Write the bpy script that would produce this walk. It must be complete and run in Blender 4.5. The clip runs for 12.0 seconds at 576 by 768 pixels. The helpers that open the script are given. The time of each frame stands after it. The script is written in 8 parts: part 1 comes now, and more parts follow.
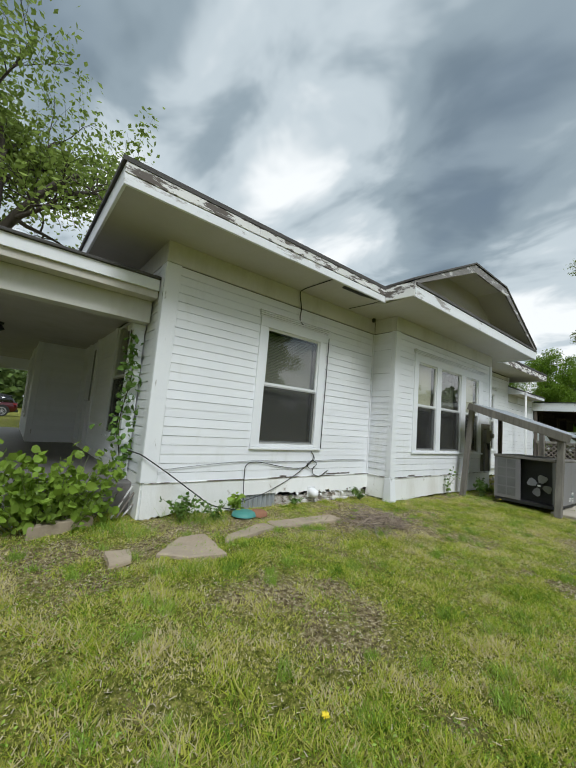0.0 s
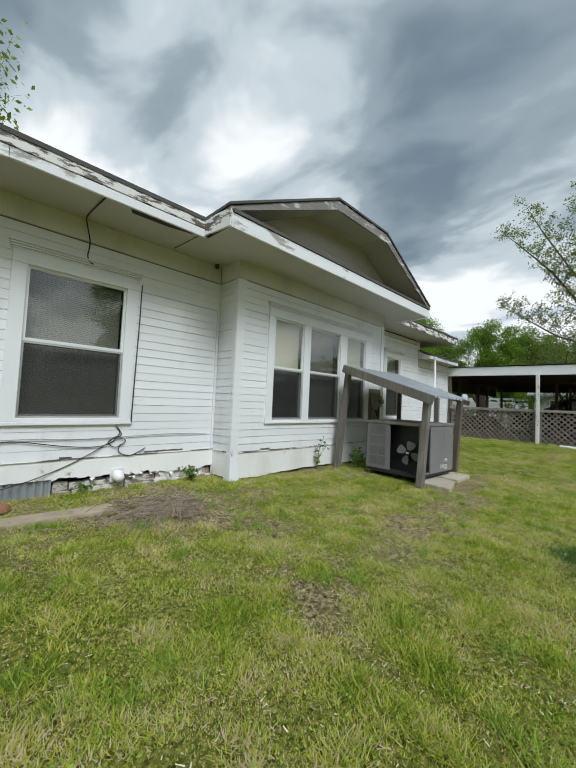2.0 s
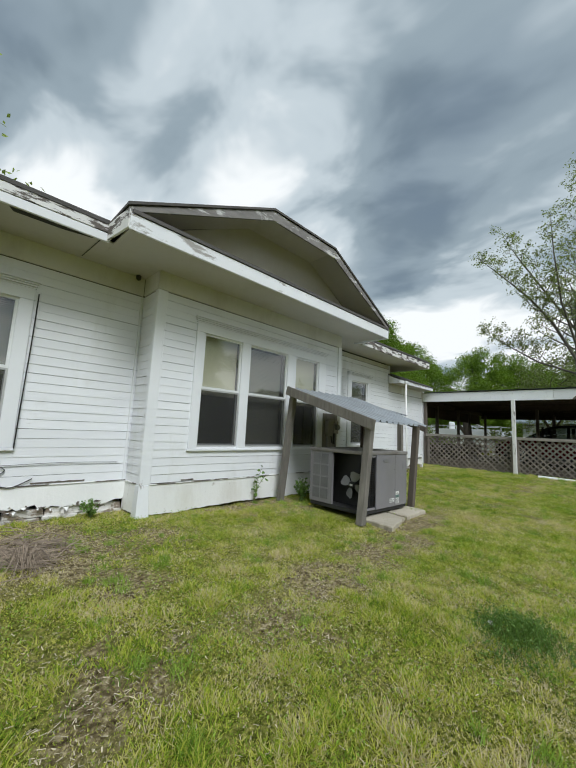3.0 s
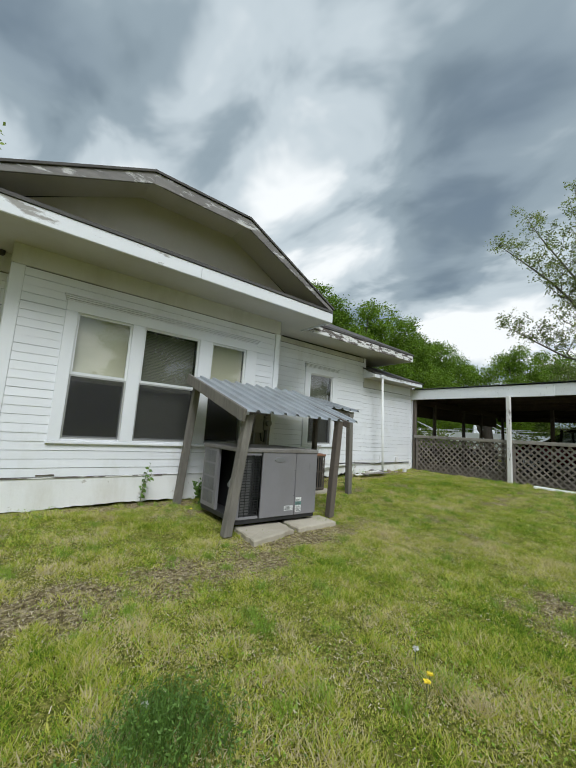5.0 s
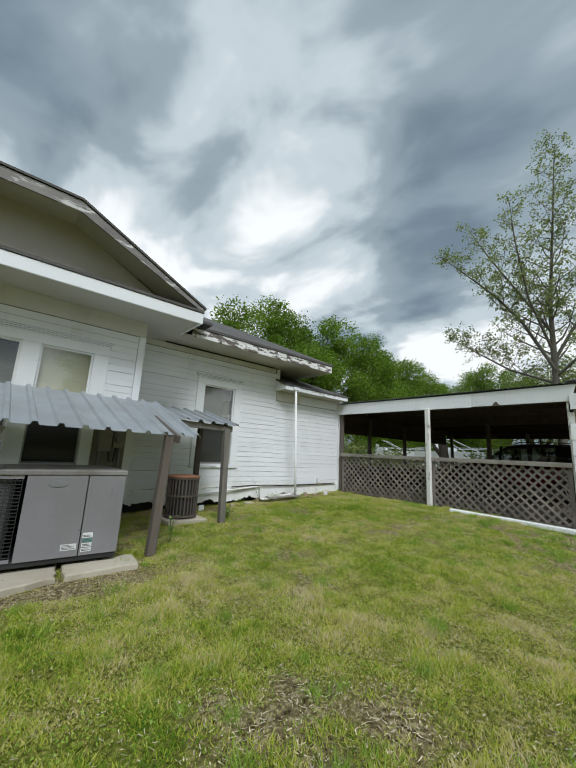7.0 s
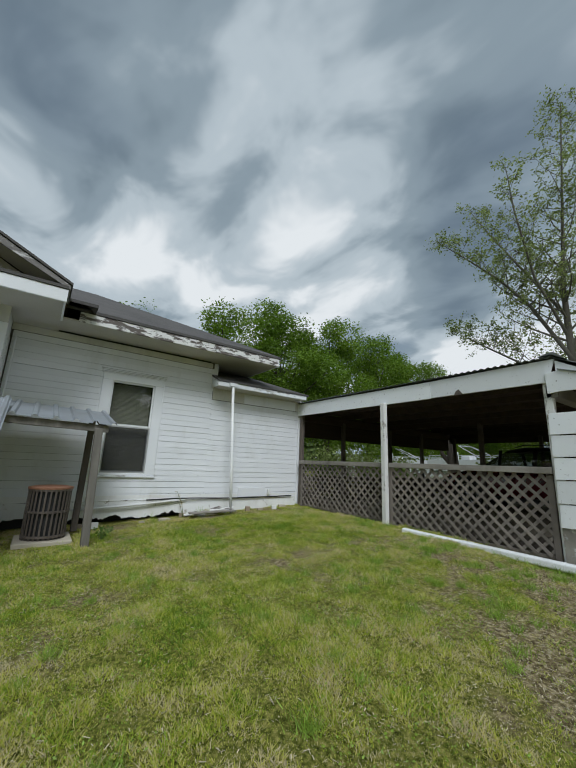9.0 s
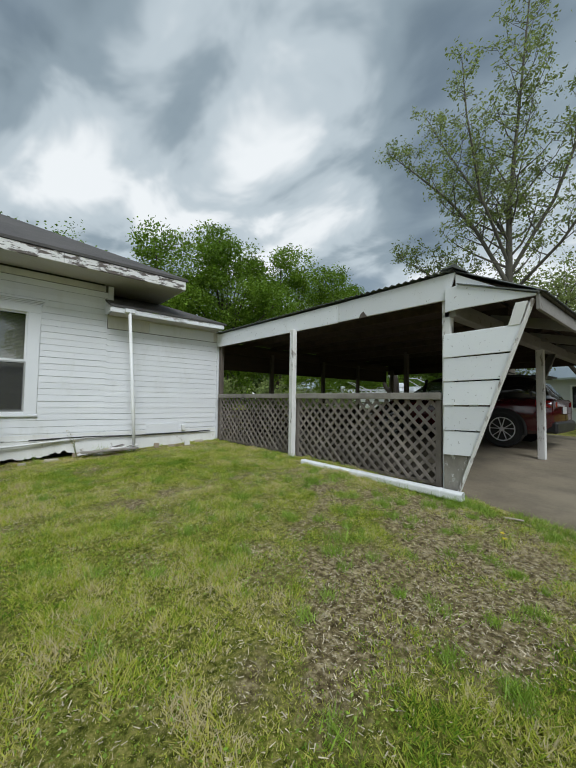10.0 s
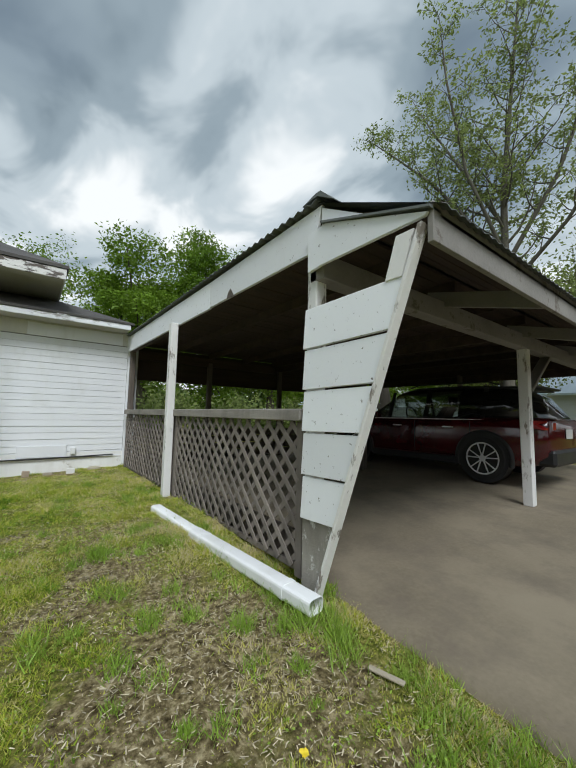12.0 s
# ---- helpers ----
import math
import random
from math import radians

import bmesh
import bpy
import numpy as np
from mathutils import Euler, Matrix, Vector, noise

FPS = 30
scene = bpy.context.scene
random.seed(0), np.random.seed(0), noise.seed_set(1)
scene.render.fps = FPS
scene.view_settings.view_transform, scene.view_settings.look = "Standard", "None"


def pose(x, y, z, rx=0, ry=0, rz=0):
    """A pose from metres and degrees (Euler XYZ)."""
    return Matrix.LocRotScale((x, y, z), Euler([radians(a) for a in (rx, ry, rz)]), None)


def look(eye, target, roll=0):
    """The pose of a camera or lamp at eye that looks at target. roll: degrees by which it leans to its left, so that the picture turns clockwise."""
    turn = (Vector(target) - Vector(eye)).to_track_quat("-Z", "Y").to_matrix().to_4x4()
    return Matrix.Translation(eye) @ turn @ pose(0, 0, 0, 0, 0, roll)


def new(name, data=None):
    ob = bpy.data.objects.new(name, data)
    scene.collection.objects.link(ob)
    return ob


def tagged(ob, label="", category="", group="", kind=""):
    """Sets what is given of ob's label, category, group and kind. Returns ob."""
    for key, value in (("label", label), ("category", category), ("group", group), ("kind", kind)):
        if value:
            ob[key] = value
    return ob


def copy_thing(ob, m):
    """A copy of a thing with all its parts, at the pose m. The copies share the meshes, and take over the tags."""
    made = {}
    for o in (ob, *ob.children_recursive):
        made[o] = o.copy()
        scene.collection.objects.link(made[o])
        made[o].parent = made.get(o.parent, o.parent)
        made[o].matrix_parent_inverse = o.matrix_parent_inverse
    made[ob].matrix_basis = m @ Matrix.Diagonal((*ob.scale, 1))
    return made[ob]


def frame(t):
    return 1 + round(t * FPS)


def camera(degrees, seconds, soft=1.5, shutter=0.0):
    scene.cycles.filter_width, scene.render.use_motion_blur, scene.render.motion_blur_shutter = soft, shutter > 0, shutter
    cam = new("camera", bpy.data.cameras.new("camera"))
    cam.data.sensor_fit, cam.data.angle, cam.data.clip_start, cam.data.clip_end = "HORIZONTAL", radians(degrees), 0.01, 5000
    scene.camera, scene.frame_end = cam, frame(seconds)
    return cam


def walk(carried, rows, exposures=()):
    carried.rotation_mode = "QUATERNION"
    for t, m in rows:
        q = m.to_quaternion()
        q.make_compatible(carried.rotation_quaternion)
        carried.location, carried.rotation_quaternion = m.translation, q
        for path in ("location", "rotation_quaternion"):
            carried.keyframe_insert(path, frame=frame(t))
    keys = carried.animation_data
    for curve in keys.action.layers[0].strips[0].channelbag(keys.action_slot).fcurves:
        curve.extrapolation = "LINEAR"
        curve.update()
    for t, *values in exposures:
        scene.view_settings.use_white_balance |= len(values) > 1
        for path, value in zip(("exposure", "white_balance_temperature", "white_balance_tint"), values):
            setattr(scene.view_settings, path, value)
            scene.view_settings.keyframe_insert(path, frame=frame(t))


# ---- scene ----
cam = camera(79.3, 12.0)
METRES, EYE, TILT, LEAN, TURN = 14.65, 1.3, 0.0, 0.0, -38.6
ROWS = [
    (0.0, 0.0, 0.0, 0.0, -0.51, 6.29, -4.59),
    (0.5, 0.0379, 0.0159, -0.0003, -1.45, 5.06, -0.02),
    (1.0, 0.074, 0.0327, -0.0007, -1.47, 5.56, -2.58),
    (1.5, 0.1122, 0.0501, -0.0005, -6.67, 8.23, -5.17),
    (2.0, 0.1518, 0.0661, -0.0018, -5.87, 2.91, -2.56),
    (2.5, 0.1892, 0.0837, -0.0008, -7.9, 6.33, -2.53),
    (4.5, 0.3386, 0.1319, -0.0055, 0.5, 8.36, -5.29),
    (5.0, 0.3785, 0.1459, -0.0035, -0.05, 7.7, -3.58),
    (5.5, 0.4162, 0.157, -0.0013, -0.22, 7.9, -3.39),
    (6.0, 0.4546, 0.1734, -0.0008, -1.57, 9.23, -4.08),
    (6.5, 0.4908, 0.186, 0.0001, -2.8, 8.07, -2.69),
    (7.0, 0.5221, 0.2062, -0.0004, -2.13, 11.28, -2.88),
    (9.0, 0.6671, 0.2975, -0.0013, 3.17, 12.92, -2.35),
    (9.5, 0.7093, 0.3209, -0.0018, -4.99, 9.34, 1.72),
    (10.0, 0.7455, 0.3435, -0.0032, -1.97, 2.7, -0.88),
    (10.5, 0.7784, 0.3717, -0.0012, -1.22, 5.44, -0.45),
    (11.0, 0.8123, 0.3971, 0.0004, 1.11, 9.49, -1.63),
    (11.5, 0.8431, 0.4286, -0.0008, 0.9, 4.3, -2.3),
    (12.0, 0.8771, 0.4561, 0.0017, 1.49, 5.21, -1.24),
]
walk(cam, [(t, pose(0, 0, EYE, TILT, LEAN, TURN) @ pose(METRES * x, METRES * y, METRES * z, 90 + pitch, roll, yaw)) for t, x, y, z, yaw, pitch, roll in ROWS],
     exposures=[(0.0, 0.0, 6400, 11), (7.2, 0.0, 6400, 11), (8.8, -0.30, 6280, 11), (9.7, -0.26, 6280, 11), (10.4, 0.0, 6400, 11), (12.0, 0.0, 6400, 11)])

# world: broken overcast
world = bpy.data.worlds.new("overcast")
scene.world = world
world.use_nodes = True
SUN_EL, SUN_AZ = 50, 203
CLOUD_SHIFT = (4.3, 2.9, 0.0)
CLOUD_WAY = 79


def build_sky():
    nt = world.node_tree
    nd, ln = nt.nodes, nt.links
    nd.clear()
    out = nd.new("ShaderNodeOutputWorld")
    sky = nd.new("ShaderNodeTexSky")
    sky.sky_type = "NISHITA"
    sky.sun_disc = False
    sky.sun_elevation, sky.sun_rotation = radians(SUN_EL), radians(SUN_AZ)
    bsky = nd.new("ShaderNodeBackground")
    bsky.inputs["Strength"].default_value = 0.09
    ln.new(sky.outputs[0], bsky.inputs["Color"])
    tc = nd.new("ShaderNodeTexCoord")
    sep = nd.new("ShaderNodeSeparateXYZ")
    ln.new(tc.outputs["Generated"], sep.inputs[0])

    def m(op, a, b=None, c=None):
        n = nd.new("ShaderNodeMath")
        n.operation = op
        for k, v in enumerate((a, b, c)):
            if v is None:
                continue
            if isinstance(v, (int, float)):
                n.inputs[k].default_value = v
            else:
                ln.new(v, n.inputs[k])
        return n.outputs[0]

    zz = m("ADD", m("MAXIMUM", sep.outputs[2], 0.0), 0.16)
    px, py = m("DIVIDE", sep.outputs[0], zz), m("DIVIDE", sep.outputs[1], zz)
    wx, wy = math.sin(radians(CLOUD_WAY)), math.cos(radians(CLOUD_WAY))
    comb = nd.new("ShaderNodeCombineXYZ")
    ln.new(m("MULTIPLY", m("ADD", m("MULTIPLY", px, wx), m("MULTIPLY", py, wy)), 1.15), comb.inputs[0])
    ln.new(m("MULTIPLY", m("SUBTRACT", m("MULTIPLY", px, wy), m("MULTIPLY", py, wx)), 0.80), comb.inputs[1])
    mp = nd.new("ShaderNodeMapping")
    mp.inputs["Location"].default_value = CLOUD_SHIFT
    ln.new(comb.outputs[0], mp.inputs[0])
    no = nd.new("ShaderNodeTexNoise")
    no.inputs["Scale"].default_value = 1.25
    no.inputs["Detail"].default_value = 4.5
    no.inputs["Roughness"].default_value = 0.42
    no.inputs["Distortion"].default_value = 0.25
    ln.new(mp.outputs[0], no.inputs["Vector"])
    big = nd.new("ShaderNodeTexNoise")
    big.inputs["Scale"].default_value = 0.35
    big.inputs["Detail"].default_value = 2
    ln.new(mp.outputs[0], big.inputs["Vector"])
    fine = nd.new("ShaderNodeTexNoise")
    fine.inputs["Scale"].default_value = 3.4
    fine.inputs["Detail"].default_value = 4
    fine.inputs["Roughness"].default_value = 0.5
    fine.inputs["Distortion"].default_value = 0.4
    ln.new(mp.outputs[0], fine.inputs["Vector"])
    f = m("ADD", m("MULTIPLY", no.outputs["Fac"], 0.62), m("ADD", m("MULTIPLY", big.outputs["Fac"], 0.12), m("MULTIPLY", fine.outputs["Fac"], 0.34)))
    low = m("MAXIMUM", m("SUBTRACT", 0.42, sep.outputs[2]), 0.0)
    f = m("SUBTRACT", m("MULTIPLY_ADD", low, 0.30, f), 0.05)
    ramp = nd.new("ShaderNodeValToRGB")
    cr = ramp.color_ramp
    cr.interpolation = "EASE"
    for k, (p, c) in enumerate(((0.345, (0.200, 0.264, 0.310, 1)), (0.44, (0.31, 0.39, 0.44, 1)), (0.52, (0.57, 0.655, 0.695, 1)), (0.605, (0.96, 1.0, 1.0, 1)))):
        e = cr.elements[k] if k < 2 else cr.elements.new(p)
        e.position, e.color = p, c
    ln.new(f, ramp.inputs[0])
    bcl = nd.new("ShaderNodeBackground")
    bcl.inputs["Strength"].default_value = CLOUD_LIGHT
    ln.new(ramp.outputs[0], bcl.inputs["Color"])
    cover = nd.new("ShaderNodeMapRange")
    cover.inputs["From Min"].default_value, cover.inputs["From Max"].default_value = 0.30, 0.42
    cover.inputs["To Min"].default_value, cover.inputs["To Max"].default_value = 0.75, 1.0
    ln.new(no.outputs["Fac"], cover.inputs["Value"])
    mix = nd.new("ShaderNodeMixShader")
    ln.new(cover.outputs[0], mix.inputs[0])
    ln.new(bsky.outputs[0], mix.inputs[1])
    ln.new(bcl.outputs[0], mix.inputs[2])
    ln.new(mix.outputs[0], out.inputs["Surface"])


CLOUD_LIGHT = 1.0
build_sky()
sun = new("sun", bpy.data.lights.new("sun", "SUN"))
sun.data.energy, sun.data.angle, sun.data.color = 2.75, radians(26), (0.94, 0.98, 1.0)
_a, _e = radians(SUN_AZ), radians(SUN_EL)
sun.matrix_world = look((0, 0, 30), Vector((0, 0, 30)) - Vector((math.sin(_a) * math.cos(_e), math.cos(_a) * math.cos(_e), math.sin(_e))))


# materials
def material(name, c1, c2, scale=2.0, fine=40.0, rough=0.6, metal=0.0, bump=0.15, stretch=(1, 1, 1), vary=0.08, wear=None, wear_at=0.62, wear_scale=3.0,
             wear_stretch=(1, 1, 1), dirt=None, dirt_at=0.6, spec=0.4, island=False, translucent=0.0, wear_soft=0.03):
    """A surface with broad and fine variation; wear: the colour that shows where the coat is gone; dirt: a second, softer stain."""
    mt = bpy.data.materials.new(name)
    mt.use_nodes = True
    nt = mt.node_tree
    nd, ln = nt.nodes, nt.links
    bs = nd["Principled BSDF"]
    geo = nd.new("ShaderNodeNewGeometry")
    info = nd.new("ShaderNodeObjectInfo")
    rnd = geo.outputs["Random Per Island"] if island else info.outputs["Random"]

    def coords(st):
        mp = nd.new("ShaderNodeMapping")
        mp.inputs["Scale"].default_value = st
        ln.new(geo.outputs["Position"], mp.inputs[0])
        return mp.outputs[0]

    def noise_tex(vec, sc, detail=5.0, rg=0.6):
        n = nd.new("ShaderNodeTexNoise")
        n.inputs["Scale"].default_value, n.inputs["Detail"].default_value, n.inputs["Roughness"].default_value = sc, detail, rg
        ln.new(vec, n.inputs["Vector"])
        return n.outputs["Fac"]

    def rng(v, a, b, lo=0.0, hi=1.0):
        n = nd.new("ShaderNodeMapRange")
        n.inputs["From Min"].default_value, n.inputs["From Max"].default_value = a, b
        n.inputs["To Min"].default_value, n.inputs["To Max"].default_value = lo, hi
        ln.new(v, n.inputs["Value"])
        return n.outputs[0]

    def mixc(f, a, b, mode="MIX"):
        n = nd.new("ShaderNodeMix")
        n.data_type, n.blend_type = "RGBA", mode
        if isinstance(f, float):
            n.inputs["Factor"].default_value = f
        else:
            ln.new(f, n.inputs["Factor"])
        for s, v in ((n.inputs[6], a), (n.inputs[7], b)):
            if isinstance(v, tuple):
                s.default_value = (*v, 1)
            else:
                ln.new(v, s)
        return n.outputs[2]

    v = coords(stretch)
    broad = noise_tex(v, scale)
    small = noise_tex(v, fine, 4.0, 0.65)
    col = mixc(rng(broad, 0.3, 0.7), c1, c2)
    col = mixc(rng(small, 0.25, 0.75, 0.0, 0.5), col, c2)
    if vary:
        hsv = nd.new("ShaderNodeHueSaturation")
        ln.new(rng(rnd, 0, 1, 1 - vary, 1 + vary), hsv.inputs["Value"])
        ln.new(col, hsv.inputs["Color"])
        col = hsv.outputs[0]
    height = small
    if dirt is not None:
        d = noise_tex(coords((1, 1, 0.35)), 1.7, 6.0, 0.7)
        col = mixc(rng(d, dirt_at - 0.12, dirt_at + 0.12, 0.0, 0.75), col, dirt)
    if wear is not None:
        w = noise_tex(coords(wear_stretch), wear_scale, 7.0, 0.68)
        f = rng(w, wear_at - wear_soft, wear_at + wear_soft)
        col = mixc(f, col, wear)
        mx = nd.new("ShaderNodeMath")
        mx.operation = "MULTIPLY_ADD"
        ln.new(f, mx.inputs[0])
        mx.inputs[1].default_value = -1.2
        ln.new(small, mx.inputs[2])
        height = mx.outputs[0]
        ln.new(rng(f, 0, 1, rough, 0.9), bs.inputs["Roughness"])
    else:
        ln.new(rng(broad, 0.2, 0.8, max(0.03, rough - 0.08), min(1, rough + 0.08)), bs.inputs["Roughness"])
    bp = nd.new("ShaderNodeBump")
    bp.inputs["Strength"].default_value, bp.inputs["Distance"].default_value = bump, 0.01
    ln.new(height, bp.inputs["Height"])
    ln.new(bp.outputs[0], bs.inputs["Normal"])
    ln.new(col, bs.inputs["Base Color"])
    bs.inputs["Metallic"].default_value = metal
    bs.inputs["Specular IOR Level"].default_value = spec
    if translucent:
        tr = nd.new("ShaderNodeBsdfTranslucent")
        ln.new(col, tr.inputs["Color"])
        mx = nd.new("ShaderNodeMixShader")
        mx.inputs[0].default_value = translucent
        ln.new(bs.outputs[0], mx.inputs[1])
        ln.new(tr.outputs[0], mx.inputs[2])
        ln.new(mx.outputs[0], nd["Material Output"].inputs["Surface"])
    return mt


def glass_material(name, tint, gloss=1.0):
    """Thin pane: clear, with a Fresnel mirror on top."""
    mt = bpy.data.materials.new(name)
    mt.use_nodes = True
    nt = mt.node_tree
    nd, ln = nt.nodes, nt.links
    nd.remove(nd["Principled BSDF"])
    lw = nd.new("ShaderNodeLayerWeight")
    lw.inputs["Blend"].default_value = 0.5
    pw = nd.new("ShaderNodeMath")
    pw.operation = "POWER"
    ln.new(lw.outputs["Facing"], pw.inputs[0])
    pw.inputs[1].default_value = 3.2
    fr = nd.new("ShaderNodeMath")
    fr.operation = "MULTIPLY_ADD"
    ln.new(pw.outputs[0], fr.inputs[0])
    fr.inputs[1].default_value, fr.inputs[2].default_value = 0.85, 0.08 * gloss
    tp = nd.new("ShaderNodeBsdfTransparent")
    tp.inputs["Color"].default_value = (*tint, 1)
    gl = nd.new("ShaderNodeBsdfGlossy")
    gl.inputs["Roughness"].default_value = 0.015
    mx = nd.new("ShaderNodeMixShader")
    ln.new(fr.outputs[0], mx.inputs[0])
    ln.new(tp.outputs[0], mx.inputs[1])
    ln.new(gl.outputs[0], mx.inputs[2])
    ln.new(mx.outputs[0], nd["Material Output"].inputs["Surface"])
    return mt


PAINT = material("white_house_paint", (0.745, 0.76, 0.785), (0.80, 0.81, 0.83), 1.2, 55, 0.55, bump=0.12, vary=0.03, wear=(0.30, 0.27, 0.23), wear_at=0.735, wear_scale=7,
                 wear_stretch=(0.4, 0.4, 1.6), dirt=(0.60, 0.60, 0.56), dirt_at=0.68)
TRIM = material("white_trim_paint", (0.76, 0.775, 0.80), (0.815, 0.825, 0.845), 1.5, 50, 0.5, bump=0.1, vary=0.02, wear=(0.36, 0.33, 0.29), wear_at=0.72, wear_scale=6,
                wear_stretch=(1, 1, 0.5))
PEEL = material("peeling_fascia_paint", (0.72, 0.71, 0.69), (0.79, 0.78, 0.76), 1.5, 45, 0.6, bump=0.3, vary=0.04, wear=(0.14, 0.12, 0.108), wear_at=0.515, wear_scale=6.5,
                wear_stretch=(0.45, 0.45, 1.8), wear_soft=0.02)
RAKEWOOD = material("weathered_barge_board", (0.15, 0.14, 0.135), (0.27, 0.255, 0.245), 2, 45, 0.85, bump=0.4, stretch=(1, 1, 5), wear=(0.62, 0.61, 0.60), wear_at=0.575, wear_scale=4, wear_stretch=(0.5, 0.5, 2))
TRIMWORN = material("flaking_trim_paint", (0.76, 0.775, 0.80), (0.815, 0.825, 0.845), 1.5, 50, 0.5, bump=0.2, vary=0.02, wear=(0.38, 0.36, 0.34), wear_at=0.60, wear_scale=3.5, wear_stretch=(0.5, 0.5, 1.6))
# white paint toned down: eave shade and grass bounce are in the base colour
SOFFIT = material("soffit_white_with_shade", (0.47, 0.445, 0.405), (0.55, 0.52, 0.475), 0.8, 30, 0.7, bump=0.08, dirt=(0.46, 0.43, 0.36), dirt_at=0.58)
SKIRT = material("skirt_plaster", (0.74, 0.74, 0.72), (0.81, 0.81, 0.79), 1.6, 30, 0.75, bump=0.3, wear=(0.40, 0.36, 0.30), wear_at=0.66, wear_scale=4.5, dirt=(0.62, 0.60, 0.54),
                 dirt_at=0.62)
SHINGLE = material("dark_shingle", (0.062, 0.058, 0.056), (0.115, 0.108, 0.102), 1.5, 70, 0.9, bump=0.5, stretch=(1, 1, 2.5))
DARKWOOD = material("dark_weathered_wood", (0.075, 0.06, 0.05), (0.15, 0.125, 0.105), 3, 45, 0.85, bump=0.5, stretch=(6, 6, 0.7), vary=0.15)
RAILWOOD = material("pale_grey_rail_wood", (0.20, 0.18, 0.155), (0.34, 0.315, 0.28), 3, 40, 0.85, bump=0.5, stretch=(6, 0.6, 6), vary=0.12, dirt=(0.11, 0.10, 0.085), dirt_at=0.6)
GREYWOOD = material("grey_weathered_wood", (0.12, 0.11, 0.095), (0.25, 0.23, 0.20), 3, 40, 0.85, bump=0.5, stretch=(6, 6, 0.6), vary=0.12, dirt=(0.11, 0.10, 0.085), dirt_at=0.6)
BROWNWOOD = material("brown_lattice_wood", (0.17, 0.145, 0.125), (0.27, 0.235, 0.205), 4, 60, 0.85, bump=0.4, vary=0.2, dirt=(0.10, 0.085, 0.075), dirt_at=0.6)
WHITEPOST = material("worn_white_post", (0.70, 0.69, 0.67), (0.78, 0.77, 0.75), 2, 40, 0.65, bump=0.25, wear=(0.25, 0.22, 0.19), wear_at=0.60, wear_scale=5, wear_stretch=(2, 2, 0.5))
CPAINT = material("carport_white_paint", (0.77, 0.79, 0.815), (0.82, 0.84, 0.86), 1.0, 35, 0.6, bump=0.1, wear=(0.17, 0.15, 0.13), wear_at=0.655, wear_scale=26, dirt=(0.64, 0.64, 0.63),
                  dirt_at=0.66, wear_soft=0.015)
# bare wood darkened to near black: the carport roof's shade is in the colour
CUNDER = material("carport_underside_with_shade", (0.032, 0.022, 0.016), (0.075, 0.052, 0.039), 2, 30, 0.9, bump=0.4, stretch=(0.5, 4, 4), vary=0.2)
CWOOD = material("carport_grey_frame", (0.17, 0.16, 0.148), (0.27, 0.255, 0.235), 2, 40, 0.75, bump=0.3, wear=(0.16, 0.14, 0.12), wear_at=0.62, wear_scale=4)
GALV = material("galvanised_sheet", (0.33, 0.36, 0.39), (0.43, 0.46, 0.49), 3, 60, 0.5, metal=0.45, bump=0.06, dirt=(0.33, 0.34, 0.35), dirt_at=0.58, spec=0.5)
ROOFTIN = material("green_grey_roof_sheet", (0.10, 0.115, 0.11), (0.18, 0.19, 0.18), 2, 50, 0.6, metal=0.3, bump=0.2, wear=(0.22, 0.13, 0.08), wear_at=0.68, wear_scale=5)
GUTTER = material("white_gutter_enamel", (0.76, 0.77, 0.78), (0.82, 0.83, 0.83), 2, 40, 0.35, bump=0.04, dirt=(0.60, 0.60, 0.55), dirt_at=0.64)
CONCRETE = material("slab_concrete", (0.155, 0.128, 0.088), (0.29, 0.245, 0.176), 0.7, 35, 0.85, bump=0.25, dirt=(0.14, 0.115, 0.09), dirt_at=0.58, spec=0.25)
STONE = material("path_stone", (0.31, 0.24, 0.17), (0.45, 0.37, 0.27), 2.5, 45, 0.85, bump=0.4, dirt=(0.24, 0.20, 0.16), dirt_at=0.6)
PAD = material("pale_concrete_pad", (0.38, 0.34, 0.26), (0.50, 0.45, 0.36), 2.5, 45, 0.85, bump=0.3, dirt=(0.32, 0.27, 0.2), dirt_at=0.62)
PORCHF = material("porch_floor_paint", (0.11, 0.105, 0.10), (0.17, 0.16, 0.15), 1.5, 30, 0.55, bump=0.12, dirt=(0.22, 0.2, 0.17), dirt_at=0.62)
# near black in place of the shade indoors and in hollows
DARK = material("interior_shade_black", (0.03, 0.03, 0.03), (0.05, 0.048, 0.045), 2, 20, 0.95, bump=0.05)
SASH = material("sash_white", (0.72, 0.73, 0.73), (0.78, 0.79, 0.79), 2, 40, 0.45, bump=0.05, vary=0.03)
SASHGREY = material("aluminium_screen_frame", (0.40, 0.40, 0.39), (0.50, 0.50, 0.49), 3, 60, 0.5, metal=0.5, bump=0.05)
BLIND = material("blind_slats", (0.19, 0.19, 0.145), (0.24, 0.235, 0.185), 1, 30, 0.6, bump=0.02, vary=0.03)
SHADE = material("yellowed_roller_shade", (0.60, 0.57, 0.43), (0.67, 0.635, 0.49), 1.5, 60, 0.8, bump=0.05)
GLASS = glass_material("window_glass", (0.90, 0.93, 0.91), 1.9)
CARBLACK = material("dark_bronze_plastic", (0.03, 0.026, 0.022), (0.05, 0.045, 0.04), 6, 60, 0.6, bump=0.05)
BLACKWIRE = material("black_cable", (0.012, 0.012, 0.012), (0.03, 0.03, 0.03), 8, 60, 0.5, bump=0.05)
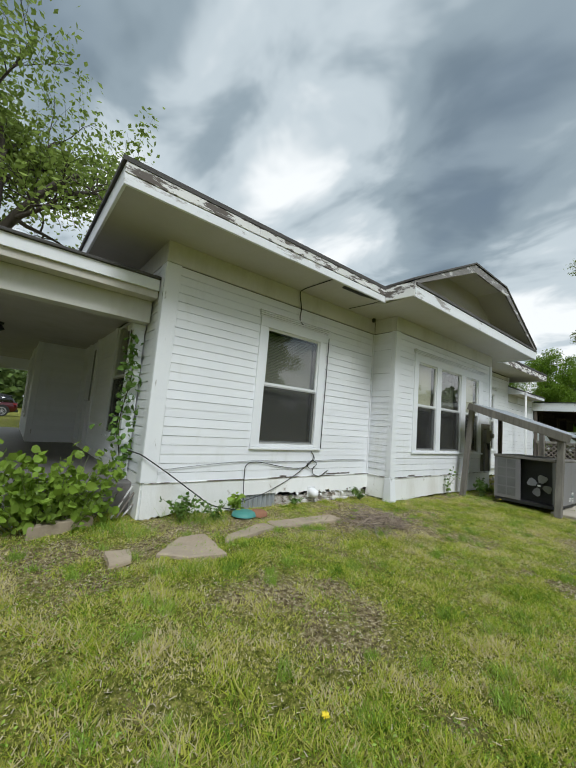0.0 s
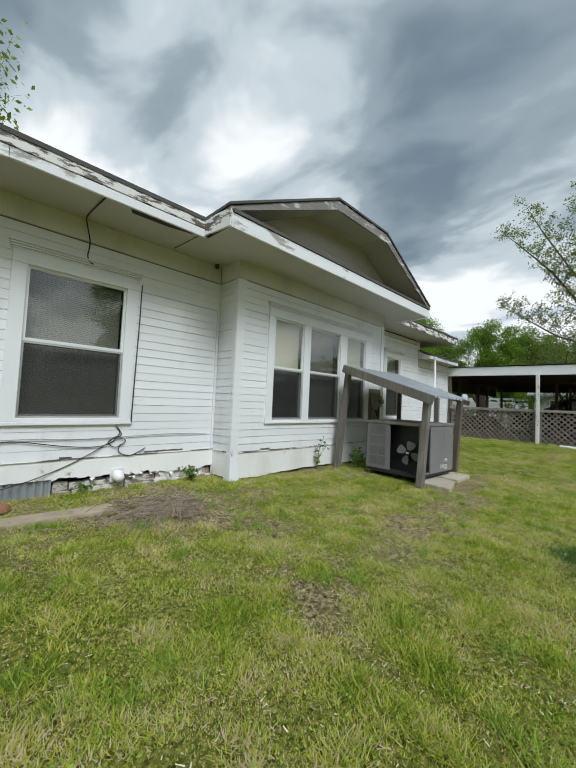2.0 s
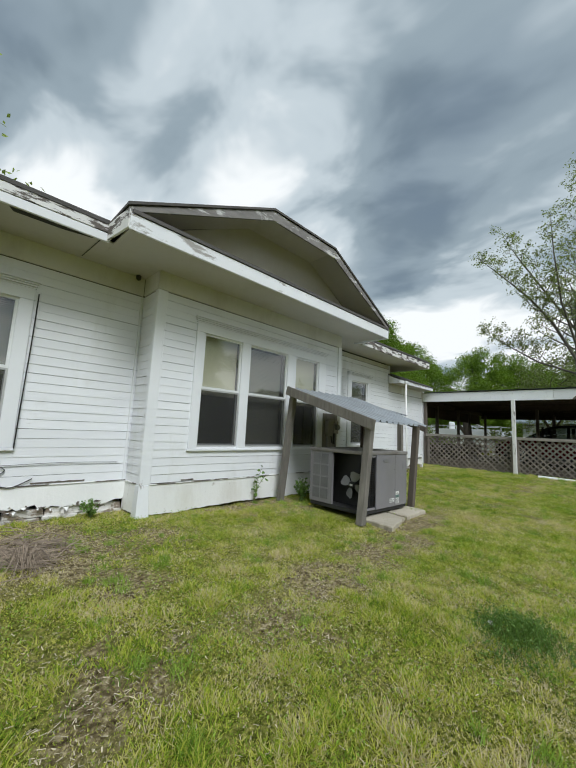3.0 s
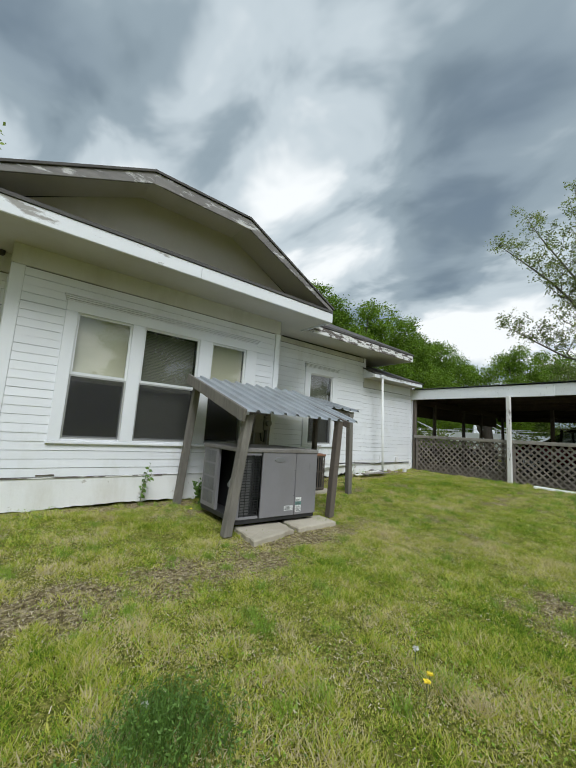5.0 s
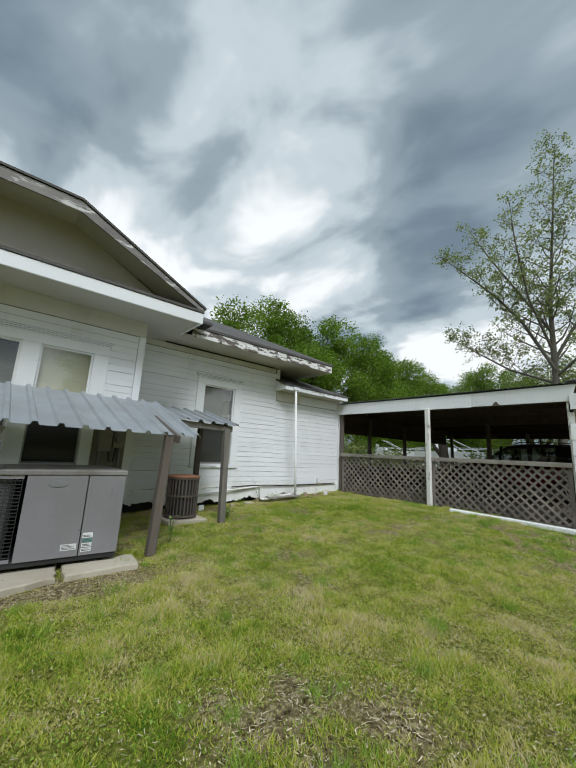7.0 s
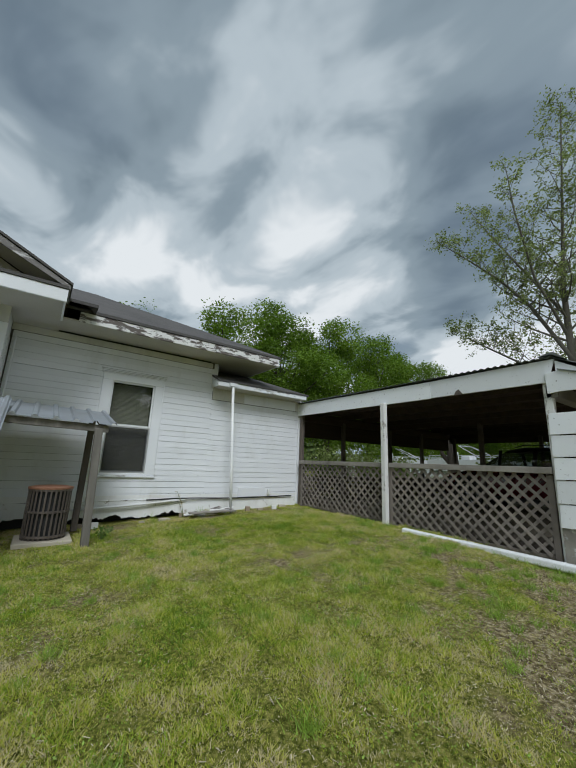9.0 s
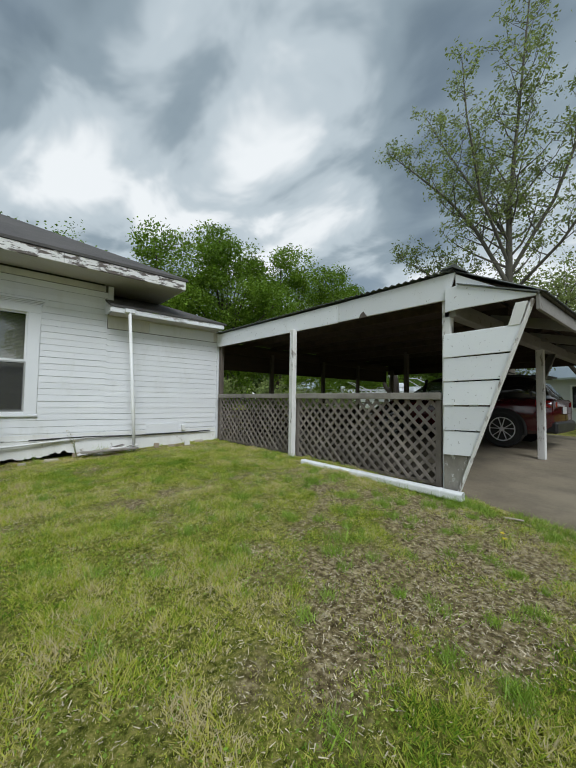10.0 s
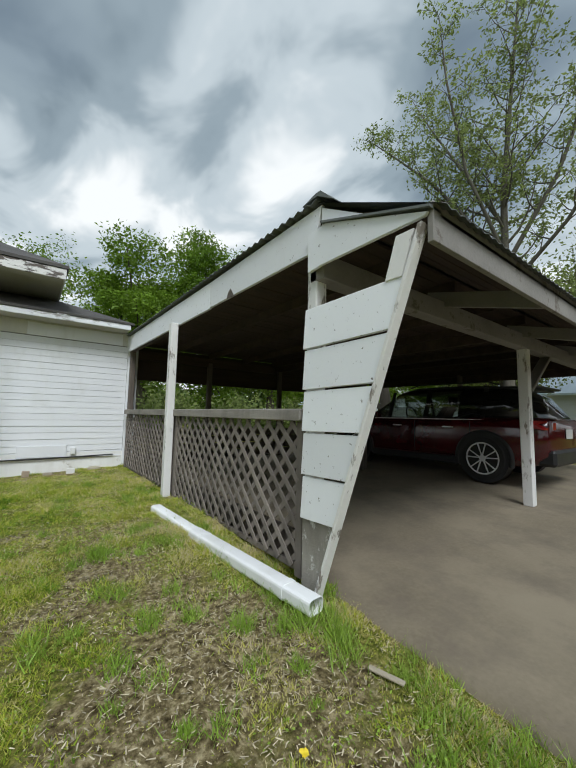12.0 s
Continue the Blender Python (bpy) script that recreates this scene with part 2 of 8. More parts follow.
STRAWLATH = material("pale_dry_lath", (0.34, 0.29, 0.21), (0.46, 0.41, 0.32), 4, 40, 0.85, bump=0.3, stretch=(6, 0.6, 6))
SHEATHING = material("dark_sheathing_boards", (0.09, 0.084, 0.078), (0.15, 0.14, 0.13), 3, 40, 0.9, bump=0.3)
FRIEZE = material("dull_frieze_paint", (0.60, 0.585, 0.545), (0.67, 0.655, 0.615), 0.9, 35, 0.65, bump=0.1, dirt=(0.47, 0.45, 0.39), dirt_at=0.60, wear=(0.30, 0.27, 0.23), wear_at=0.74, wear_scale=6)
FOOTING = material("flaking_whitewashed_footing", (0.60, 0.58, 0.54), (0.74, 0.72, 0.69), 2.2, 40, 0.85, bump=0.6, vary=0.12, wear=(0.27, 0.22, 0.17), wear_at=0.545, wear_scale=7, wear_stretch=(1, 1, 1.7), dirt=(0.38, 0.32, 0.24), dirt_at=0.56)


# geometry helpers
class G:
    """A growing list of corners and faces."""

    def __init__(self):
        self.v, self.f = [], []

    def add(self, vs, fs):
        n = len(self.v)
        self.v += [tuple(p) for p in vs]
        self.f += [tuple(n + k for k in f) for f in fs]
        return self

    def box(self, x0, x1, y0, y1, z0, z1):
        vs = [(x, y, z) for z in (z0, z1) for x, y in ((x0, y0), (x1, y0), (x1, y1), (x0, y1))]
        return self.add(vs, [(3, 2, 1, 0), (4, 5, 6, 7), (0, 1, 5, 4), (1, 2, 6, 5), (2, 3, 7, 6), (3, 0, 4, 7)])

    def prism(self, lo, hi):
        """Two matching loops of corners, closed at both ends."""
        n = len(lo)
        fs = [tuple(range(n))[::-1], tuple(range(n, 2 * n))] + [(k, (k + 1) % n, n + (k + 1) % n, n + k) for k in range(n)]
        return self.add(list(lo) + list(hi), fs)

    def beam(self, a, b, w, h, up=(0, 0, 1)):
        a, b = Vector(a), Vector(b)
        d = (b - a).normalized()
        s = d.cross(Vector(up)).normalized()
        u = s.cross(d)
        off = [s * x * w / 2 + u * y * h / 2 for x, y in ((-1, -1), (1, -1), (1, 1), (-1, 1))]
        return self.prism([a + o for o in off], [b + o for o in off])

    def tube(self, pts, radii, n=8, cap=True):
        pts = [Vector(p) for p in pts]
        if isinstance(radii, (int, float)):
            radii = [radii] * len(pts)
        base = len(self.v)
        ref = None
        for k, p in enumerate(pts):
            d = (pts[min(k + 1, len(pts) - 1)] - pts[max(k - 1, 0)]).normalized()
            if ref is None:
                ref = d.orthogonal().normalized()
            ref = (ref - d * ref.dot(d)).normalized()
            o = d.cross(ref)
            for j in range(n):
                a = 2 * math.pi * j / n
                self.v.append(tuple(p + (ref * math.cos(a) + o * math.sin(a)) * radii[k]))
        for k in range(len(pts) - 1):
            for j in range(n):
                q = base + k * n
                self.f.append((q + j, q + (j + 1) % n, q + n + (j + 1) % n, q + n + j))
        if cap:
            self.f.append(tuple(base + j for j in range(n))[::-1])
            self.f.append(tuple(base + (len(pts) - 1) * n + j for j in range(n)))
        return self

    def moved(self, m):
        self.v = [tuple(m @ Vector(p)) for p in self.v]
        return self


def mesh_of(name, g, mat, smooth=False, bevel=0.0):
    me = bpy.data.meshes.new(name)
    if bevel:
        bm = bmesh.new()
        vs = [bm.verts.new(p) for p in g.v]
        for f in g.f:
            bm.faces.new([vs[k] for k in f])
        bmesh.ops.recalc_face_normals(bm, faces=bm.faces)
        bmesh.ops.bevel(bm, geom=bm.edges[:], offset=bevel, segments=1, affect="EDGES", clamp_overlap=True)
        bm.to_mesh(me)
        bm.free()
    else:
        me.from_pydata(g.v, [], g.f)
        if len(g.f) < 3000:
            bm = bmesh.new()
            bm.from_mesh(me)
            bmesh.ops.recalc_face_normals(bm, faces=bm.faces)
            bm.to_mesh(me)
            bm.free()
    if smooth:
        me.polygons.foreach_set("use_smooth", [True] * len(me.polygons))
    if mat is not None:
        me.materials.append(mat)
    return me


def part(name, g, mat, parent=None, label="", smooth=False, bevel=0.0):
    ob = new(name, mesh_of(name, g, mat, smooth, bevel))
    ob.parent = parent
    return tagged(ob, label)


def thing(name, loc=(0, 0, 0), rz=0.0, label="", category="", group="", kind=""):
    ob = new(name)
    ob.empty_display_size = 0.1
    ob.matrix_basis = pose(*loc, 0, 0, rz)
    return tagged(ob, label, category, group, kind)


def solo(name, g, mat, label="", category="", group="", kind="", smooth=False, bevel=0.0, loc=(0, 0, 0), rz=0.0):
    ob = new(name, mesh_of(name, g, mat, smooth, bevel))
    ob.matrix_basis = pose(*loc, 0, 0, rz)
    return tagged(ob, label, category, group, kind)


def smooth01(t):
    t = min(1.0, max(0.0, t))
    return t * t * (3 - 2 * t)


def slab_z(x, y):
    return 0.13 + 0.022 * (x - 15.9) + 0.12 * smooth01((y + 2.2) / 4.0)


def ground_z(x, y):
    z = 0.29 * smooth01((x - 9) / 7) * smooth01((y + 3.2) / 4.2) + 0.05 * smooth01((y - 1) / 2.5) * (1 - smooth01((x - 9) / 4))
    z += 0.02 * (noise.noise((x * 0.5, y * 0.5, 3.3))) + 0.012 * noise.noise((x * 2.1, y * 2.1, 1.3))
    if x > 15.95:
        z = min(z, slab_z(x, y) - 0.04)
    return z


BAREPANEL = material("flaking_grey_panel", (0.23, 0.21, 0.18), (0.33, 0.31, 0.27), 4, 50, 0.85, bump=0.5, wear=(0.62, 0.61, 0.58), wear_at=0.60, wear_scale=6, dirt=(0.12, 0.105, 0.09), dirt_at=0.58)


# ground: one sheet to the horizon
def axis_steps(lo, hi, fine_lo, fine_hi, step):
    out, s, x = [], step, fine_hi
    mid = list(np.arange(fine_lo, fine_hi + 1e-6, step))
    while x < hi:
        s *= 1.35
        x = min(hi, x + s)
        out.append(x)
    left, s, x = [], step, fine_lo
    while x > lo:
        s *= 1.35
        x = max(lo, x - s)
        left.append(x)
    return left[::-1] + mid + out


def build_ground():
    xs, ys = axis_steps(-700, 700, -3, 26, 0.2), axis_steps(-700, 700, -7, 8, 0.2)
    g = G()
    g.v = [(x, y, ground_z(x, y) if abs(x) < 60 and abs(y) < 60 else 0.25) for y in ys for x in xs]
    n = len(xs)
    g.f = [(j * n + i, j * n + i + 1, j * n + n + i + 1, j * n + n + i) for j in range(len(ys) - 1) for i in range(n - 1)]
    ob = solo("ground", g, GROUND, "patchy spring lawn with thin grass, straw and bare soil", "ground", kind="structure", smooth=True)
    at = ob.data.attributes.new("bare", "FLOAT", "POINT")
    at.data.foreach_set("value", [bareness(p[0], p[1]) if abs(p[0]) < 40 and abs(p[1]) < 40 else 0.2 for p in g.v])
    return ob


def blob(x, y, cx, cy, rx, ry):
    return max(0.0, 1.0 - math.hypot((x - cx) / rx, (y - cy) / ry) ** 2)


def bareness(x, y):
    """How thin the grass stands: 0 full, 1 bare soil."""
    n = 0.50 * noise.noise((x * 0.55, y * 0.55, 8.0)) + 0.55 * noise.noise((x * 1.6, y * 1.6, 2.0)) + 0.48 * noise.noise((x * 4.2, y * 4.2, 5.0))
    b = 0.07 + 1.0 * n
    b += 0.78 * blob(x, y, 14.2, -1.5, 1.7, 1.3) + 0.60 * blob(x, y, 14.9, -0.2, 0.6, 1.3) + 0.22 * blob(x, y, 12.6, -2.2, 1.4, 0.9)
    b += 0.62 * blob(x, y, 7.2, 1.15, 2.2, 0.55) + 0.62 * blob(x, y, 9.2, 1.45, 1.3, 0.40) + 0.42 * blob(x, y, 1.6, 1.6, 0.8, 1.3) + 0.3 * blob(x, y, 9.5, -1.2, 1.5, 1.0)
    b += 1.0 * blob(x, y, 4.1, 3.1, 1.0, 0.7) + 0.5 * blob(x, y, 2.3, 3.75, 3.4, 0.75) - 0.35 * blob(x, y, 7.0, 2.5, 1.6, 0.8) + 0.9 * blob(x, y, 6.9, 3.52, 1.5, 0.25) + 0.4 * blob(x, y, 9.0, 3.0, 1.2, 0.8) + 0.5 * blob(x, y, 12.8, 4.2, 3.2, 0.5) + 0.5 * blob(x, y, 0.4, 3.2, 1.0, 0.8)
    return min(1.0, max(0.0, b))


def ground_material():
    mt = bpy.data.materials.new("lawn_soil")
    mt.use_nodes = True
    nt = mt.node_tree
    nd, ln = nt.nodes, nt.links
    bs = nd["Principled BSDF"]
    geo = nd.new("ShaderNodeNewGeometry")

    def tex(sc, det=5, rg=0.6):
        n = nd.new("ShaderNodeTexNoise")
        n.inputs["Scale"].default_value, n.inputs["Detail"].default_value, n.inputs["Roughness"].default_value = sc, det, rg
        ln.new(geo.outputs["Position"], n.inputs["Vector"])
        return n.outputs["Fac"]

    def ramp(f, stops):
        n = nd.new("ShaderNodeValToRGB")
        for k, (p, c) in enumerate(stops):
            e = n.color_ramp.elements[k] if k < 2 else n.color_ramp.elements.new(p)
            e.position, e.color = p, (*c, 1)
        ln.new(f, n.inputs[0])
        return n.outputs[0]

    def mix(f, a, b):
        n = nd.new("ShaderNodeMix")
        n.data_type = "RGBA"
        ln.new(f, n.inputs[0])
        ln.new(a, n.inputs[6])
        ln.new(b, n.inputs[7])
        return n.outputs[2]

    soil = ramp(tex(26, 6, 0.7), ((0.34, (0.055, 0.040, 0.018)), (0.5, (0.215, 0.170, 0.085)), (0.66, (0.55, 0.46, 0.27))))
    grass = ramp(tex(34, 5, 0.7), ((0.32, (0.034, 0.040, 0.009)), (0.48, (0.155, 0.170, 0.030)), (0.66, (0.40, 0.36, 0.11))))
    at = nd.new("ShaderNodeAttribute")
    at.attribute_name = "bare"
    add = nd.new("ShaderNodeMath")
    add.operation = "MULTIPLY_ADD"
    ln.new(tex(9, 6, 0.7), add.inputs[0])
    add.inputs[1].default_value = 0.9
    ln.new(at.outputs["Fac"], add.inputs[2])
    f = nd.new("ShaderNodeMapRange")
    f.inputs["From Min"].default_value, f.inputs["From Max"].default_value = 0.70, 1.0
    f.inputs["To Min"].default_value, f.inputs["To Max"].default_value = 1.0, 0.0
    ln.new(add.outputs[0], f.inputs["Value"])
    ln.new(mix(f.outputs[0], soil, grass), bs.inputs["Base Color"])
    bs.inputs["Roughness"].default_value = 0.95
    bs.inputs["Specular IOR Level"].default_value = 0.05
    bp = nd.new("ShaderNodeBump")
    bp.inputs["Strength"].default_value, bp.inputs["Distance"].default_value = 0.9, 0.03
    ln.new(tex(45, 6, 0.75), bp.inputs["Height"])
    ln.new(bp.outputs[0], bs.inputs["Normal"])
    return mt


GROUND = ground_material()
build_ground()

# house: plan numbers
XA, YA = 1.33, 4.22          # street corner and long wall
XB0, XB1, YB = 5.45, 9.68, 3.72   # bay
YC, XC = 4.55, 15.82         # rear stretch and its end
ZS, ZT, ZF = 0.47, 3.14, 3.42     # siding foot, siding head, soffit
COURSE = 0.1113


def south(y):
    return lambda u, d, z: (u, y - d, z)


def west(x):
    return lambda u, d, z: (x - d, u, z)


def east(x):
    return lambda u, d, z: (x + d, u, z)


def pbox(g, P, u0, u1, d0, d1, z0, z1):
    return g.prism([P(u0, d0, z0), P(u1, d0, z0), P(u1, d1, z0), P(u0, d1, z0)], [P(u0, d0, z1), P(u1, d0, z1), P(u1, d1, z1), P(u0, d1, z1)])


def wall_core(name, P, u0, u1, z0, z1, holes, label, thick=0.14, mat=None):
    """The wall's body behind its boards, with its openings cut through."""
    g = G()
    us = sorted({u0, u1, *[h[0] for h in holes], *[h[1] for h in holes]})
    for a, b in zip(us, us[1:]):
        mid = (a + b) / 2
        cuts = sorted((h[2], h[3]) for h in holes if h[0] < mid < h[1])
        z = z0
        for c0, c1 in cuts:
            pbox(g, P, a, b, -thick, -0.004, z, c0)
            z = c1
        pbox(g, P, a, b, -thick, -0.004, z, z1)
    return solo(name, g, mat or PAINT, label, "wall", kind="structure")


def siding(parent, P, u0, u1, z0, z1, holes, rng, sag=0.0, course=COURSE):
    """Lapped boards, course by course, stopped at the openings' casings."""
    n = max(1, round((z1 - z0) / course))
    e = (z1 - z0) / n
    for k in range(n):
        za = z0 + k * e
        spans = [(u0, u1)]
        for h in holes:
            if h[2] < za + e * 0.2 and h[3] > za + e * 0.25:
                spans = [s for a, b in spans for s in ((a, min(b, h[0])), (max(a, h[1]), b)) if s[1] - s[0] > 0.03]
        for a, b in spans:
            cuts = [a]
            while b - cuts[-1] > 4.4:
                cuts.append(cuts[-1] + rng.uniform(2.2, 3.6))
            for s0, s1 in zip(cuts, cuts[1:] + [b]):
                g = G()
                seg = max(1, min(5, int((s1 - s0) / 0.6)))
                lift, out = rng.uniform(-0.0022, 0.0022), rng.uniform(0.0, 0.0035)
                rows = []
                for i in range(seg + 1):
                    u = s0 + (s1 - s0) * i / seg
                    w = 0.003 * noise.noise((u * 1.3, za * 5, 0.7)) + lift
                    if k < 4:
                        w += sag * noise.noise((u * 0.9, za * 2.0, 4.2))
                    lo, hi = za + w + 0.0018, za + e + w - 0.0006
                    rows.append([P(u, -0.002, lo), P(u, 0.0125 + out, lo), P(u, 0.0085, hi), P(u, -0.002, hi)])
                g.v = [p for r in rows for p in r]
                for i in range(seg):
                    for j in range(4):
                        q, r = 4 * i, (j + 1) % 4
                        g.f.append((q + j, q + r, q + 4 + r, q + 4 + j))
                g.f += [(3, 2, 1, 0), tuple(4 * seg + j for j in range(4))]
                part("siding_board", g, PAINT, parent)


def trim_board(name, P, u0, u1, d0, d1, z0, z1, parent, mat=None, label="", bevel=0.004):
    return part(name, pbox(G(), P, u0, u1, d0, d1, z0, z1), mat or TRIM, parent, label, bevel=bevel)


def window(name, P, sashes, c0, c1, z0, z1, label, covers, crown=True, cz0=None, cz1=None):
    """Double-hung sashes in one casing. covers: for each sash 'blind', 'shade' or ''."""
    w = thing(name, P((c0 + c1) / 2, 0, z0), 0, label, "window", kind="structure")
    base = Vector(w.location)

    def Q(u, d, z):
        return Vector(P(u, d, z)) - base

    cz0, cz1 = cz0 or z0 - 0.1, cz1 or z1 + 0.17
    edges = [c0] + [x for s in sashes for x in s] + [c1]
    for k in range(0, len(edges), 2):
        nm = "casing" if k in (0, len(edges) - 2) else "mullion"
        trim_board(nm, Q, edges[k], edges[k + 1], 0, 0.034, cz0 + 0.05, z1, w)
    trim_board("head_casing", Q, c0, c1, 0, 0.036, z1, cz1, w)
    trim_board("window_sill", Q, c0 - 0.012, c1 + 0.012, 0, 0.048, cz0 + 0.008, cz0 + 0.045, w, TRIMWORN)
    trim_board("apron", Q, c0, c1, 0, 0.03, cz0 + 0.046, z0 - 0.001, w)
    if crown:
        g = G()
        for k in range(4):
            pbox(g, Q, c0 - 0.015 - 0.008 * k, c1 + 0.015 + 0.008 * k, 0, 0.04 + 0.013 * k, cz1 + 0.001 + 0.025 * k, cz1 + 0.019 + 0.025 * k)
        part("crown_moulding", g, TRIM, w, bevel=0.003)
    zm = z0 + (z1 - z0) * 0.515
    for (u0, u1), cover in zip(sashes, covers):
        for nm, a, b, d in (("upper_sash", zm - 0.02, z1, 0.004), ("lower_sash", z0, zm + 0.02, -0.026)):
            g = G()
            f = 0.030
            for r in ((u0, u0 + f, a, b), (u1 - f, u1, a, b), (u0 + f, u1 - f, b - f, b), (u0 + f, u1 - f, a, a + f + (0.012 if nm == "lower_sash" else 0))):
                pbox(g, Q, r[0], r[1], d - 0.03, d, r[2], r[3])
            s = part(nm, g, SASH, w)
            pane = part("pane", G().add([Q(u0 + f, d - 0.016, a + f), Q(u1 - f, d - 0.016, a + f), Q(u1 - f, d - 0.016, b - f), Q(u0 + f, d - 0.016, b - f)], [(0, 1, 2, 3)]), GLASS, s)
            pane.visible_shadow = False
        g = G()
        f = 0.022
        for r in ((u0, u0 + f, z0, zm), (u1 - f, u1, z0, zm), (u0 + f, u1 - f, zm - 0.022 - f, zm - 0.022), (u0 + f, u1 - f, z0, z0 + f)):
            pbox(g, Q, r[0], r[1], -0.0225, 0.002, r[2], r[3])
        scr = part("screen_frame", g, SASHGREY, w, "thin grey metal screen frame")
        part("screen_mesh", G().add([Q(u0 + f, -0.008, z0 + f), Q(u1 - f, -0.008, z0 + f), Q(u1 - f, -0.008, zm - f), Q(u0 + f, -0.008, zm - f)], [(0, 1, 2, 3)]), SCREEN, scr, "dark insect screen")
        if cover == "blind":
            g = G()
            z = z1 - 0.03
            while z > z0 + 0.04:
                g.add([Q(u0 + 0.02, -0.150, z), Q(u1 - 0.02, -0.150, z), Q(u1 - 0.02, -0.140, z - 0.0225), Q(u0 + 0.02, -0.140, z - 0.0225)], [(0, 1, 2, 3)])
                z -= 0.024
            part("blind", g, BLIND, w, "horizontal slat blind behind the glass")
        elif cover == "shade":
            part("roller_shade", pbox(G(), Q, u0 + 0.01, u1 - 0.01, -0.112, -0.108, zm - 0.1, z1), SHADE, w, "yellowed roller shade pulled half down")
    return w


def screen_material():
    mt = bpy.data.materials.new("insect_screen")
    mt.use_nodes = True
    nd, ln = mt.node_tree.nodes, mt.node_tree.links
    bs = nd["Principled BSDF"]
    bs.inputs["Base Color"].default_value = (0.034, 0.034, 0.033, 1)
    bs.inputs["Roughness"].default_value = 0.6
    tp = nd.new("ShaderNodeBsdfTransparent")
    mx = nd.new("ShaderNodeMixShader")
    mx.inputs[0].default_value = 0.62
    ln.new(tp.outputs[0], mx.inputs[1])
    ln.new(bs.outputs[0], mx.inputs[2])
    ln.new(mx.outputs[0], nd["Material Output"].inputs["Surface"])
    return mt


SCREEN = screen_material()

W1 = (2.895, 3.975, 0.96, 2.685)
WB = [(6.22, 6.945), (7.12, 8.03), (8.255, 8.95)]
WC = (11.325, 12.11, 0.985, 2.70)
PA, PB, PC, PF = south(YA), south(YB), south(YC), west(XA)
PBW = west(XB0)
wall_a = wall_core("wall_south", PA, XA, XB0, 0.30, ZF + 0.02, [W1], "white lap-sided house wall with flaking paint", mat=SHEATHING)
wall_b = wall_core("wall_bay", PB, XB0, XB1, 0.30, ZF + 0.02, [(a, b, 0.96, 2.69) for a, b in WB], "white lap-sided bay wall with three windows", mat=SHEATHING)
wall_bw = wall_core("wall_bay_return", PBW, YB, YA + 0.1, 0.02, ZF + 0.02, [], "narrow white lap-sided return of the bay", 0.1, mat=SHEATHING)
wall_be = wall_core("wall_bay_end", east(XB1), YB, YC + 0.1, 0.02, ZF + 0.02, [], "white end wall of the bay", 0.1)
wall_c = wall_core("wall_rear", PC, XB1 - 0.1, 13.35, 0.42, ZF + 0.02, [WC], "white lap-sided rear wall, broken at its foot", mat=SHEATHING)
wall_d = wall_core("wall_addition", PC, 13.35, XC, 0.42, 2.88, [], "white lap-sided wall of the rear addition", mat=SHEATHING)
wall_de = wall_core("wall_addition_step", west(13.35), YC, 11.0, 2.8, ZF + 0.02, [], "shaded white wall above the low roof", 0.1)
wall_ce = wall_core("wall_rear_end", west(XC), YC, 12, 0.02, 2.9, [], "white rear end wall", 0.14)
wall_f = wall_core("wall_porch", PF, YA, 10.2, 0.02, ZF + 0.02, [(5.50, 6.34, 0.92, 2.66), (7.98, 8.72, 0.5, 2.70)], "white lap-sided front wall under the porch")
wall_pp = wall_core("wall_porch_return", south(9.6), 0.42, XA, 0.02, ZF, [], "white lap-sided wall of the room beside the porch")
wall_pw = wall_core("wall_porch_room", west(0.42), 9.6, 14.0, 0.02, ZF, [(11.0, 11.8, 1.0, 2.5)], "white front wall of the room beside the porch")
wall_n = wall_core("wall_north", south(13.5), XA, XC, 0.02, ZF, [], "plain far wall of the house")
# room surfaces coloured near black, so the indoor dimness is painted on
floor_in = solo("floor", G().box(XA + 0.15, XC - 0.15, YC + 0.16, 13.3, 0.40, 0.44).box(XB0 + 0.12, XB1 - 0.12, YB + 0.16, YC + 0.16, 0.40, 0.44).box(XA + 0.15, XB0 + 0.12, YA + 0.16, YC + 0.16, 0.40, 0.44), DARK, "floor inside the house, coloured near black for indoor shade", "floor", kind="structure")
ceiling_in = solo("ceiling", G().box(XA + 0.15, 13.3, YC + 0.15, 13.3, 3.34, 3.38).box(13.4, XC - 0.15, YC + 0.15, 13.3, 2.8, 2.84).box(XB0 + 0.12, XB1 - 0.12, YB + 0.16, YC + 0.15, 3.34, 3.38).box(XA + 0.15, XB0 + 0.12, YA + 0.16, YC + 0.15, 3.34, 3.38), DARK, "plain ceiling inside the house, coloured near black for indoor shade", "ceiling", kind="structure")
part_in = solo("partition", G().box(XA + 0.15, 13.3, 7.2, 7.3, 0.44, 3.34), DARK, "inner partition wall, coloured near black for indoor shade", "wall", kind="structure")

rs = random.Random(7)
cas_a = (2.75, 4.12, 0.87, 2.86)
siding(wall_a, PA, XA + 0.167, XB0, ZS, ZT, [cas_a], rs, 0.006)
siding(wall_b, PB, XB0 + 0.127, XB1 - 0.09, ZS, ZT, [(6.075, 9.17, 0.89, 2.86)], rs, 0.012)
siding(wall_bw, PBW, YB + 0.086, YA - 0.004, ZS, ZT, [], rs)
siding(wall_be, east(XB1), YB + 0.04, YC - 0.03, ZS, ZT, [], rs)
siding(wall_c, PC, XB1 + 0.03, 13.35, 0.50, 3.3, [(11.15, 12.29, 0.90, 2.86)], rs, 0.012)
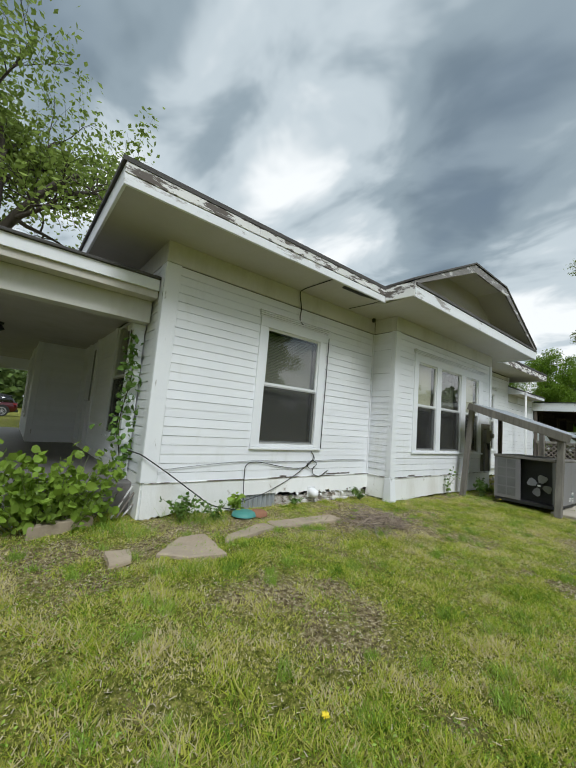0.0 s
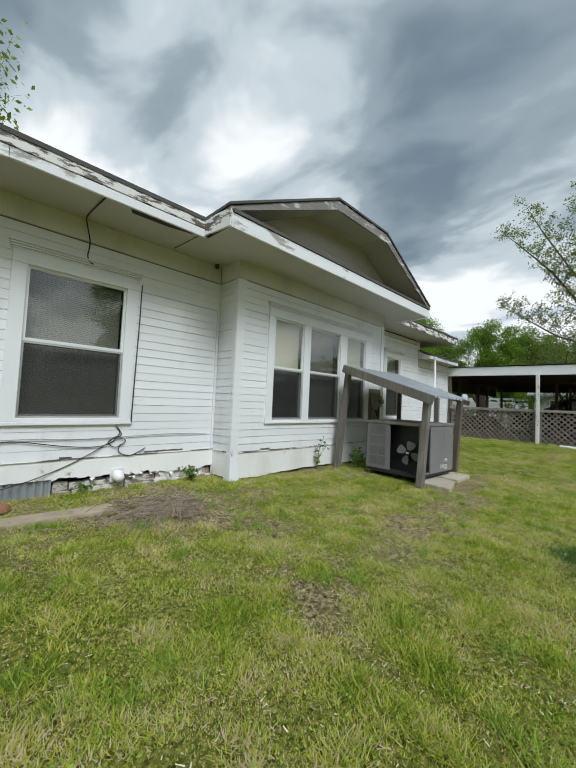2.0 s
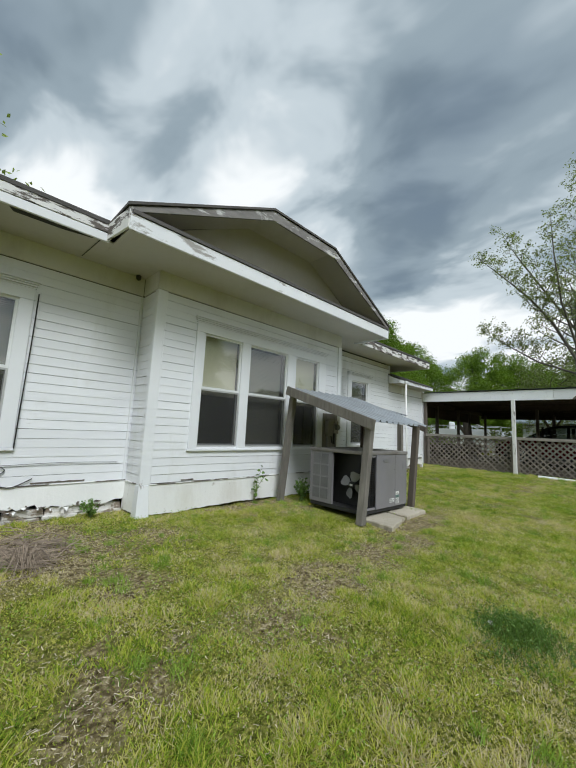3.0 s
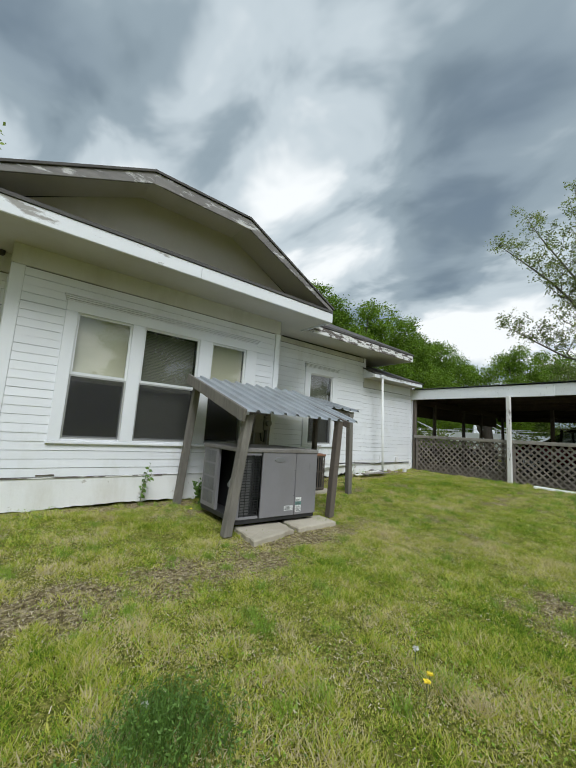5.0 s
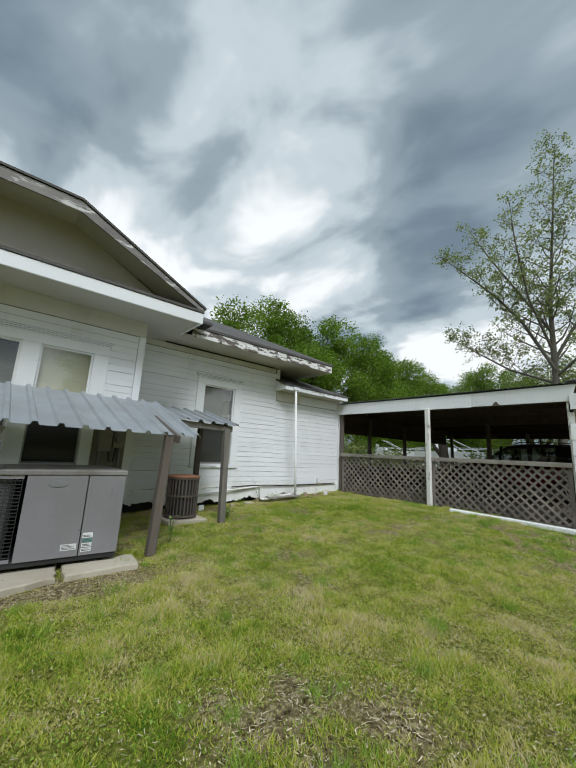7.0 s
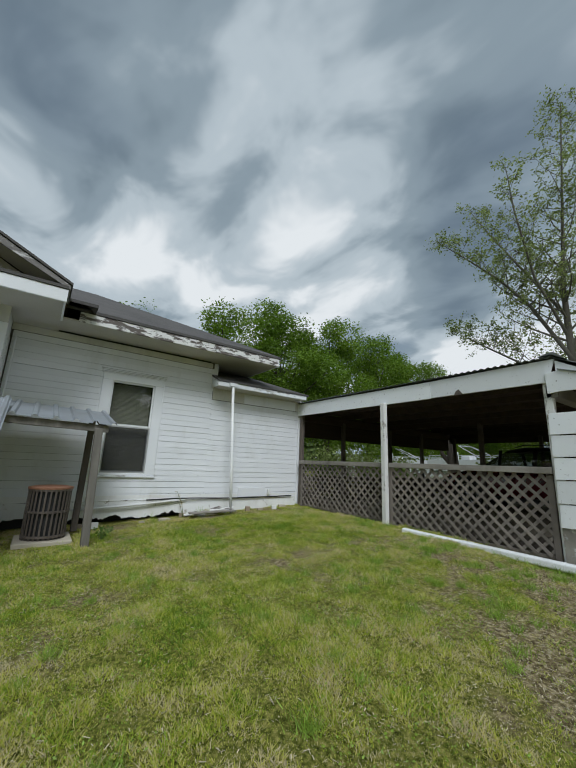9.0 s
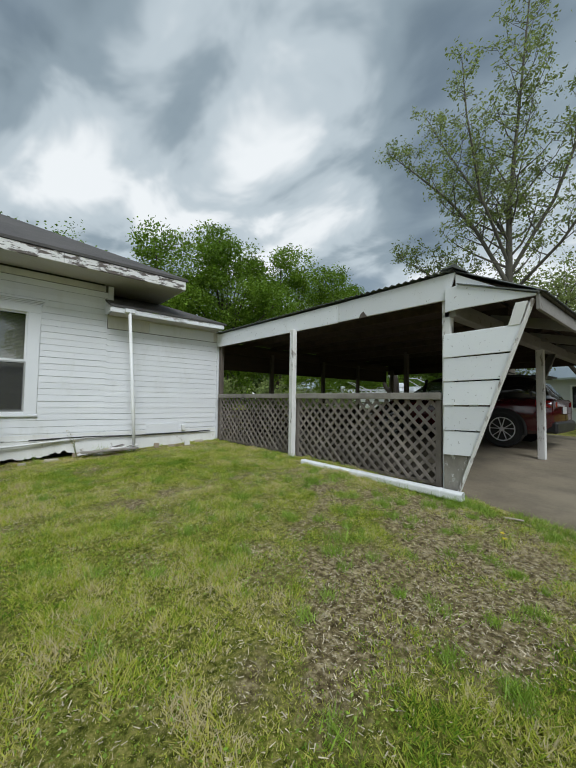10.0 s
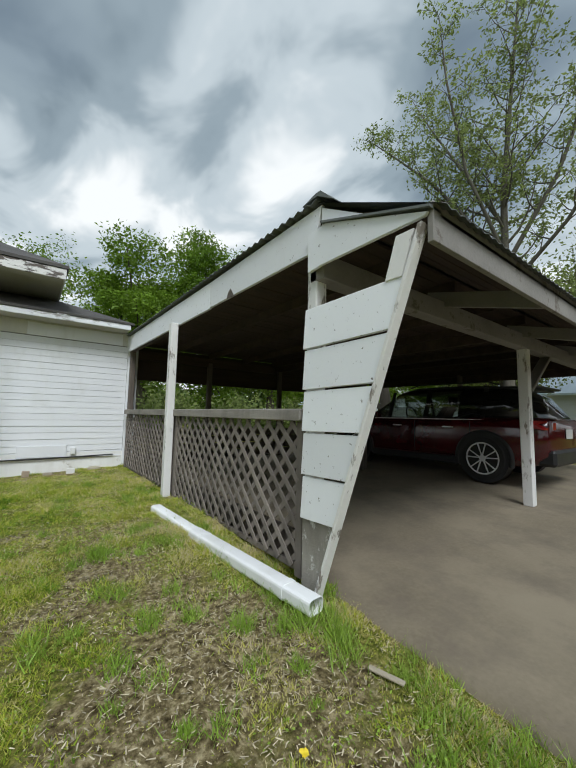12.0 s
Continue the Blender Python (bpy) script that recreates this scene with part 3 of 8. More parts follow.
siding(wall_d, PC, 13.35, XC - 0.06, 0.50, 2.60, [], rs, 0.012)
siding(wall_f, PF, YA + 0.16, 10.2, 0.56, 3.2, [(5.36, 6.48, 0.82, 2.80), (7.84, 8.86, 0.4, 2.84)], rs)
siding(wall_pp, south(9.6), 0.42 + 0.1, XA, 0.56, 2.7, [], rs)
siding(wall_pw, west(0.42), 9.6 + 0.1, 14.0, 0.56, 2.7, [(10.9, 11.9, 0.9, 2.6)], rs)

window("window_1", PA, [W1[:2]], 2.75, 4.12, W1[2], W1[3], "white double-hung window with blind and dark screen", ["blind"], cz0=0.87, cz1=2.83)
window("window_2", PB, WB, 6.075, 9.17, 0.96, 2.69, "triple double-hung window with shades and blinds", ["shade", "blind", "shade"], cz0=0.89, cz1=2.83)
window("window_3", PC, [WC[:2]], 11.15, 12.29, WC[2], WC[3], "white double-hung window with a slat blind", ["blind"], cz0=0.90, cz1=2.83)
window("window_4", PF, [(5.50, 6.34)], 5.36, 6.48, 0.92, 2.66, "double-hung porch window with dark screen", [""], crown=False, cz1=2.80)
window("window_5", west(0.42), [(11.0, 11.8)], 10.9, 11.9, 1.0, 2.5, "small dark window beyond the porch", [""], crown=False)

# corner boards, water table, frieze
CORNERPAINT = material("cracked_corner_paint", (0.74, 0.755, 0.775), (0.80, 0.81, 0.825), 1.5, 50, 0.5, bump=0.25, vary=0.02, wear=(0.33, 0.31, 0.28), wear_at=0.665, wear_scale=5, wear_stretch=(2.2, 2.2, 0.35), wear_soft=0.02)
corner = thing("corner_trim", (XA, YA, 0), 0, "white painted corner boards of the house, worn at the edges", "trim", kind="structure")


def corner_boards(P, u0, u1, z0, z1, d=0.034):
    def Q(u, d, z):
        return Vector(P(u, d, z)) - Vector((XA, YA, 0))
    return trim_board("corner_board", Q, u0, u1, 0, d, z0, z1, corner, CORNERPAINT)


corner_boards(PA, XA - 0.026, XA + 0.165, ZS, ZT + 0.008, 0.026)
corner_boards(PF, YA + 0.002, YA + 0.15, ZS, ZT + 0.008, 0.026)
corner_boards(PB, XB0 - 0.020, XB0 + 0.125, ZS - 0.01, ZT + 0.008, 0.022)
corner_boards(PBW, YB + 0.002, YB + 0.085, ZS - 0.01, ZT + 0.008, 0.020)
part("corner_foot", G().prism([Vector(p) - Vector((XA, YA, 0)) for p in ((XB0 - 0.05, YB - 0.075, 0.02), (XB0 + 0.13, YB - 0.07, 0.02), (XB0 + 0.12, YB + 0.1, 0.02), (XB0 - 0.045, YB + 0.11, 0.02))],
                              [Vector(p) - Vector((XA, YA, 0)) for p in ((XB0 - 0.028, YB - 0.034, ZS - 0.012), (XB0 + 0.105, YB - 0.032, ZS - 0.012), (XB0 + 0.10, YB + 0.1, ZS - 0.012), (XB0 - 0.026, YB + 0.09, ZS - 0.012))]), CORNERPAINT, corner, "flared plaster foot of the corner", bevel=0.006)
corner_boards(PA, XB0 - 0.06, XB0 - 0.036, ZS, ZT)
corner_boards(PB, XB1 - 0.085, XB1 + 0.03, ZS, ZT + 0.008)
corner_boards(PC, XC - 0.055, XC + 0.02, 0.35, 2.85)
corner_boards(south(9.6), 0.39, 0.51, 0.45, 2.8)
frieze = thing("frieze_trim", (XA, YA, ZT), 0, "plain painted frieze boards under the eaves", "trim", kind="structure")


def frieze_board(P, u0, u1, z0=ZT + 0.012, z1=ZF, mat=None):
    def Q(u, d, z):
        return Vector(P(u, d, z)) - Vector((XA, YA, ZT))
    return trim_board("frieze_board", Q, u0, u1, 0, 0.026, z0, z1, frieze, mat or FRIEZE)


frieze_board(PA, XA - 0.026, XB0 - 0.030)
frieze_board(PF, YA + 0.002, 10.2)
frieze_board(PB, XB0 - 0.026, XB1 + 0.026)
frieze_board(PBW, YB + 0.002, YA - 0.028)
frieze_board(PC, 13.36, XC - 0.062, 2.612, 2.86)
frieze_board(PC, XB1 + 0.002, 13.3, 3.31, ZF)
skirt = thing("foundation_skirt", (XA, YA, 0), 0, "white plaster skirt with flaking lower edge around the house foot", "skirting", kind="structure")


def skirt_panel(P, u0, u1, z1, ragged, rng, d=0.012, foot=0.07):
    """A plaster panel whose foot has broken away unevenly."""
    g = G()
    n = max(2, int((u1 - u0) / 0.035))
    o = Vector((XA, YA, 0))
    tops, bots = [], []
    for k in range(n + 1):
        u = u0 + (u1 - u0) * k / n
        zb = -0.05
        if ragged:
            zb = foot + 0.15 * ragged + ragged * (0.55 * noise.noise((u * 2.3, 1.7, 0.2)) + 0.30 * noise.noise((u * 9, 5.1, 0.2)) + 0.25 * noise.noise((u * 26, 5.1, 0.9)))
        tops.append(u), bots.append(zb)
    for k in range(n):
        a, b = tops[k], tops[k + 1]
        lo = [P(a, 0, bots[k]), P(b, 0, bots[k + 1]), P(b, d + 0.015, bots[k + 1]), P(a, d + 0.015, bots[k])]
        hi = [P(a, 0, z1), P(b, 0, z1), P(b, d, z1), P(a, d, z1)]
        g.prism([Vector(p) - o for p in lo], [Vector(p) - o for p in hi])
    return part("skirt_panel", g, SKIRT, skirt)


# upright near-black sheets added as the crawl space's shade behind the skirt gaps
solo("crawl_space", G().box(XA + 0.1, XB0, YA + 0.22, YA + 0.26, -0.2, 0.42).box(XB0 + 0.12, XB1 - 0.12, YB + 0.30, YB + 0.34, -0.2, 0.42).box(XB1, XC, YC + 0.22, YC + 0.26, -0.2, 0.5), DARK, "near-black sheets painting the crawl space shade behind the broken skirt", "foundation", kind="structure")
skirt_panel(PA, XA + 0.01, 2.70, ZS - 0.012, 0.10, rs)
skirt_panel(PA, 3.28, XB0 - 0.01, ZS - 0.012, 0.13, rs, foot=0.19)
skirt_panel(PA, 2.70, 3.28, ZS - 0.012, 0.01, rs, 0.004).location.z = 0.17
skirt_panel(PB, XB0 + 0.10, XB1, ZS - 0.012, 0.05, rs)
skirt_panel(PBW, YB + 0.10, YA, ZS - 0.012, 0.05, rs)
skirt_panel(PC, XB1, XC, 0.485, 0.18, rs).location.z = 0.10
skirt_panel(PF, YA, 10.2, 0.54, 0.0, rs)
footing = thing("footing", (4.2, YA, 0), 0, "rough whitewashed stone footing under the torn skirt", "foundation", kind="structure")
for z0, h, back in ((-0.06, 0.15, 0.02), (0.088, 0.10, -0.012)):
    u = 3.30
    while u < XB0 - 0.06:
        w = min(rs.uniform(0.16, 0.42), XB0 - 0.02 - u)
        dz, dd = rs.uniform(-0.018, 0.014), rs.uniform(-0.014, 0.018) + back
        lo = [(u - 4.2, 0.10, z0), (u - 4.2, -dd - 0.012, z0), (u + w - 4.206, -dd + rs.uniform(-0.015, 0.01), z0), (u + w - 4.206, 0.10, z0)]
        hi = [(u - 4.19, 0.10, z0 + h + dz), (u - 4.195, -dd, z0 + h + dz), (u + w - 4.215, -dd, z0 + h + dz + rs.uniform(-0.02, 0.01)), (u + w - 4.206, 0.10, z0 + h)]
        part("footing_stone", G().prism(lo, hi), FOOTING, footing, bevel=0.007)
        u += w
for k in range(34):
    u = rs.choice((rs.uniform(4.0, 5.15), rs.uniform(3.3, 5.2)))
    w, h, tip = rs.uniform(0.02, 0.085), rs.uniform(0.015, 0.05), rs.uniform(0.01, 0.045)
    z = 0.19 + 0.02 * rs.gauss(0, 1)
    a, b, c = Vector((0, -0.032, z)), Vector((w, -0.032, z + rs.uniform(-0.015, 0.015))), Vector((w * rs.uniform(0.3, 0.7), -0.034 - tip, z + rs.uniform(-h, h * 0.5)))
    q = Vector((u - XA, 0, 0))
    part("paint_flake", G().prism([q + a, q + b, q + c], [q + p + Vector((0, 0.002, 0.004)) for p in (a, b, c)]), DARKWOOD if k % 3 else SKIRT, skirt)
for u0, u1, z0 in ((4.34, 4.92, 0.487), (3.34, 3.47, 0.478), (6.02, 6.22, 0.482)):
    P = PA if u0 < XB0 else PB
    n = int((u1 - u0) / 0.04)
    lo = [P(u0 + (u1 - u0) * k / n, 0.019, z0 - 0.003) for k in range(n + 1)]
    hi = [P(u0 + (u1 - u0) * k / n, 0.019, z0 + 0.012 + 0.018 * abs(noise.noise((k * 0.7 + u0, 3.1, 0.4)))) for k in range(n + 1)]
    ring = [Vector(p) - Vector((XA, YA, 0)) for p in lo + hi[::-1]]
    part("bare_strip", G().prism(ring, [p + Vector((0, 0.012, 0)) for p in ring]), DARKWOOD, skirt, "bare dark wood where the paint is torn off")
table = thing("water_table", (XA, YA, ZS), 0, "thin worn ledge board along the foot of the siding", "trim", kind="structure")
for P, a, b, z in ((PA, XA + 0.02, XB0 - 0.062, ZS), (PB, XB0 + 0.127, XB1, ZS), (PBW, YB + 0.10, YA - 0.03, ZS), (PC, XB1, XC - 0.06, 0.5)):
    n = max(1, int((b - a) / 1.4))
    for k in range(n):
        u0, u1 = a + (b - a) * k / n, a + (b - a) * (k + 1) / n - 0.006
        dz = rs.uniform(-0.008, 0.004)
        trim_board("ledge_board", (lambda Pq: lambda u, d, zq: Vector(Pq(u, d, zq)) - Vector((XA, YA, ZS)))(P), u0, u1, 0.0, 0.026, z - 0.012 + dz, z + 0.000 + dz, table, PEEL, bevel=0.003)

# eaves: soffit, fascia, roof
EAVE_A, EAVE_B, EAVE_C = 3.43, 2.91, 3.79
# soffit colour carries the shade under the eaves
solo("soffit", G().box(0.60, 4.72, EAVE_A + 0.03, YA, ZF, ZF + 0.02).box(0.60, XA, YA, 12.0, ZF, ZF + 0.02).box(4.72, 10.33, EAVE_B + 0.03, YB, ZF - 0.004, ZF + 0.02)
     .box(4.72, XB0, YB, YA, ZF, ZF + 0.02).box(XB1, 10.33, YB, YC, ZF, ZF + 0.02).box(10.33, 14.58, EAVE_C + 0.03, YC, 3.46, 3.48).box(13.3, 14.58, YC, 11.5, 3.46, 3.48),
     SOFFIT, "white soffit boards under the eaves, shade and grass bounce in their colour", "soffit", kind="structure")
fascia = thing("fascia", (0.58, EAVE_A, 3.4), 0, "white fascia boards along the eaves with peeling paint", "fascia", kind="structure")


def fascia_board(a, b, z0, z1, mat=PEEL, thick=0.03, parent=None, label=""):
    o = Vector((0.58, EAVE_A, 3.4))
    g = G().beam(Vector((a[0], a[1], (z0 + z1) / 2)) - o, Vector((b[0], b[1], (z0 + z1) / 2)) - o, thick, z1 - z0)
    return part("fascia_board", g, mat, parent or fascia, label, bevel=0.004)


fascia_board((0.58, EAVE_A), (2.6, EAVE_A), 3.39, 3.50, TRIMWORN)
fascia_board((2.604, EAVE_A), (4.66, EAVE_A), 3.395, 3.502, TRIMWORN)
fascia_board((0.58, EAVE_A - 0.008), (2.1, EAVE_A - 0.008), 3.504, 3.61)
fascia_board((2.104, EAVE_A - 0.008), (4.66, EAVE_A - 0.008), 3.506, 3.612)
fascia_board((0.595, EAVE_A + 0.02), (0.595, 12), 3.39, 3.61, TRIM)
fascia_board((4.64, EAVE_A - 0.02), (4.70, EAVE_B + 0.0), 3.41, 3.64)
fascia_board((4.70, EAVE_B), (7.6, EAVE_B), 3.39, 3.58, TRIMWORN)
fascia_board((7.604, EAVE_B), (10.36, EAVE_B), 3.39, 3.58, TRIM)
fascia_board((10.34, EAVE_B + 0.02), (10.34, EAVE_C), 3.39, 3.58, TRIM)
fascia_board((10.58, EAVE_C), (12.5, EAVE_C), 3.45, 3.62)
fascia_board((12.504, EAVE_C), (14.60, EAVE_C), 3.45, 3.62, PEEL)
fascia_board((14.585, EAVE_C + 0.02), (14.585, 11.5), 3.45, 3.62, TRIM)


def slab_roof(name, faces, label, parent=None, mat=SHINGLE, t=0.05):
    """Roof planes, each a slab of its own thickness."""
    g = G()
    for f in faces:
        g.prism([Vector(p) for p in f], [Vector(p) + Vector((0, 0, t)) for p in f])
    return solo(name, g, mat, label, "roof", kind="structure")


PITCH = 0.40
e0, e1, er, rr = 0.55, 10.8, 13.6, 8.5
zr = 3.62 + (rr - EAVE_A) * PITCH
slab_roof("roof_main", [
    [(e0, EAVE_A - 0.03, 3.61), (e1, EAVE_A - 0.03, 3.61), (e1 - 2, rr, zr), (e0 + 5.1, rr, zr)],
    [(e0, er, 3.61), (e0, EAVE_A - 0.03, 3.61), (e0 + 5.1, rr, zr)],
    [(e1, er, 3.61), (e0, er, 3.61), (e0 + 5.1, rr, zr), (e1 - 2, rr, zr)],
    [(e1, EAVE_A - 0.03, 3.61), (e1, er, 3.61), (e1 - 2, rr, zr)]], "dark grey shingled hip roof with curled edges")
zc = 3.63 + 3.9 * 0.50
slab_roof("roof_rear", [
    [(9.5, EAVE_C - 0.03, 3.625), (14.63, EAVE_C - 0.03, 3.625), (11.0, EAVE_C + 3.9, zc), (9.5, EAVE_C + 3.9, zc)],
    [(14.63, EAVE_C - 0.03, 3.625), (14.63, 11.6, 3.625), (11.0, EAVE_C + 3.9, zc)],
    [(14.63, 11.6, 3.625), (9.5, 11.6, 3.625), (9.5, EAVE_C + 3.9, zc), (11.0, EAVE_C + 3.9, zc)]], "dark grey shingled hip roof of the rear wing")
# clipped gable over the bay
GX0, GX1, GK0, GK1, GZ0, GZ1, GYB = 4.66, 10.40, 6.80, 8.36, 3.66, 4.68, 7.6
GXM = (GK0 + GK1) / 2
GZM = GZ1 + (GXM - GK0) * (GZ1 - GZ0) / (GK0 - GX0)
slab_roof("roof_bay", [
    [(GX0, EAVE_B - 0.02, GZ0), (GK0, EAVE_B - 0.02, GZ1), (GXM, EAVE_B + 0.75, GZM), (GXM, GYB, GZM), (GX0, GYB, GZ0)],
    [(GK0, EAVE_B - 0.02, GZ1), (GK1, EAVE_B - 0.02, GZ1), (GXM, EAVE_B + 0.75, GZM)],
    [(GK1, EAVE_B - 0.02, GZ1), (GX1, EAVE_B - 0.02, GZ0), (GX1, GYB, GZ0), (GXM, GYB, GZM), (GXM, EAVE_B + 0.75, GZM)]], "dark shingled clipped gable roof over the bay", t=0.035)
slab_roof("roof_pent", [[(GX0 + 0.06, EAVE_B - 0.03, 3.585), (GX1 - 0.05, EAVE_B - 0.03, 3.585), (GX1 - 0.05, 3.62, 3.70), (GX0 + 0.06, 3.62, 3.70)]],
          "narrow dark shingled strip across the gable foot", t=0.045)
GW = 3.55
# wall takes the darkened soffit white, so the overhang's shade is painted in
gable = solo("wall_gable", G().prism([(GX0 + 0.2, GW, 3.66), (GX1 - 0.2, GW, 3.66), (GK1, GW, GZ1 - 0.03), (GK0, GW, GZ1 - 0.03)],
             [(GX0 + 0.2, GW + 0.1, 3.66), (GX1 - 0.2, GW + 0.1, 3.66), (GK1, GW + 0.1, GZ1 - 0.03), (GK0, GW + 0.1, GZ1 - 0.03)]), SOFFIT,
             "boarded wall in the clipped gable, overhang shade in its colour", "wall", kind="structure")
rake = thing("rake_trim", (GXM, EAVE_B, GZ0), 0, "weathered grey-white barge boards of the clipped gable", "trim", kind="structure")
o = Vector((GXM, EAVE_B, GZ0))
for a, b in (((GX0 + 0.02, GZ0), (GK0, GZ1)), ((GK0, GZ1), (GK1, GZ1)), ((GK1, GZ1), (GX1 - 0.02, GZ0))):
    lo = [Vector((x, EAVE_B, z)) - o for x, z in ((a[0], a[1] - 0.17), (b[0], b[1] - 0.17), (b[0], b[1] - 0.004), (a[0], a[1] - 0.004))]
    if a[0] < GK0:
        lo[0].z += 0.10
    if b[0] > GK1:
        lo[1].z += 0.10
    part("barge_board", G().prism(lo, [p + Vector((0, 0.03, 0)) for p in lo]), RAKEWOOD, rake, bevel=0.004)
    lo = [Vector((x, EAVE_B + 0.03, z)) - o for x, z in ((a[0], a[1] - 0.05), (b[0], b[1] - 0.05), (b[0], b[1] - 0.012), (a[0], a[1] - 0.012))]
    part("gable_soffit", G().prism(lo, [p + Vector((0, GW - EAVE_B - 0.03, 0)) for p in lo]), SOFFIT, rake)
# low eave of the rear addition
slab_roof("roof_addition", [[(13.30, 4.11, 2.96), (15.76, 4.11, 2.955), (14.62, 5.26, 3.43), (13.30, 5.26, 3.43)], [(15.76, 4.11, 2.955), (15.76, 8.0, 2.955), (14.62, 5.26, 3.43)]],
          "low dark shingled roof of the rear addition", t=0.035)
fascia_board((13.31, 4.14), (15.70, 4.14), 2.86, 2.955, TRIMWORN)
part("end_board", G().prism([Vector(p) - Vector((0.58, EAVE_A, 3.4)) for p in ((13.305, 4.156, 2.86), (13.305, YC - 0.02, 2.86), (13.305, YC - 0.02, 3.12), (13.305, 4.156, 2.958))],
                            [Vector(p) - Vector((0.58, EAVE_A, 3.4)) for p in ((13.33, 4.156, 2.86), (13.33, YC - 0.02, 2.86), (13.33, YC - 0.02, 3.12), (13.33, 4.156, 2.958))]), TRIMWORN, fascia, bevel=0.003)
part("soffit_strip", G().box(13.35 - 0.58, 15.7 - 0.58, 4.16 - EAVE_A, YC - EAVE_A, -0.54, -0.53), SOFFIT, fascia)

# porch
porch_floor = solo("porch_floor", G().box(-5.0, XA, 4.55, 14.5, 0.0, 0.42), PORCHF, "dark painted porch floor", "floor", kind="structure", bevel=0.01)
porch = thing("porch_roof", (-2, 4.37, 2.4), 0, "low porch roof with white fascia and beam", "roof", kind="structure")
o = Vector((-2, 4.37, 2.4))


def porch_part(name, x0, x1, y0, y1, z0, z1, mat, label="", bevel=0.004):
    return part(name, G().box(x0 - o.x, x1 - o.x, y0 - o.y, y1 - o.y, z0 - o.z, z1 - o.z), mat, porch, label, bevel=bevel)


porch_part("fascia_board", -5.2, XA - 0.036, 4.33, 4.36, 2.79, 2.93, TRIM)
porch_part("roof_edge", -5.2, XA - 0.036, 4.30, 4.36, 2.932, 2.965, SHINGLE)
porch_part("roof_deck", -5.2, XA, 4.362, 14.5, 2.80, 2.96, SHINGLE)
porch_part("beam", -5.2, XA - 0.036, 4.56, 4.74, 2.42, 2.70, FRIEZE)
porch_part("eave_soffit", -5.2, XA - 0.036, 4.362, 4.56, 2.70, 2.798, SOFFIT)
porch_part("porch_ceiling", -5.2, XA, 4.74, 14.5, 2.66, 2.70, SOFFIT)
porch_part("pilaster", XA - 0.17, XA - 0.03, 4.75, 4.90, 0.42, 2.42, TRIM, "white pilaster beside the vine")
porch_part("pilaster_cap", XA - 0.20, XA - 0.03, 4.72, 4.93, 2.34, 2.418, TRIM)
porch_part("far_beam", -5.2, 0.42, 14.2, 14.4, 2.30, 2.66, TRIM)


# carport
CX0, CX1, CY0, CY1 = 15.78, 23.3, -1.0, 4.55


def build_slab():
    g = G()
    xs, ys = list(np.linspace(15.94, 24.2, 22)), [-30, -20, -12, -8, -6] + list(np.linspace(-5, 5.2, 30))
    for y in ys:
        for x in xs:
            e = 0.02 * noise.noise((y * 1.7, 0.3, 9.1)) if x == xs[0] else 0
            g.v.append((x + e, y, slab_z(x, y)))
    n = len(xs)
    top = [(j * n + i, j * n + i + 1, j * n + n + i + 1, j * n + n + i) for j in range(len(ys) - 1) for i in range(n - 1)]
    m = len(g.v)
    g.v += [(x, y, z - 0.16) for x, y, z in g.v]
    rim = [j * n for j in range(len(ys))][::-1] + list(range(1, n))
    g.f = top + [(a, b, b + m, a + m) for a, b in zip(rim, rim[1:])]
    return solo("driveway_slab", g, CONCRETE, "stained brown-grey concrete slab and driveway", "driveway", kind="structure", smooth=True)


build_slab()
carport = thing("carport", (CX0, CY0, 0.2), 0, "open wooden carport with white fascia and dark ceiling", "carport")
CO = Vector((CX0, CY0, 0.2))


def cpart(name, g, mat, label="", bevel=0.0, smooth=False, parent=None):
    g.v = [tuple(Vector(p) - CO) for p in g.v]
    return part(name, g, mat, parent or carport, label, smooth, bevel)


def corrugated(u0, u1, v0, v1, fz, pitch, amp, along="x"):
    """A ribbed sheet; ribs run across u, fz(u, v) is the height."""
    g = G()
    n = int((u1 - u0) / (pitch / 4))
    for k in range(n + 1):
        u = u0 + (u1 - u0) * k / n
        h = amp * math.sin(2 * math.pi * u / pitch)
        for v in (v0, v1):
            p = (u, v, fz(u, v) + h) if along == "x" else (v, u, fz(u, v) + h)
            g.v += [p, (p[0], p[1], p[2] - 0.004)]
    for k in range(n):
        q = 4 * k
        g.f += [(q, q + 2, q + 6, q + 4), (q + 1, q + 5, q + 7, q + 3), (q, q + 4, q + 5, q + 1), (q + 2, q + 3, q + 7, q + 6)]
    return g


RIDGE_Y, RIDGE_Z, TIP_Y, TIP_Z = -1.08, 2.78, -1.92, 2.36
cpart("roof_sheet", corrugated(RIDGE_Y, 4.9, CX0 - 0.07, CX1 + 0.1, lambda u, v: 2.812 + 0.02 * (u + 1) / 6, 0.10, 0.012, "y"), ROOFTIN, "dark corrugated roof sheet")
cpart("front_roof_sheet", corrugated(CX0 - 0.05, CX1 + 0.1, TIP_Y - 0.05, RIDGE_Y, lambda u, v: TIP_Z + 0.03 + (v - TIP_Y) / (RIDGE_Y - TIP_Y) * (RIDGE_Z - TIP_Z), 0.09, 0.008), ROOFTIN,
      "dark corrugated roof sheet")
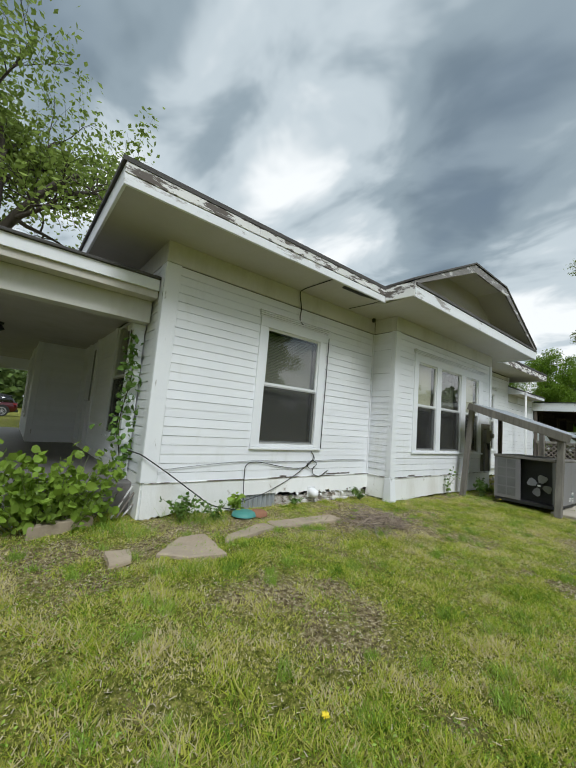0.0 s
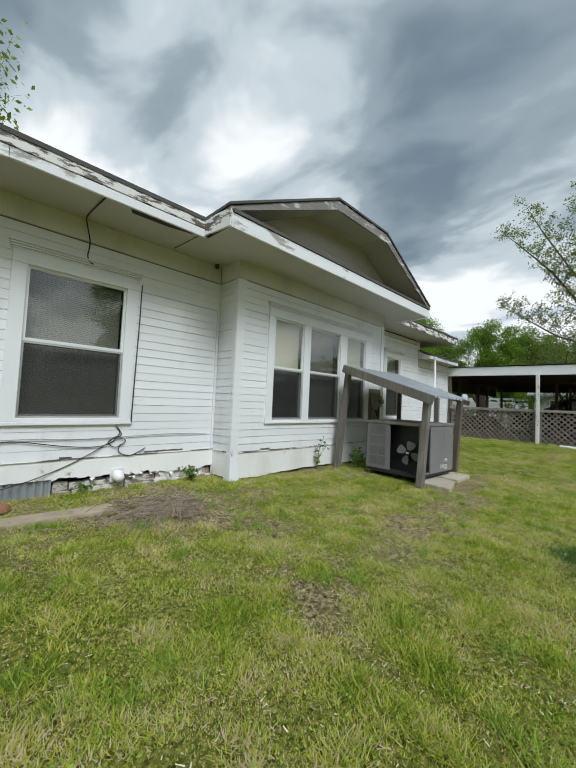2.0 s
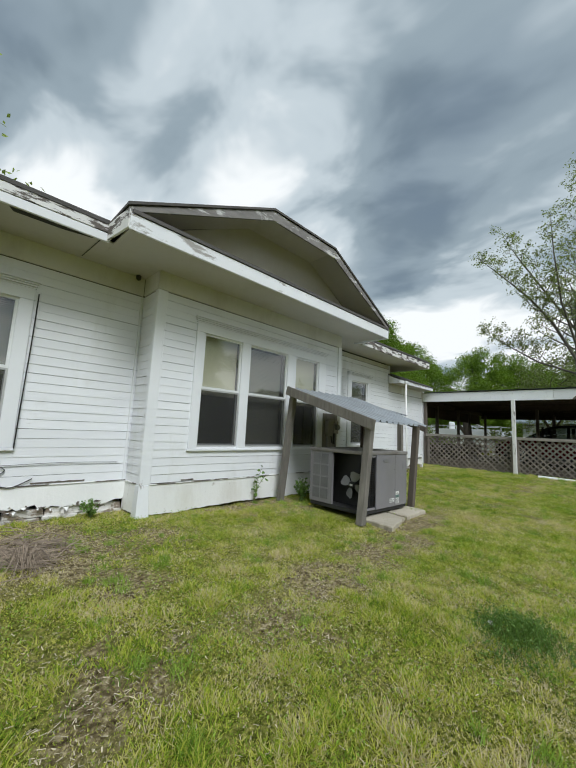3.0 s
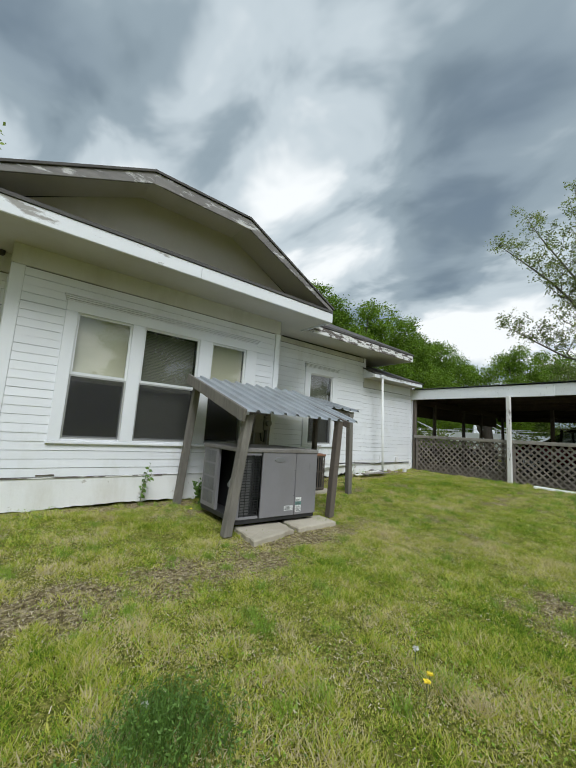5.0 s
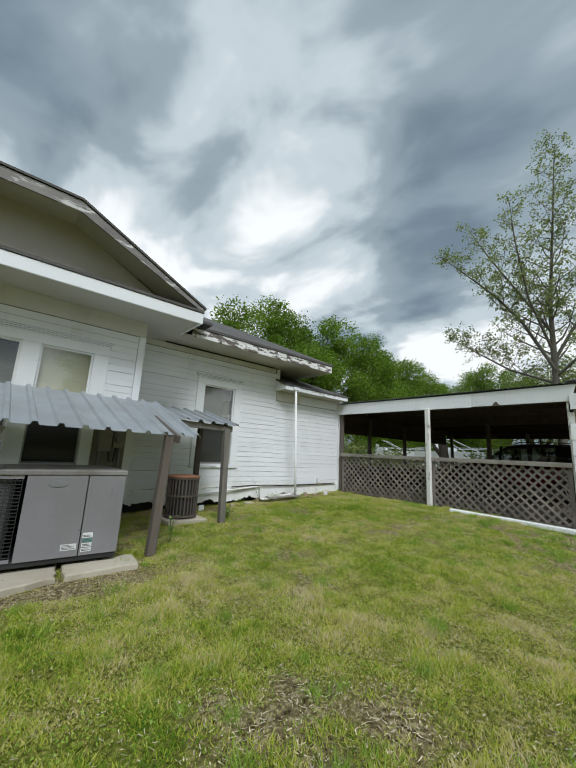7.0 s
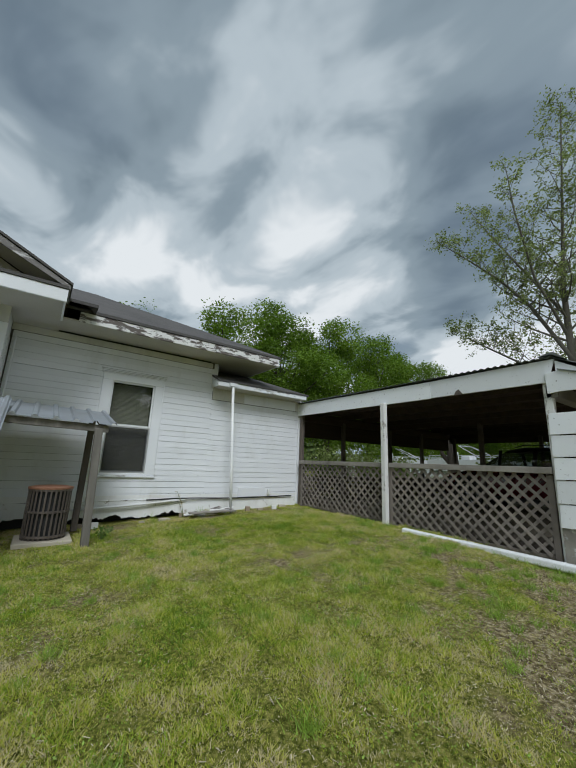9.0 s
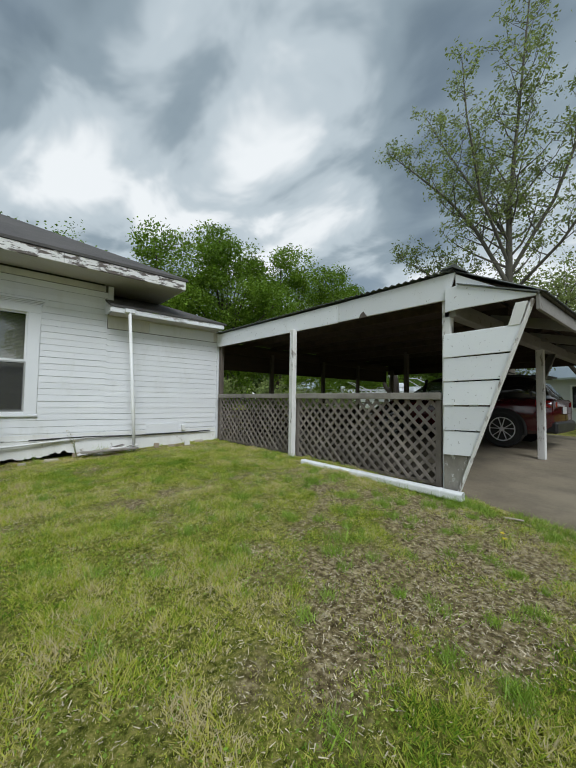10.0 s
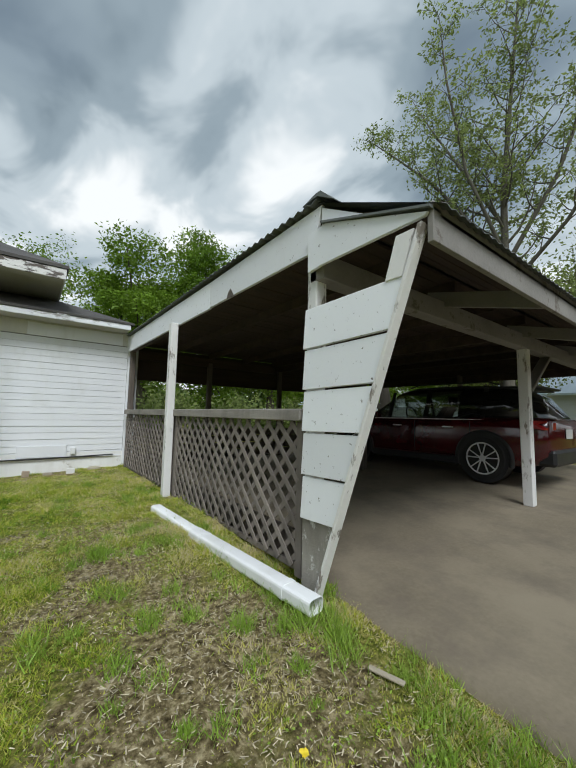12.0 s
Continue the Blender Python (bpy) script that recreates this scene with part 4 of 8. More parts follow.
cpart("ridge_cap", G().prism([(CX0 - 0.06, RIDGE_Y - 0.16, 2.745), (CX0 - 0.06, RIDGE_Y, 2.845), (CX0 - 0.06, RIDGE_Y + 0.16, 2.84), (CX0 - 0.06, RIDGE_Y + 0.02, 2.87), (CX0 - 0.06, RIDGE_Y - 0.03, 2.87)],
                             [(CX1, RIDGE_Y - 0.16, 2.745), (CX1, RIDGE_Y, 2.845), (CX1, RIDGE_Y + 0.16, 2.84), (CX1, RIDGE_Y + 0.02, 2.87), (CX1, RIDGE_Y - 0.03, 2.87)]), ROOFTIN, "dark ridge cap")
# ceiling boards of the carport, laid along x
rc = random.Random(11)
g = G()
y = RIDGE_Y + 0.02
while y < 4.85:
    g.box(CX0 + 0.02, CX1, y, y + 0.135, 2.72 + rc.uniform(-0.003, 0.003), 2.745)
    y += 0.142
cpart("ceiling", g, CUNDER, "bare boards under the roof, its shade put into their colour")
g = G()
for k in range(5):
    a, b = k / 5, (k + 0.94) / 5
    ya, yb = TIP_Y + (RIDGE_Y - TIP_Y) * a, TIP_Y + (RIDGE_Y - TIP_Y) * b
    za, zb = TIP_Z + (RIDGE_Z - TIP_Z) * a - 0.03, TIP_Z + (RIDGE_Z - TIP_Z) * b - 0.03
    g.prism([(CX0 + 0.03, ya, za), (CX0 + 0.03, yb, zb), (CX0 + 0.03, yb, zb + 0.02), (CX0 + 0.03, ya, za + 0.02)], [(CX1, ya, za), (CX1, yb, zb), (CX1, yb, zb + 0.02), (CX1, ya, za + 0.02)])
cpart("ceiling", g, CUNDER, "bare boards under the roof, its shade put into their colour")
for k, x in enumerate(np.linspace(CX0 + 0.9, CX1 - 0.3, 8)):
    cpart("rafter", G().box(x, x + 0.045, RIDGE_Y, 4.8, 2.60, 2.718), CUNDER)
# side fascia: two long boards and the capped front piece
xf = CX0 - 0.03
cpart("fascia_board", G().prism([(xf, 4.62, 2.50), (xf, 0.72, 2.475), (xf, 0.72, 2.775), (xf, 4.62, 2.80)], [(xf + 0.028, 4.62, 2.50), (xf + 0.028, 0.72, 2.475), (xf + 0.028, 0.72, 2.775), (xf + 0.028, 4.62, 2.80)]), CPAINT,
      "white painted fascia board", 0.004)
cpart("fascia_board", G().prism([(xf, 0.715, 2.485), (xf, -1.0, 2.475), (xf, -1.10, 2.785), (xf, 0.715, 2.775)], [(xf + 0.028, 0.715, 2.485), (xf + 0.028, -1.0, 2.475), (xf + 0.028, -1.10, 2.785), (xf + 0.028, 0.715, 2.775)]), CPAINT,
      "white painted fascia board", 0.004)
xg = xf - 0.026
cpart("torn_notch", G().prism([(xf - 0.003, 0.151, 2.474), (xf - 0.003, 0.301, 2.474), (xf - 0.003, 0.271, 2.535), (xf - 0.003, 0.221, 2.565)], [(xf + 0.002, 0.151, 2.474), (xf + 0.002, 0.301, 2.474), (xf + 0.002, 0.271, 2.535), (xf + 0.002, 0.221, 2.565)]), DARKWOOD, "dark torn notch in the fascia edge")
cpart("front_fascia_board", G().prism([(xg, -0.985, 2.32), (xg, -1.12, 2.335), (xg, -1.88, 2.33), (xg, -1.90, 2.345), (xg, -1.16, 2.615), (xg, -0.985, 2.60)],
                                      [(xg + 0.024, -0.985, 2.32), (xg + 0.024, -1.12, 2.335), (xg + 0.024, -1.88, 2.33), (xg + 0.024, -1.90, 2.345), (xg + 0.024, -1.16, 2.615), (xg + 0.024, -0.985, 2.60)]), CPAINT,
      "white painted front fascia board", 0.003)
cpart("fascia_flashing", G().prism([(xg - 0.02, -1.13, 2.622), (xg - 0.02, -1.92, 2.352), (xg - 0.02, -1.92, 2.366), (xg - 0.02, -1.13, 2.636)],
                                   [(xg + 0.09, -1.13, 2.622), (xg + 0.09, -1.92, 2.352), (xg + 0.09, -1.92, 2.366), (xg + 0.09, -1.13, 2.636)]), ROOFTIN, "dark metal flashing strip")
cpart("gable_board", G().prism([(xf, -1.10, 2.45), (xf, -1.78, 2.36), (xf, -1.10, 2.76)], [(xf + 0.02, -1.10, 2.45), (xf + 0.02, -1.78, 2.36), (xf + 0.02, -1.10, 2.76)]), CPAINT)
cpart("front_eave_board", G().box(CX0 - 0.04, CX1 + 0.1, TIP_Y, TIP_Y + 0.035, 2.19, 2.40), CWOOD, "grey-white front eave board", 0.004)
cpart("front_beam", G().box(CX0, CX1, -1.09, -0.95, 2.27, 2.45), CWOOD, "grey painted beam", 0.006)
for x in np.linspace(CX0 + 1.6, CX1 - 0.2, 4):
    cpart("outrigger", G().beam((x, -0.9, 2.52), (x, TIP_Y + 0.03, 2.27), 0.045, 0.14), CWOOD, "", 0.003)
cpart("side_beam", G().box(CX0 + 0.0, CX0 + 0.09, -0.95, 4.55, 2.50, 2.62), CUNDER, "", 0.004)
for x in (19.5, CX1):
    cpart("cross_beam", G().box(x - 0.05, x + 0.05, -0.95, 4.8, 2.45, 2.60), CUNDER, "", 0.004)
cpart("back_fascia_board", G().box(CX0 + 0.02, CX1, 4.85, 4.875, 2.0, 2.70), CUNDER, "board hanging under the back eave, roof shade in its colour", 0.004)
cpart("end_fascia_board", G().box(CX1 + 0.06, CX1 + 0.085, -0.95, 4.84, 2.28, 2.70), CUNDER, "board under the end eave, roof shade in its colour", 0.004)
# unseen boards added to block the bright lawn behind the lattice and darken the slab
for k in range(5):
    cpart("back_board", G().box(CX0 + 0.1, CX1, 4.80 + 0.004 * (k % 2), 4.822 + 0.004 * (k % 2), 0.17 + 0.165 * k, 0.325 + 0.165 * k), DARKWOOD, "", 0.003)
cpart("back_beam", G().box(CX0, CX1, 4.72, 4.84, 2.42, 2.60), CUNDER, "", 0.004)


def post(x, y, top, mat, w=0.10, lean=0.0, label="", leany=0.0):
    z0 = slab_z(x, y) if x > 15.94 else ground_z(x, y) - 0.03
    h = w / 2
    lo = [(x - h, y - h, z0), (x + h, y - h, z0), (x + h, y + h, z0), (x - h, y + h, z0)]
    hi = [(a + lean, b + leany, top) for a, b, _ in lo]
    return cpart("post", G().prism(lo, hi), mat, label, 0.008)


post(15.70, 1.70, 2.50, WHITEPOST, 0.095, 0.0, "worn white painted post")
post(15.83, -0.97, 2.50, WHITEPOST, 0.10, 0.0, "worn white painted post")
post(15.84, 4.44, 2.50, DARKWOOD, 0.09)
post(19.5, -1.02, 2.45, WHITEPOST, 0.12, -0.03, "worn white post under the beam")
for x, y in ((19.5, 1.75), (19.5, 4.6), (23.3, 4.6), (23.3, 1.75), (23.3, -1.0), (17.6, 4.75), (21.4, 4.75)):
    post(x, y, 2.5, DARKWOOD, 0.10)
cpart("brace", G().beam((19.55, -1.02, 1.72), (20.45, -1.02, 2.34), 0.05, 0.13, (0, 1, 0)), CWOOD, "grey diagonal brace", 0.004)

# lattice screens
rl = random.Random(5)


def lattice(y0, y1, z0, z1, label):
    """A framed screen of crossed slats between two uprights."""
    t = thing("lattice_fence", (15.80, (y0 + y1) / 2, z0), 0, label, "fence", "lattice panels of the carport")
    o = Vector(t.location)
    step, w = 0.158, 0.040
    for s, xd in ((1, 15.776), (-1, 15.784)):
        c0, c1 = (y0 - (z1 - z0), y1) if s > 0 else (y0, y1 + (z1 - z0))
        c = c0 + step * 0.6
        while c < c1:
            a, b = (max(c, y0), min(c + (z1 - z0), y1)) if s > 0 else (max(c - (z1 - z0), y0), min(c, y1))
            if b - a > 0.04:
                za, zb = (z0 + a - c, z0 + b - c) if s > 0 else (z0 + c - a, z0 + c - b)
                bend = rl.uniform(-0.004, 0.004)
                pa, pb = Vector((xd + bend, a, za)) - o, Vector((xd - bend, b, zb)) - o
                part("slat", G().beam(pa, pb, 0.007, w * rl.uniform(0.92, 1.06), (0, 0.01, 1) if s > 0 else (0, 0.01, 1)), BROWNWOOD, t)
            c += step * rl.uniform(0.97, 1.03)
    part("backing_board", G().box(0.03, 0.05, y0 - o.y + 0.02, y1 - o.y - 0.02, -0.06, 0.22), DARKWOOD, t, "dark board behind the slats", bevel=0.003)
    part("upright", G().box(-0.03, 0.03, y0 - o.y - 0.05, y0 - o.y + 0.02, -0.06, z1 - z0), BROWNWOOD, t, bevel=0.004)
    part("upright", G().box(-0.03, 0.03, y1 - o.y - 0.02, y1 - o.y + 0.06, -0.06, z1 - z0), BROWNWOOD, t, bevel=0.004)
    part("bottom_rail", G().box(-0.012, 0.012, y0 - o.y + 0.02, y1 - o.y - 0.02, -0.03, 0.015), BROWNWOOD, t, bevel=0.003)
    return t


lattice(-0.86, 1.62, 0.29, 1.285, "brown wooden lattice panel weathered, beside the lawn")
lattice(1.80, 4.30, 0.33, 1.30, "brown wooden lattice panel weathered, by the house corner")
solo("lattice_rail", G().box(15.73, 15.83, -0.92, 4.40, 1.29, 1.375), RAILWOOD, "grey weathered rail board on top of the lattice", "rail", bevel=0.006)

# tapered end panel
panel = thing("tapered_panel", (CX0, -1.2, 0.2), 0, "white boarded panel, wide above, bare grey below", "panel")
PO = Vector((CX0, -1.2, 0.2))


def edge_y(z):
    return -1.10 - (z - 0.20) * (1.765 - 1.10) / (2.06 - 0.20)


xs0 = CX0 - 0.06
for z0, z1 in ((0.655, 0.926), (0.938, 1.211), (1.223, 1.491), (1.503, 1.771), (1.783, 2.06)):
    q = [(xs0 - 0.001, -0.955, z0), (xs0 - 0.001, edge_y(z0), z0 + 0.012), (xs0 + 0.008, edge_y(z1), z1 + 0.008), (xs0 + 0.008, -0.965, z1)]
    b = [(xs0 + 0.03, p[1], p[2]) for p in q]
    part("panel_board", G().prism([Vector(p) - PO for p in q], [Vector(p) - PO for p in b]), CPAINT, panel, bevel=0.003)
q = [(xs0 + 0.02, -0.955, 0.13), (xs0 + 0.02, edge_y(0.13), 0.13), (xs0 + 0.02, edge_y(0.66), 0.66), (xs0 + 0.02, -0.955, 0.66)]
part("bare_backing", G().prism([Vector(p) - PO for p in q], [Vector((p[0] + 0.03, p[1], p[2])) - PO for p in q]), BAREPANEL, panel, "bare grey flaking backing board", bevel=0.003)
q = [(xs0 - 0.012, edge_y(0.12) - 0.022, 0.12), (xs0 - 0.012, edge_y(0.12), 0.12), (xs0 - 0.012, edge_y(2.30), 2.30), (xs0 - 0.012, edge_y(2.30) - 0.026, 2.30)]
part("edge_post", G().prism([Vector(p) - PO for p in q], [Vector((CX0 - 0.005, p[1], p[2])) - PO for p in q]), WHITEPOST, panel, "worn leaning edge post", bevel=0.003)
q = [(xs0 + 0.0, edge_y(2.08) + 0.02, 2.06), (xs0 + 0.0, edge_y(2.08) + 0.13, 2.06), (xs0, edge_y(2.28) + 0.13, 2.29), (xs0, edge_y(2.28) + 0.02, 2.29)]
part("stub_post", G().prism([Vector(p) - PO for p in q], [Vector((CX0 + 0.04, p[1], p[2])) - PO for p in q]), WHITEPOST, panel, bevel=0.003)
# the like panel at the far side
far_panel = copy_thing(panel, pose(CX1 + 0.04, -1.2, 0.32))
tagged(far_panel, "grey shaded boarded panel at the far carport side")


# air conditioning, lean-to and yard things
ACGREY = material("grey_enamel", (0.185, 0.178, 0.188), (0.235, 0.226, 0.236), 1.5, 60, 0.5, bump=0.06, vary=0.03, dirt=(0.19, 0.18, 0.18), dirt_at=0.6)
ACTOP = material("dusty_grey_enamel", (0.15, 0.14, 0.135), (0.23, 0.22, 0.205), 3, 40, 0.75, bump=0.15, dirt=(0.14, 0.12, 0.10), dirt_at=0.55)
BLACKPL = material("black_plastic", (0.012, 0.012, 0.013), (0.03, 0.03, 0.03), 4, 40, 0.6, bump=0.1)
FANGREY = material("fan_blade_grey", (0.17, 0.17, 0.175), (0.25, 0.25, 0.255), 4, 40, 0.5, metal=0.3, bump=0.1)
FINS = material("coil_fins", (0.10, 0.10, 0.105), (0.22, 0.22, 0.22), 2, 90, 0.6, metal=0.4, bump=0.4)
STICKER = material("white_sticker", (0.62, 0.63, 0.62), (0.70, 0.70, 0.69), 5, 60, 0.5, bump=0.02)
STICKERG = material("green_sticker", (0.10, 0.22, 0.20), (0.14, 0.27, 0.24), 5, 60, 0.5, bump=0.02)
INK = material("dark_print", (0.05, 0.05, 0.05), (0.09, 0.09, 0.09), 5, 60, 0.6, bump=0.0)
RUST = material("rust", (0.20, 0.085, 0.045), (0.30, 0.15, 0.09), 4, 50, 0.9, bump=0.5)
BROWNMETAL = material("brown_enamel", (0.075, 0.06, 0.052), (0.12, 0.10, 0.085), 3, 40, 0.55, bump=0.1, dirt=(0.17, 0.13, 0.10), dirt_at=0.6)
TEAL = material("teal_plastic", (0.05, 0.22, 0.19), (0.08, 0.29, 0.25), 3, 40, 0.55, bump=0.1, dirt=(0.16, 0.22, 0.17), dirt_at=0.6)
TWIG = material("dry_twigs", (0.20, 0.15, 0.11), (0.36, 0.29, 0.22), 4, 30, 0.9, bump=0.3, island=True, vary=0.35)
WHITEPVC = material("white_pvc", (0.74, 0.75, 0.75), (0.80, 0.80, 0.79), 2, 40, 0.4, bump=0.03, dirt=(0.6, 0.58, 0.5), dirt_at=0.66)


def package_unit():
    """Packaged air conditioner: fan opening on one side, coil grille and two panels on the front."""
    t = thing("air_conditioner", (7.90, 1.90, ground_z(8.4, 2.2) + 0.07), -2.0, "grey packaged air conditioner, fan side open, under a lean-to", "air conditioner")
    W, D, H = 1.24, 1.04, 0.90
    part("base_tray", G().box(0.01, W - 0.01, 0.012, D - 0.01, 0, 0.06), BLACKPL, t, bevel=0.004)
    part("top_cover", G().box(-0.015, W + 0.015, -0.015, D + 0.015, H - 0.05, H), ACTOP, t, "dusty grey top cover", bevel=0.008)
    for x, y in ((0, 0), (W - 0.04, 0), (0, D - 0.04), (W - 0.04, D - 0.04), (0, 0.58)):
        part("corner_post", G().box(x, x + 0.04, y, y + 0.04, 0.06, H - 0.05), ACGREY, t)
    side = part("side_panel", G().box(0.0, 0.02, 0.62, D - 0.04, 0.06, H - 0.05), ACGREY, t, "grey side panel with louvres", bevel=0.003)
    for k in range(4):
        for j in range(2):
            part("louvre", G().box(-0.005, 0.0, 0.655 + j * 0.17, 0.805 + j * 0.17, 0.12 + k * 0.18, 0.275 + k * 0.18), FINS, side)
    part("inner_bulkhead", G().box(0.22, 0.24, 0.04, D - 0.04, 0.06, H - 0.05), BLACKPL, t, "black inner bulkhead")
    part("back_panel", G().box(0.04, W - 0.04, D - 0.02, D, 0.06, H - 0.05), ACGREY, t)
    part("end_panel", G().box(W - 0.02, W, 0.04, D - 0.04, 0.06, H - 0.05), ACGREY, t)
    # fan behind the open side
    fan = part("fan_motor", G().tube([(0.12, 0.30, 0.38), (0.21, 0.30, 0.38)], [0.05, 0.07], 14), BLACKPL, t, "dark fan motor")
    for k in range(4):
        a = math.pi / 2 * k + 0.35
        g = G()
        ring = []
        for r, w, tw in ((0.05, 0.025, 0.01), (0.10, 0.06, 0.02), (0.17, 0.075, 0.025), (0.20, 0.05, 0.02)):
            for s in (-1, 1):
                ring.append((0.145 + s * tw, 0.30 + r * math.cos(a) - s * w * math.sin(a), 0.38 + r * math.sin(a) + s * w * math.cos(a)))
        g.add(ring + [(p[0] + 0.004, p[1], p[2]) for p in ring], [(0, 1, 3, 2), (2, 3, 5, 4), (4, 5, 7, 6), (8, 10, 11, 9), (10, 12, 13, 11), (12, 14, 15, 11), (6, 7, 15, 14)])
        part("fan_blade", g, FANGREY, fan)
    part("name_plate", G().box(0.114, 0.119, 0.275, 0.325, 0.365, 0.395), STICKER, fan)
    # front: grille bay, wide panel, narrow panel
    part("coil", G().box(0.09, 0.22, 0.06, 0.08, 0.08, H - 0.07), FINS, t, "finned coil behind the grille")
    for k in range(23):
        z = 0.10 + k * 0.033
        part("grille_bar", G().box(0.045, 0.30, 0.004, 0.010, z, z + 0.008), BLACKPL, t)
    for x in (0.05, 0.115, 0.18, 0.245, 0.30):
        part("grille_bar", G().box(x, x + 0.007, 0.010, 0.016, 0.08, H - 0.07), BLACKPL, t)
    part("front_frame", G().box(0.04, 0.31, 0.0, 0.02, 0.055, 0.085), ACGREY, t)
    part("front_frame", G().box(0.04, 0.31, 0.0, 0.02, H - 0.085, H - 0.05), ACGREY, t)
    p1 = part("front_panel", G().box(0.335, 0.865, -0.006, 0.02, 0.05, H - 0.052), ACGREY, t, "wide grey front panel", bevel=0.004)
    p2 = part("front_panel", G().box(0.875, W - 0.0, -0.004, 0.02, 0.05, H - 0.052), ACGREY, t, "narrow grey front panel", bevel=0.004)
    em = G()
    n = 20
    em.prism([(0.60 + 0.085 * math.cos(6.2832 * k / n), -0.012, H - 0.135 + 0.032 * math.sin(6.2832 * k / n)) for k in range(n)],
             [(0.60 + 0.085 * math.cos(6.2832 * k / n), -0.0065, H - 0.135 + 0.032 * math.sin(6.2832 * k / n)) for k in range(n)])
    part("emblem", em, FANGREY, p1, "raised oval emblem", bevel=0.001)
    part("sticker", G().box(0.705, 0.845, -0.0085, -0.0065, 0.115, 0.175), STICKER, p1)
    for k in range(4):
        part("printed_line", G().box(0.712, 0.712 + (0.12, 0.09, 0.115, 0.07)[k], -0.0095, -0.0088, 0.125 + k * 0.012, 0.130 + k * 0.012), INK, p1)
    for z0, z1, m in ((0.22, 0.27, STICKER), (0.175, 0.215, STICKERG), (0.13, 0.17, STICKER), (0.085, 0.122, STICKER)):
        part("sticker", G().box(0.89, 0.985, -0.0065, -0.0045, z0, z1), m, p2)
        for k in range(2):
            part("printed_line", G().box(0.897, 0.975 - 0.02 * k, -0.0075, -0.0068, z0 + 0.01 + k * 0.012, z0 + 0.016 + k * 0.012), INK, p2)
    for z in (0.30, 0.62):
        part("screw", G().tube([(0.85, -0.010, z), (0.85, -0.0062, z)], 0.006, 8), INK, p1)
    part("handle", G().box(W - 0.13, W - 0.12, -0.008, -0.0045, 0.62, 0.72), FANGREY, p2)
    return t


package_unit()


def irregular_slab(name, outline, z0, z1, mat, label, cat, kind="", group="", seed=0):
    """A flat stone: an outline with broken, uneven edges and a rounded rim."""
    r = random.Random(seed)
    pts = []
    for (ax, ay), (bx, by) in zip(outline, outline[1:] + outline[:1]):
        n = max(1, int(math.hypot(bx - ax, by - ay) / 0.07))
        for k in range(n):
            f = k / n
            pts.append((ax + (bx - ax) * f + r.uniform(-0.012, 0.012), ay + (by - ay) * f + r.uniform(-0.012, 0.012)))
    cx, cy = sum(p[0] for p in pts) / len(pts), sum(p[1] for p in pts) / len(pts)
    g = G()
    n = len(pts)
    lo = [(x - cx, y - cy, z0) for x, y in pts]
    mid = [(x - cx, y - cy, z1 - 0.012) for x, y in pts]
    hi = [((x - cx) * 0.96, (y - cy) * 0.96, z1 + r.uniform(-0.003, 0.003)) for x, y in pts]
    g.v = lo + mid + hi + [(0, 0, z1)]
    g.f = [(k, (k + 1) % n, n + (k + 1) % n, n + k) for k in range(n)] + [(n + k, n + (k + 1) % n, 2 * n + (k + 1) % n, 2 * n + k) for k in range(n)] + [(2 * n + k, 2 * n + (k + 1) % n, 3 * n) for k in range(n)]
    return solo(name, g, mat, label, cat, group, kind, loc=(cx, cy, 0))


irregular_slab("concrete_pad", [(7.88, 1.42), (8.55, 1.60), (8.62, 1.98), (7.95, 2.0)], 0.0, 0.068, PAD, "pale broken concrete pad before the air conditioner", "pad", group="pads", seed=1)
irregular_slab("concrete_pad", [(8.62, 1.58), (9.32, 1.62), (9.36, 1.98), (8.66, 1.98)], 0.0, 0.074, PAD, "pale concrete pad beside the air conditioner", "pad", group="pads", seed=2)
irregular_slab("path_stone", [(1.18, 3.10), (1.50, 3.42), (1.78, 3.42), (1.72, 2.86), (1.40, 2.92)], -0.05, 0.085, STONE, "flat brown flagstone lying loose in the grass", "stone", group="path stones", seed=3)
irregular_slab("path_stone", [(1.86, 3.12), (2.62, 3.30), (2.60, 3.52), (1.98, 3.30)], -0.05, 0.08, STONE, "long brown flagstone along the flower bed", "stone", group="path stones", seed=4)
irregular_slab("path_stone", [(2.64, 3.28), (3.66, 3.22), (3.70, 3.42), (2.66, 3.52)], -0.05, 0.085, STONE, "long brown flagstone along the flower bed", "stone", group="path stones", seed=5)
irregular_slab("path_stone", [(0.78, 3.04), (0.98, 3.08), (1.02, 3.32), (0.82, 3.36)], -0.05, 0.08, STONE, "small square brown flagstone in the grass", "stone", group="path stones", seed=6)
irregular_slab("step_slab", [(0.30, 3.98), (0.86, 4.14), (0.80, 4.36), (0.30, 4.26)], -0.05, 0.16, STONE, "low brown stone slab before the porch", "stone", group="path stones", seed=7)


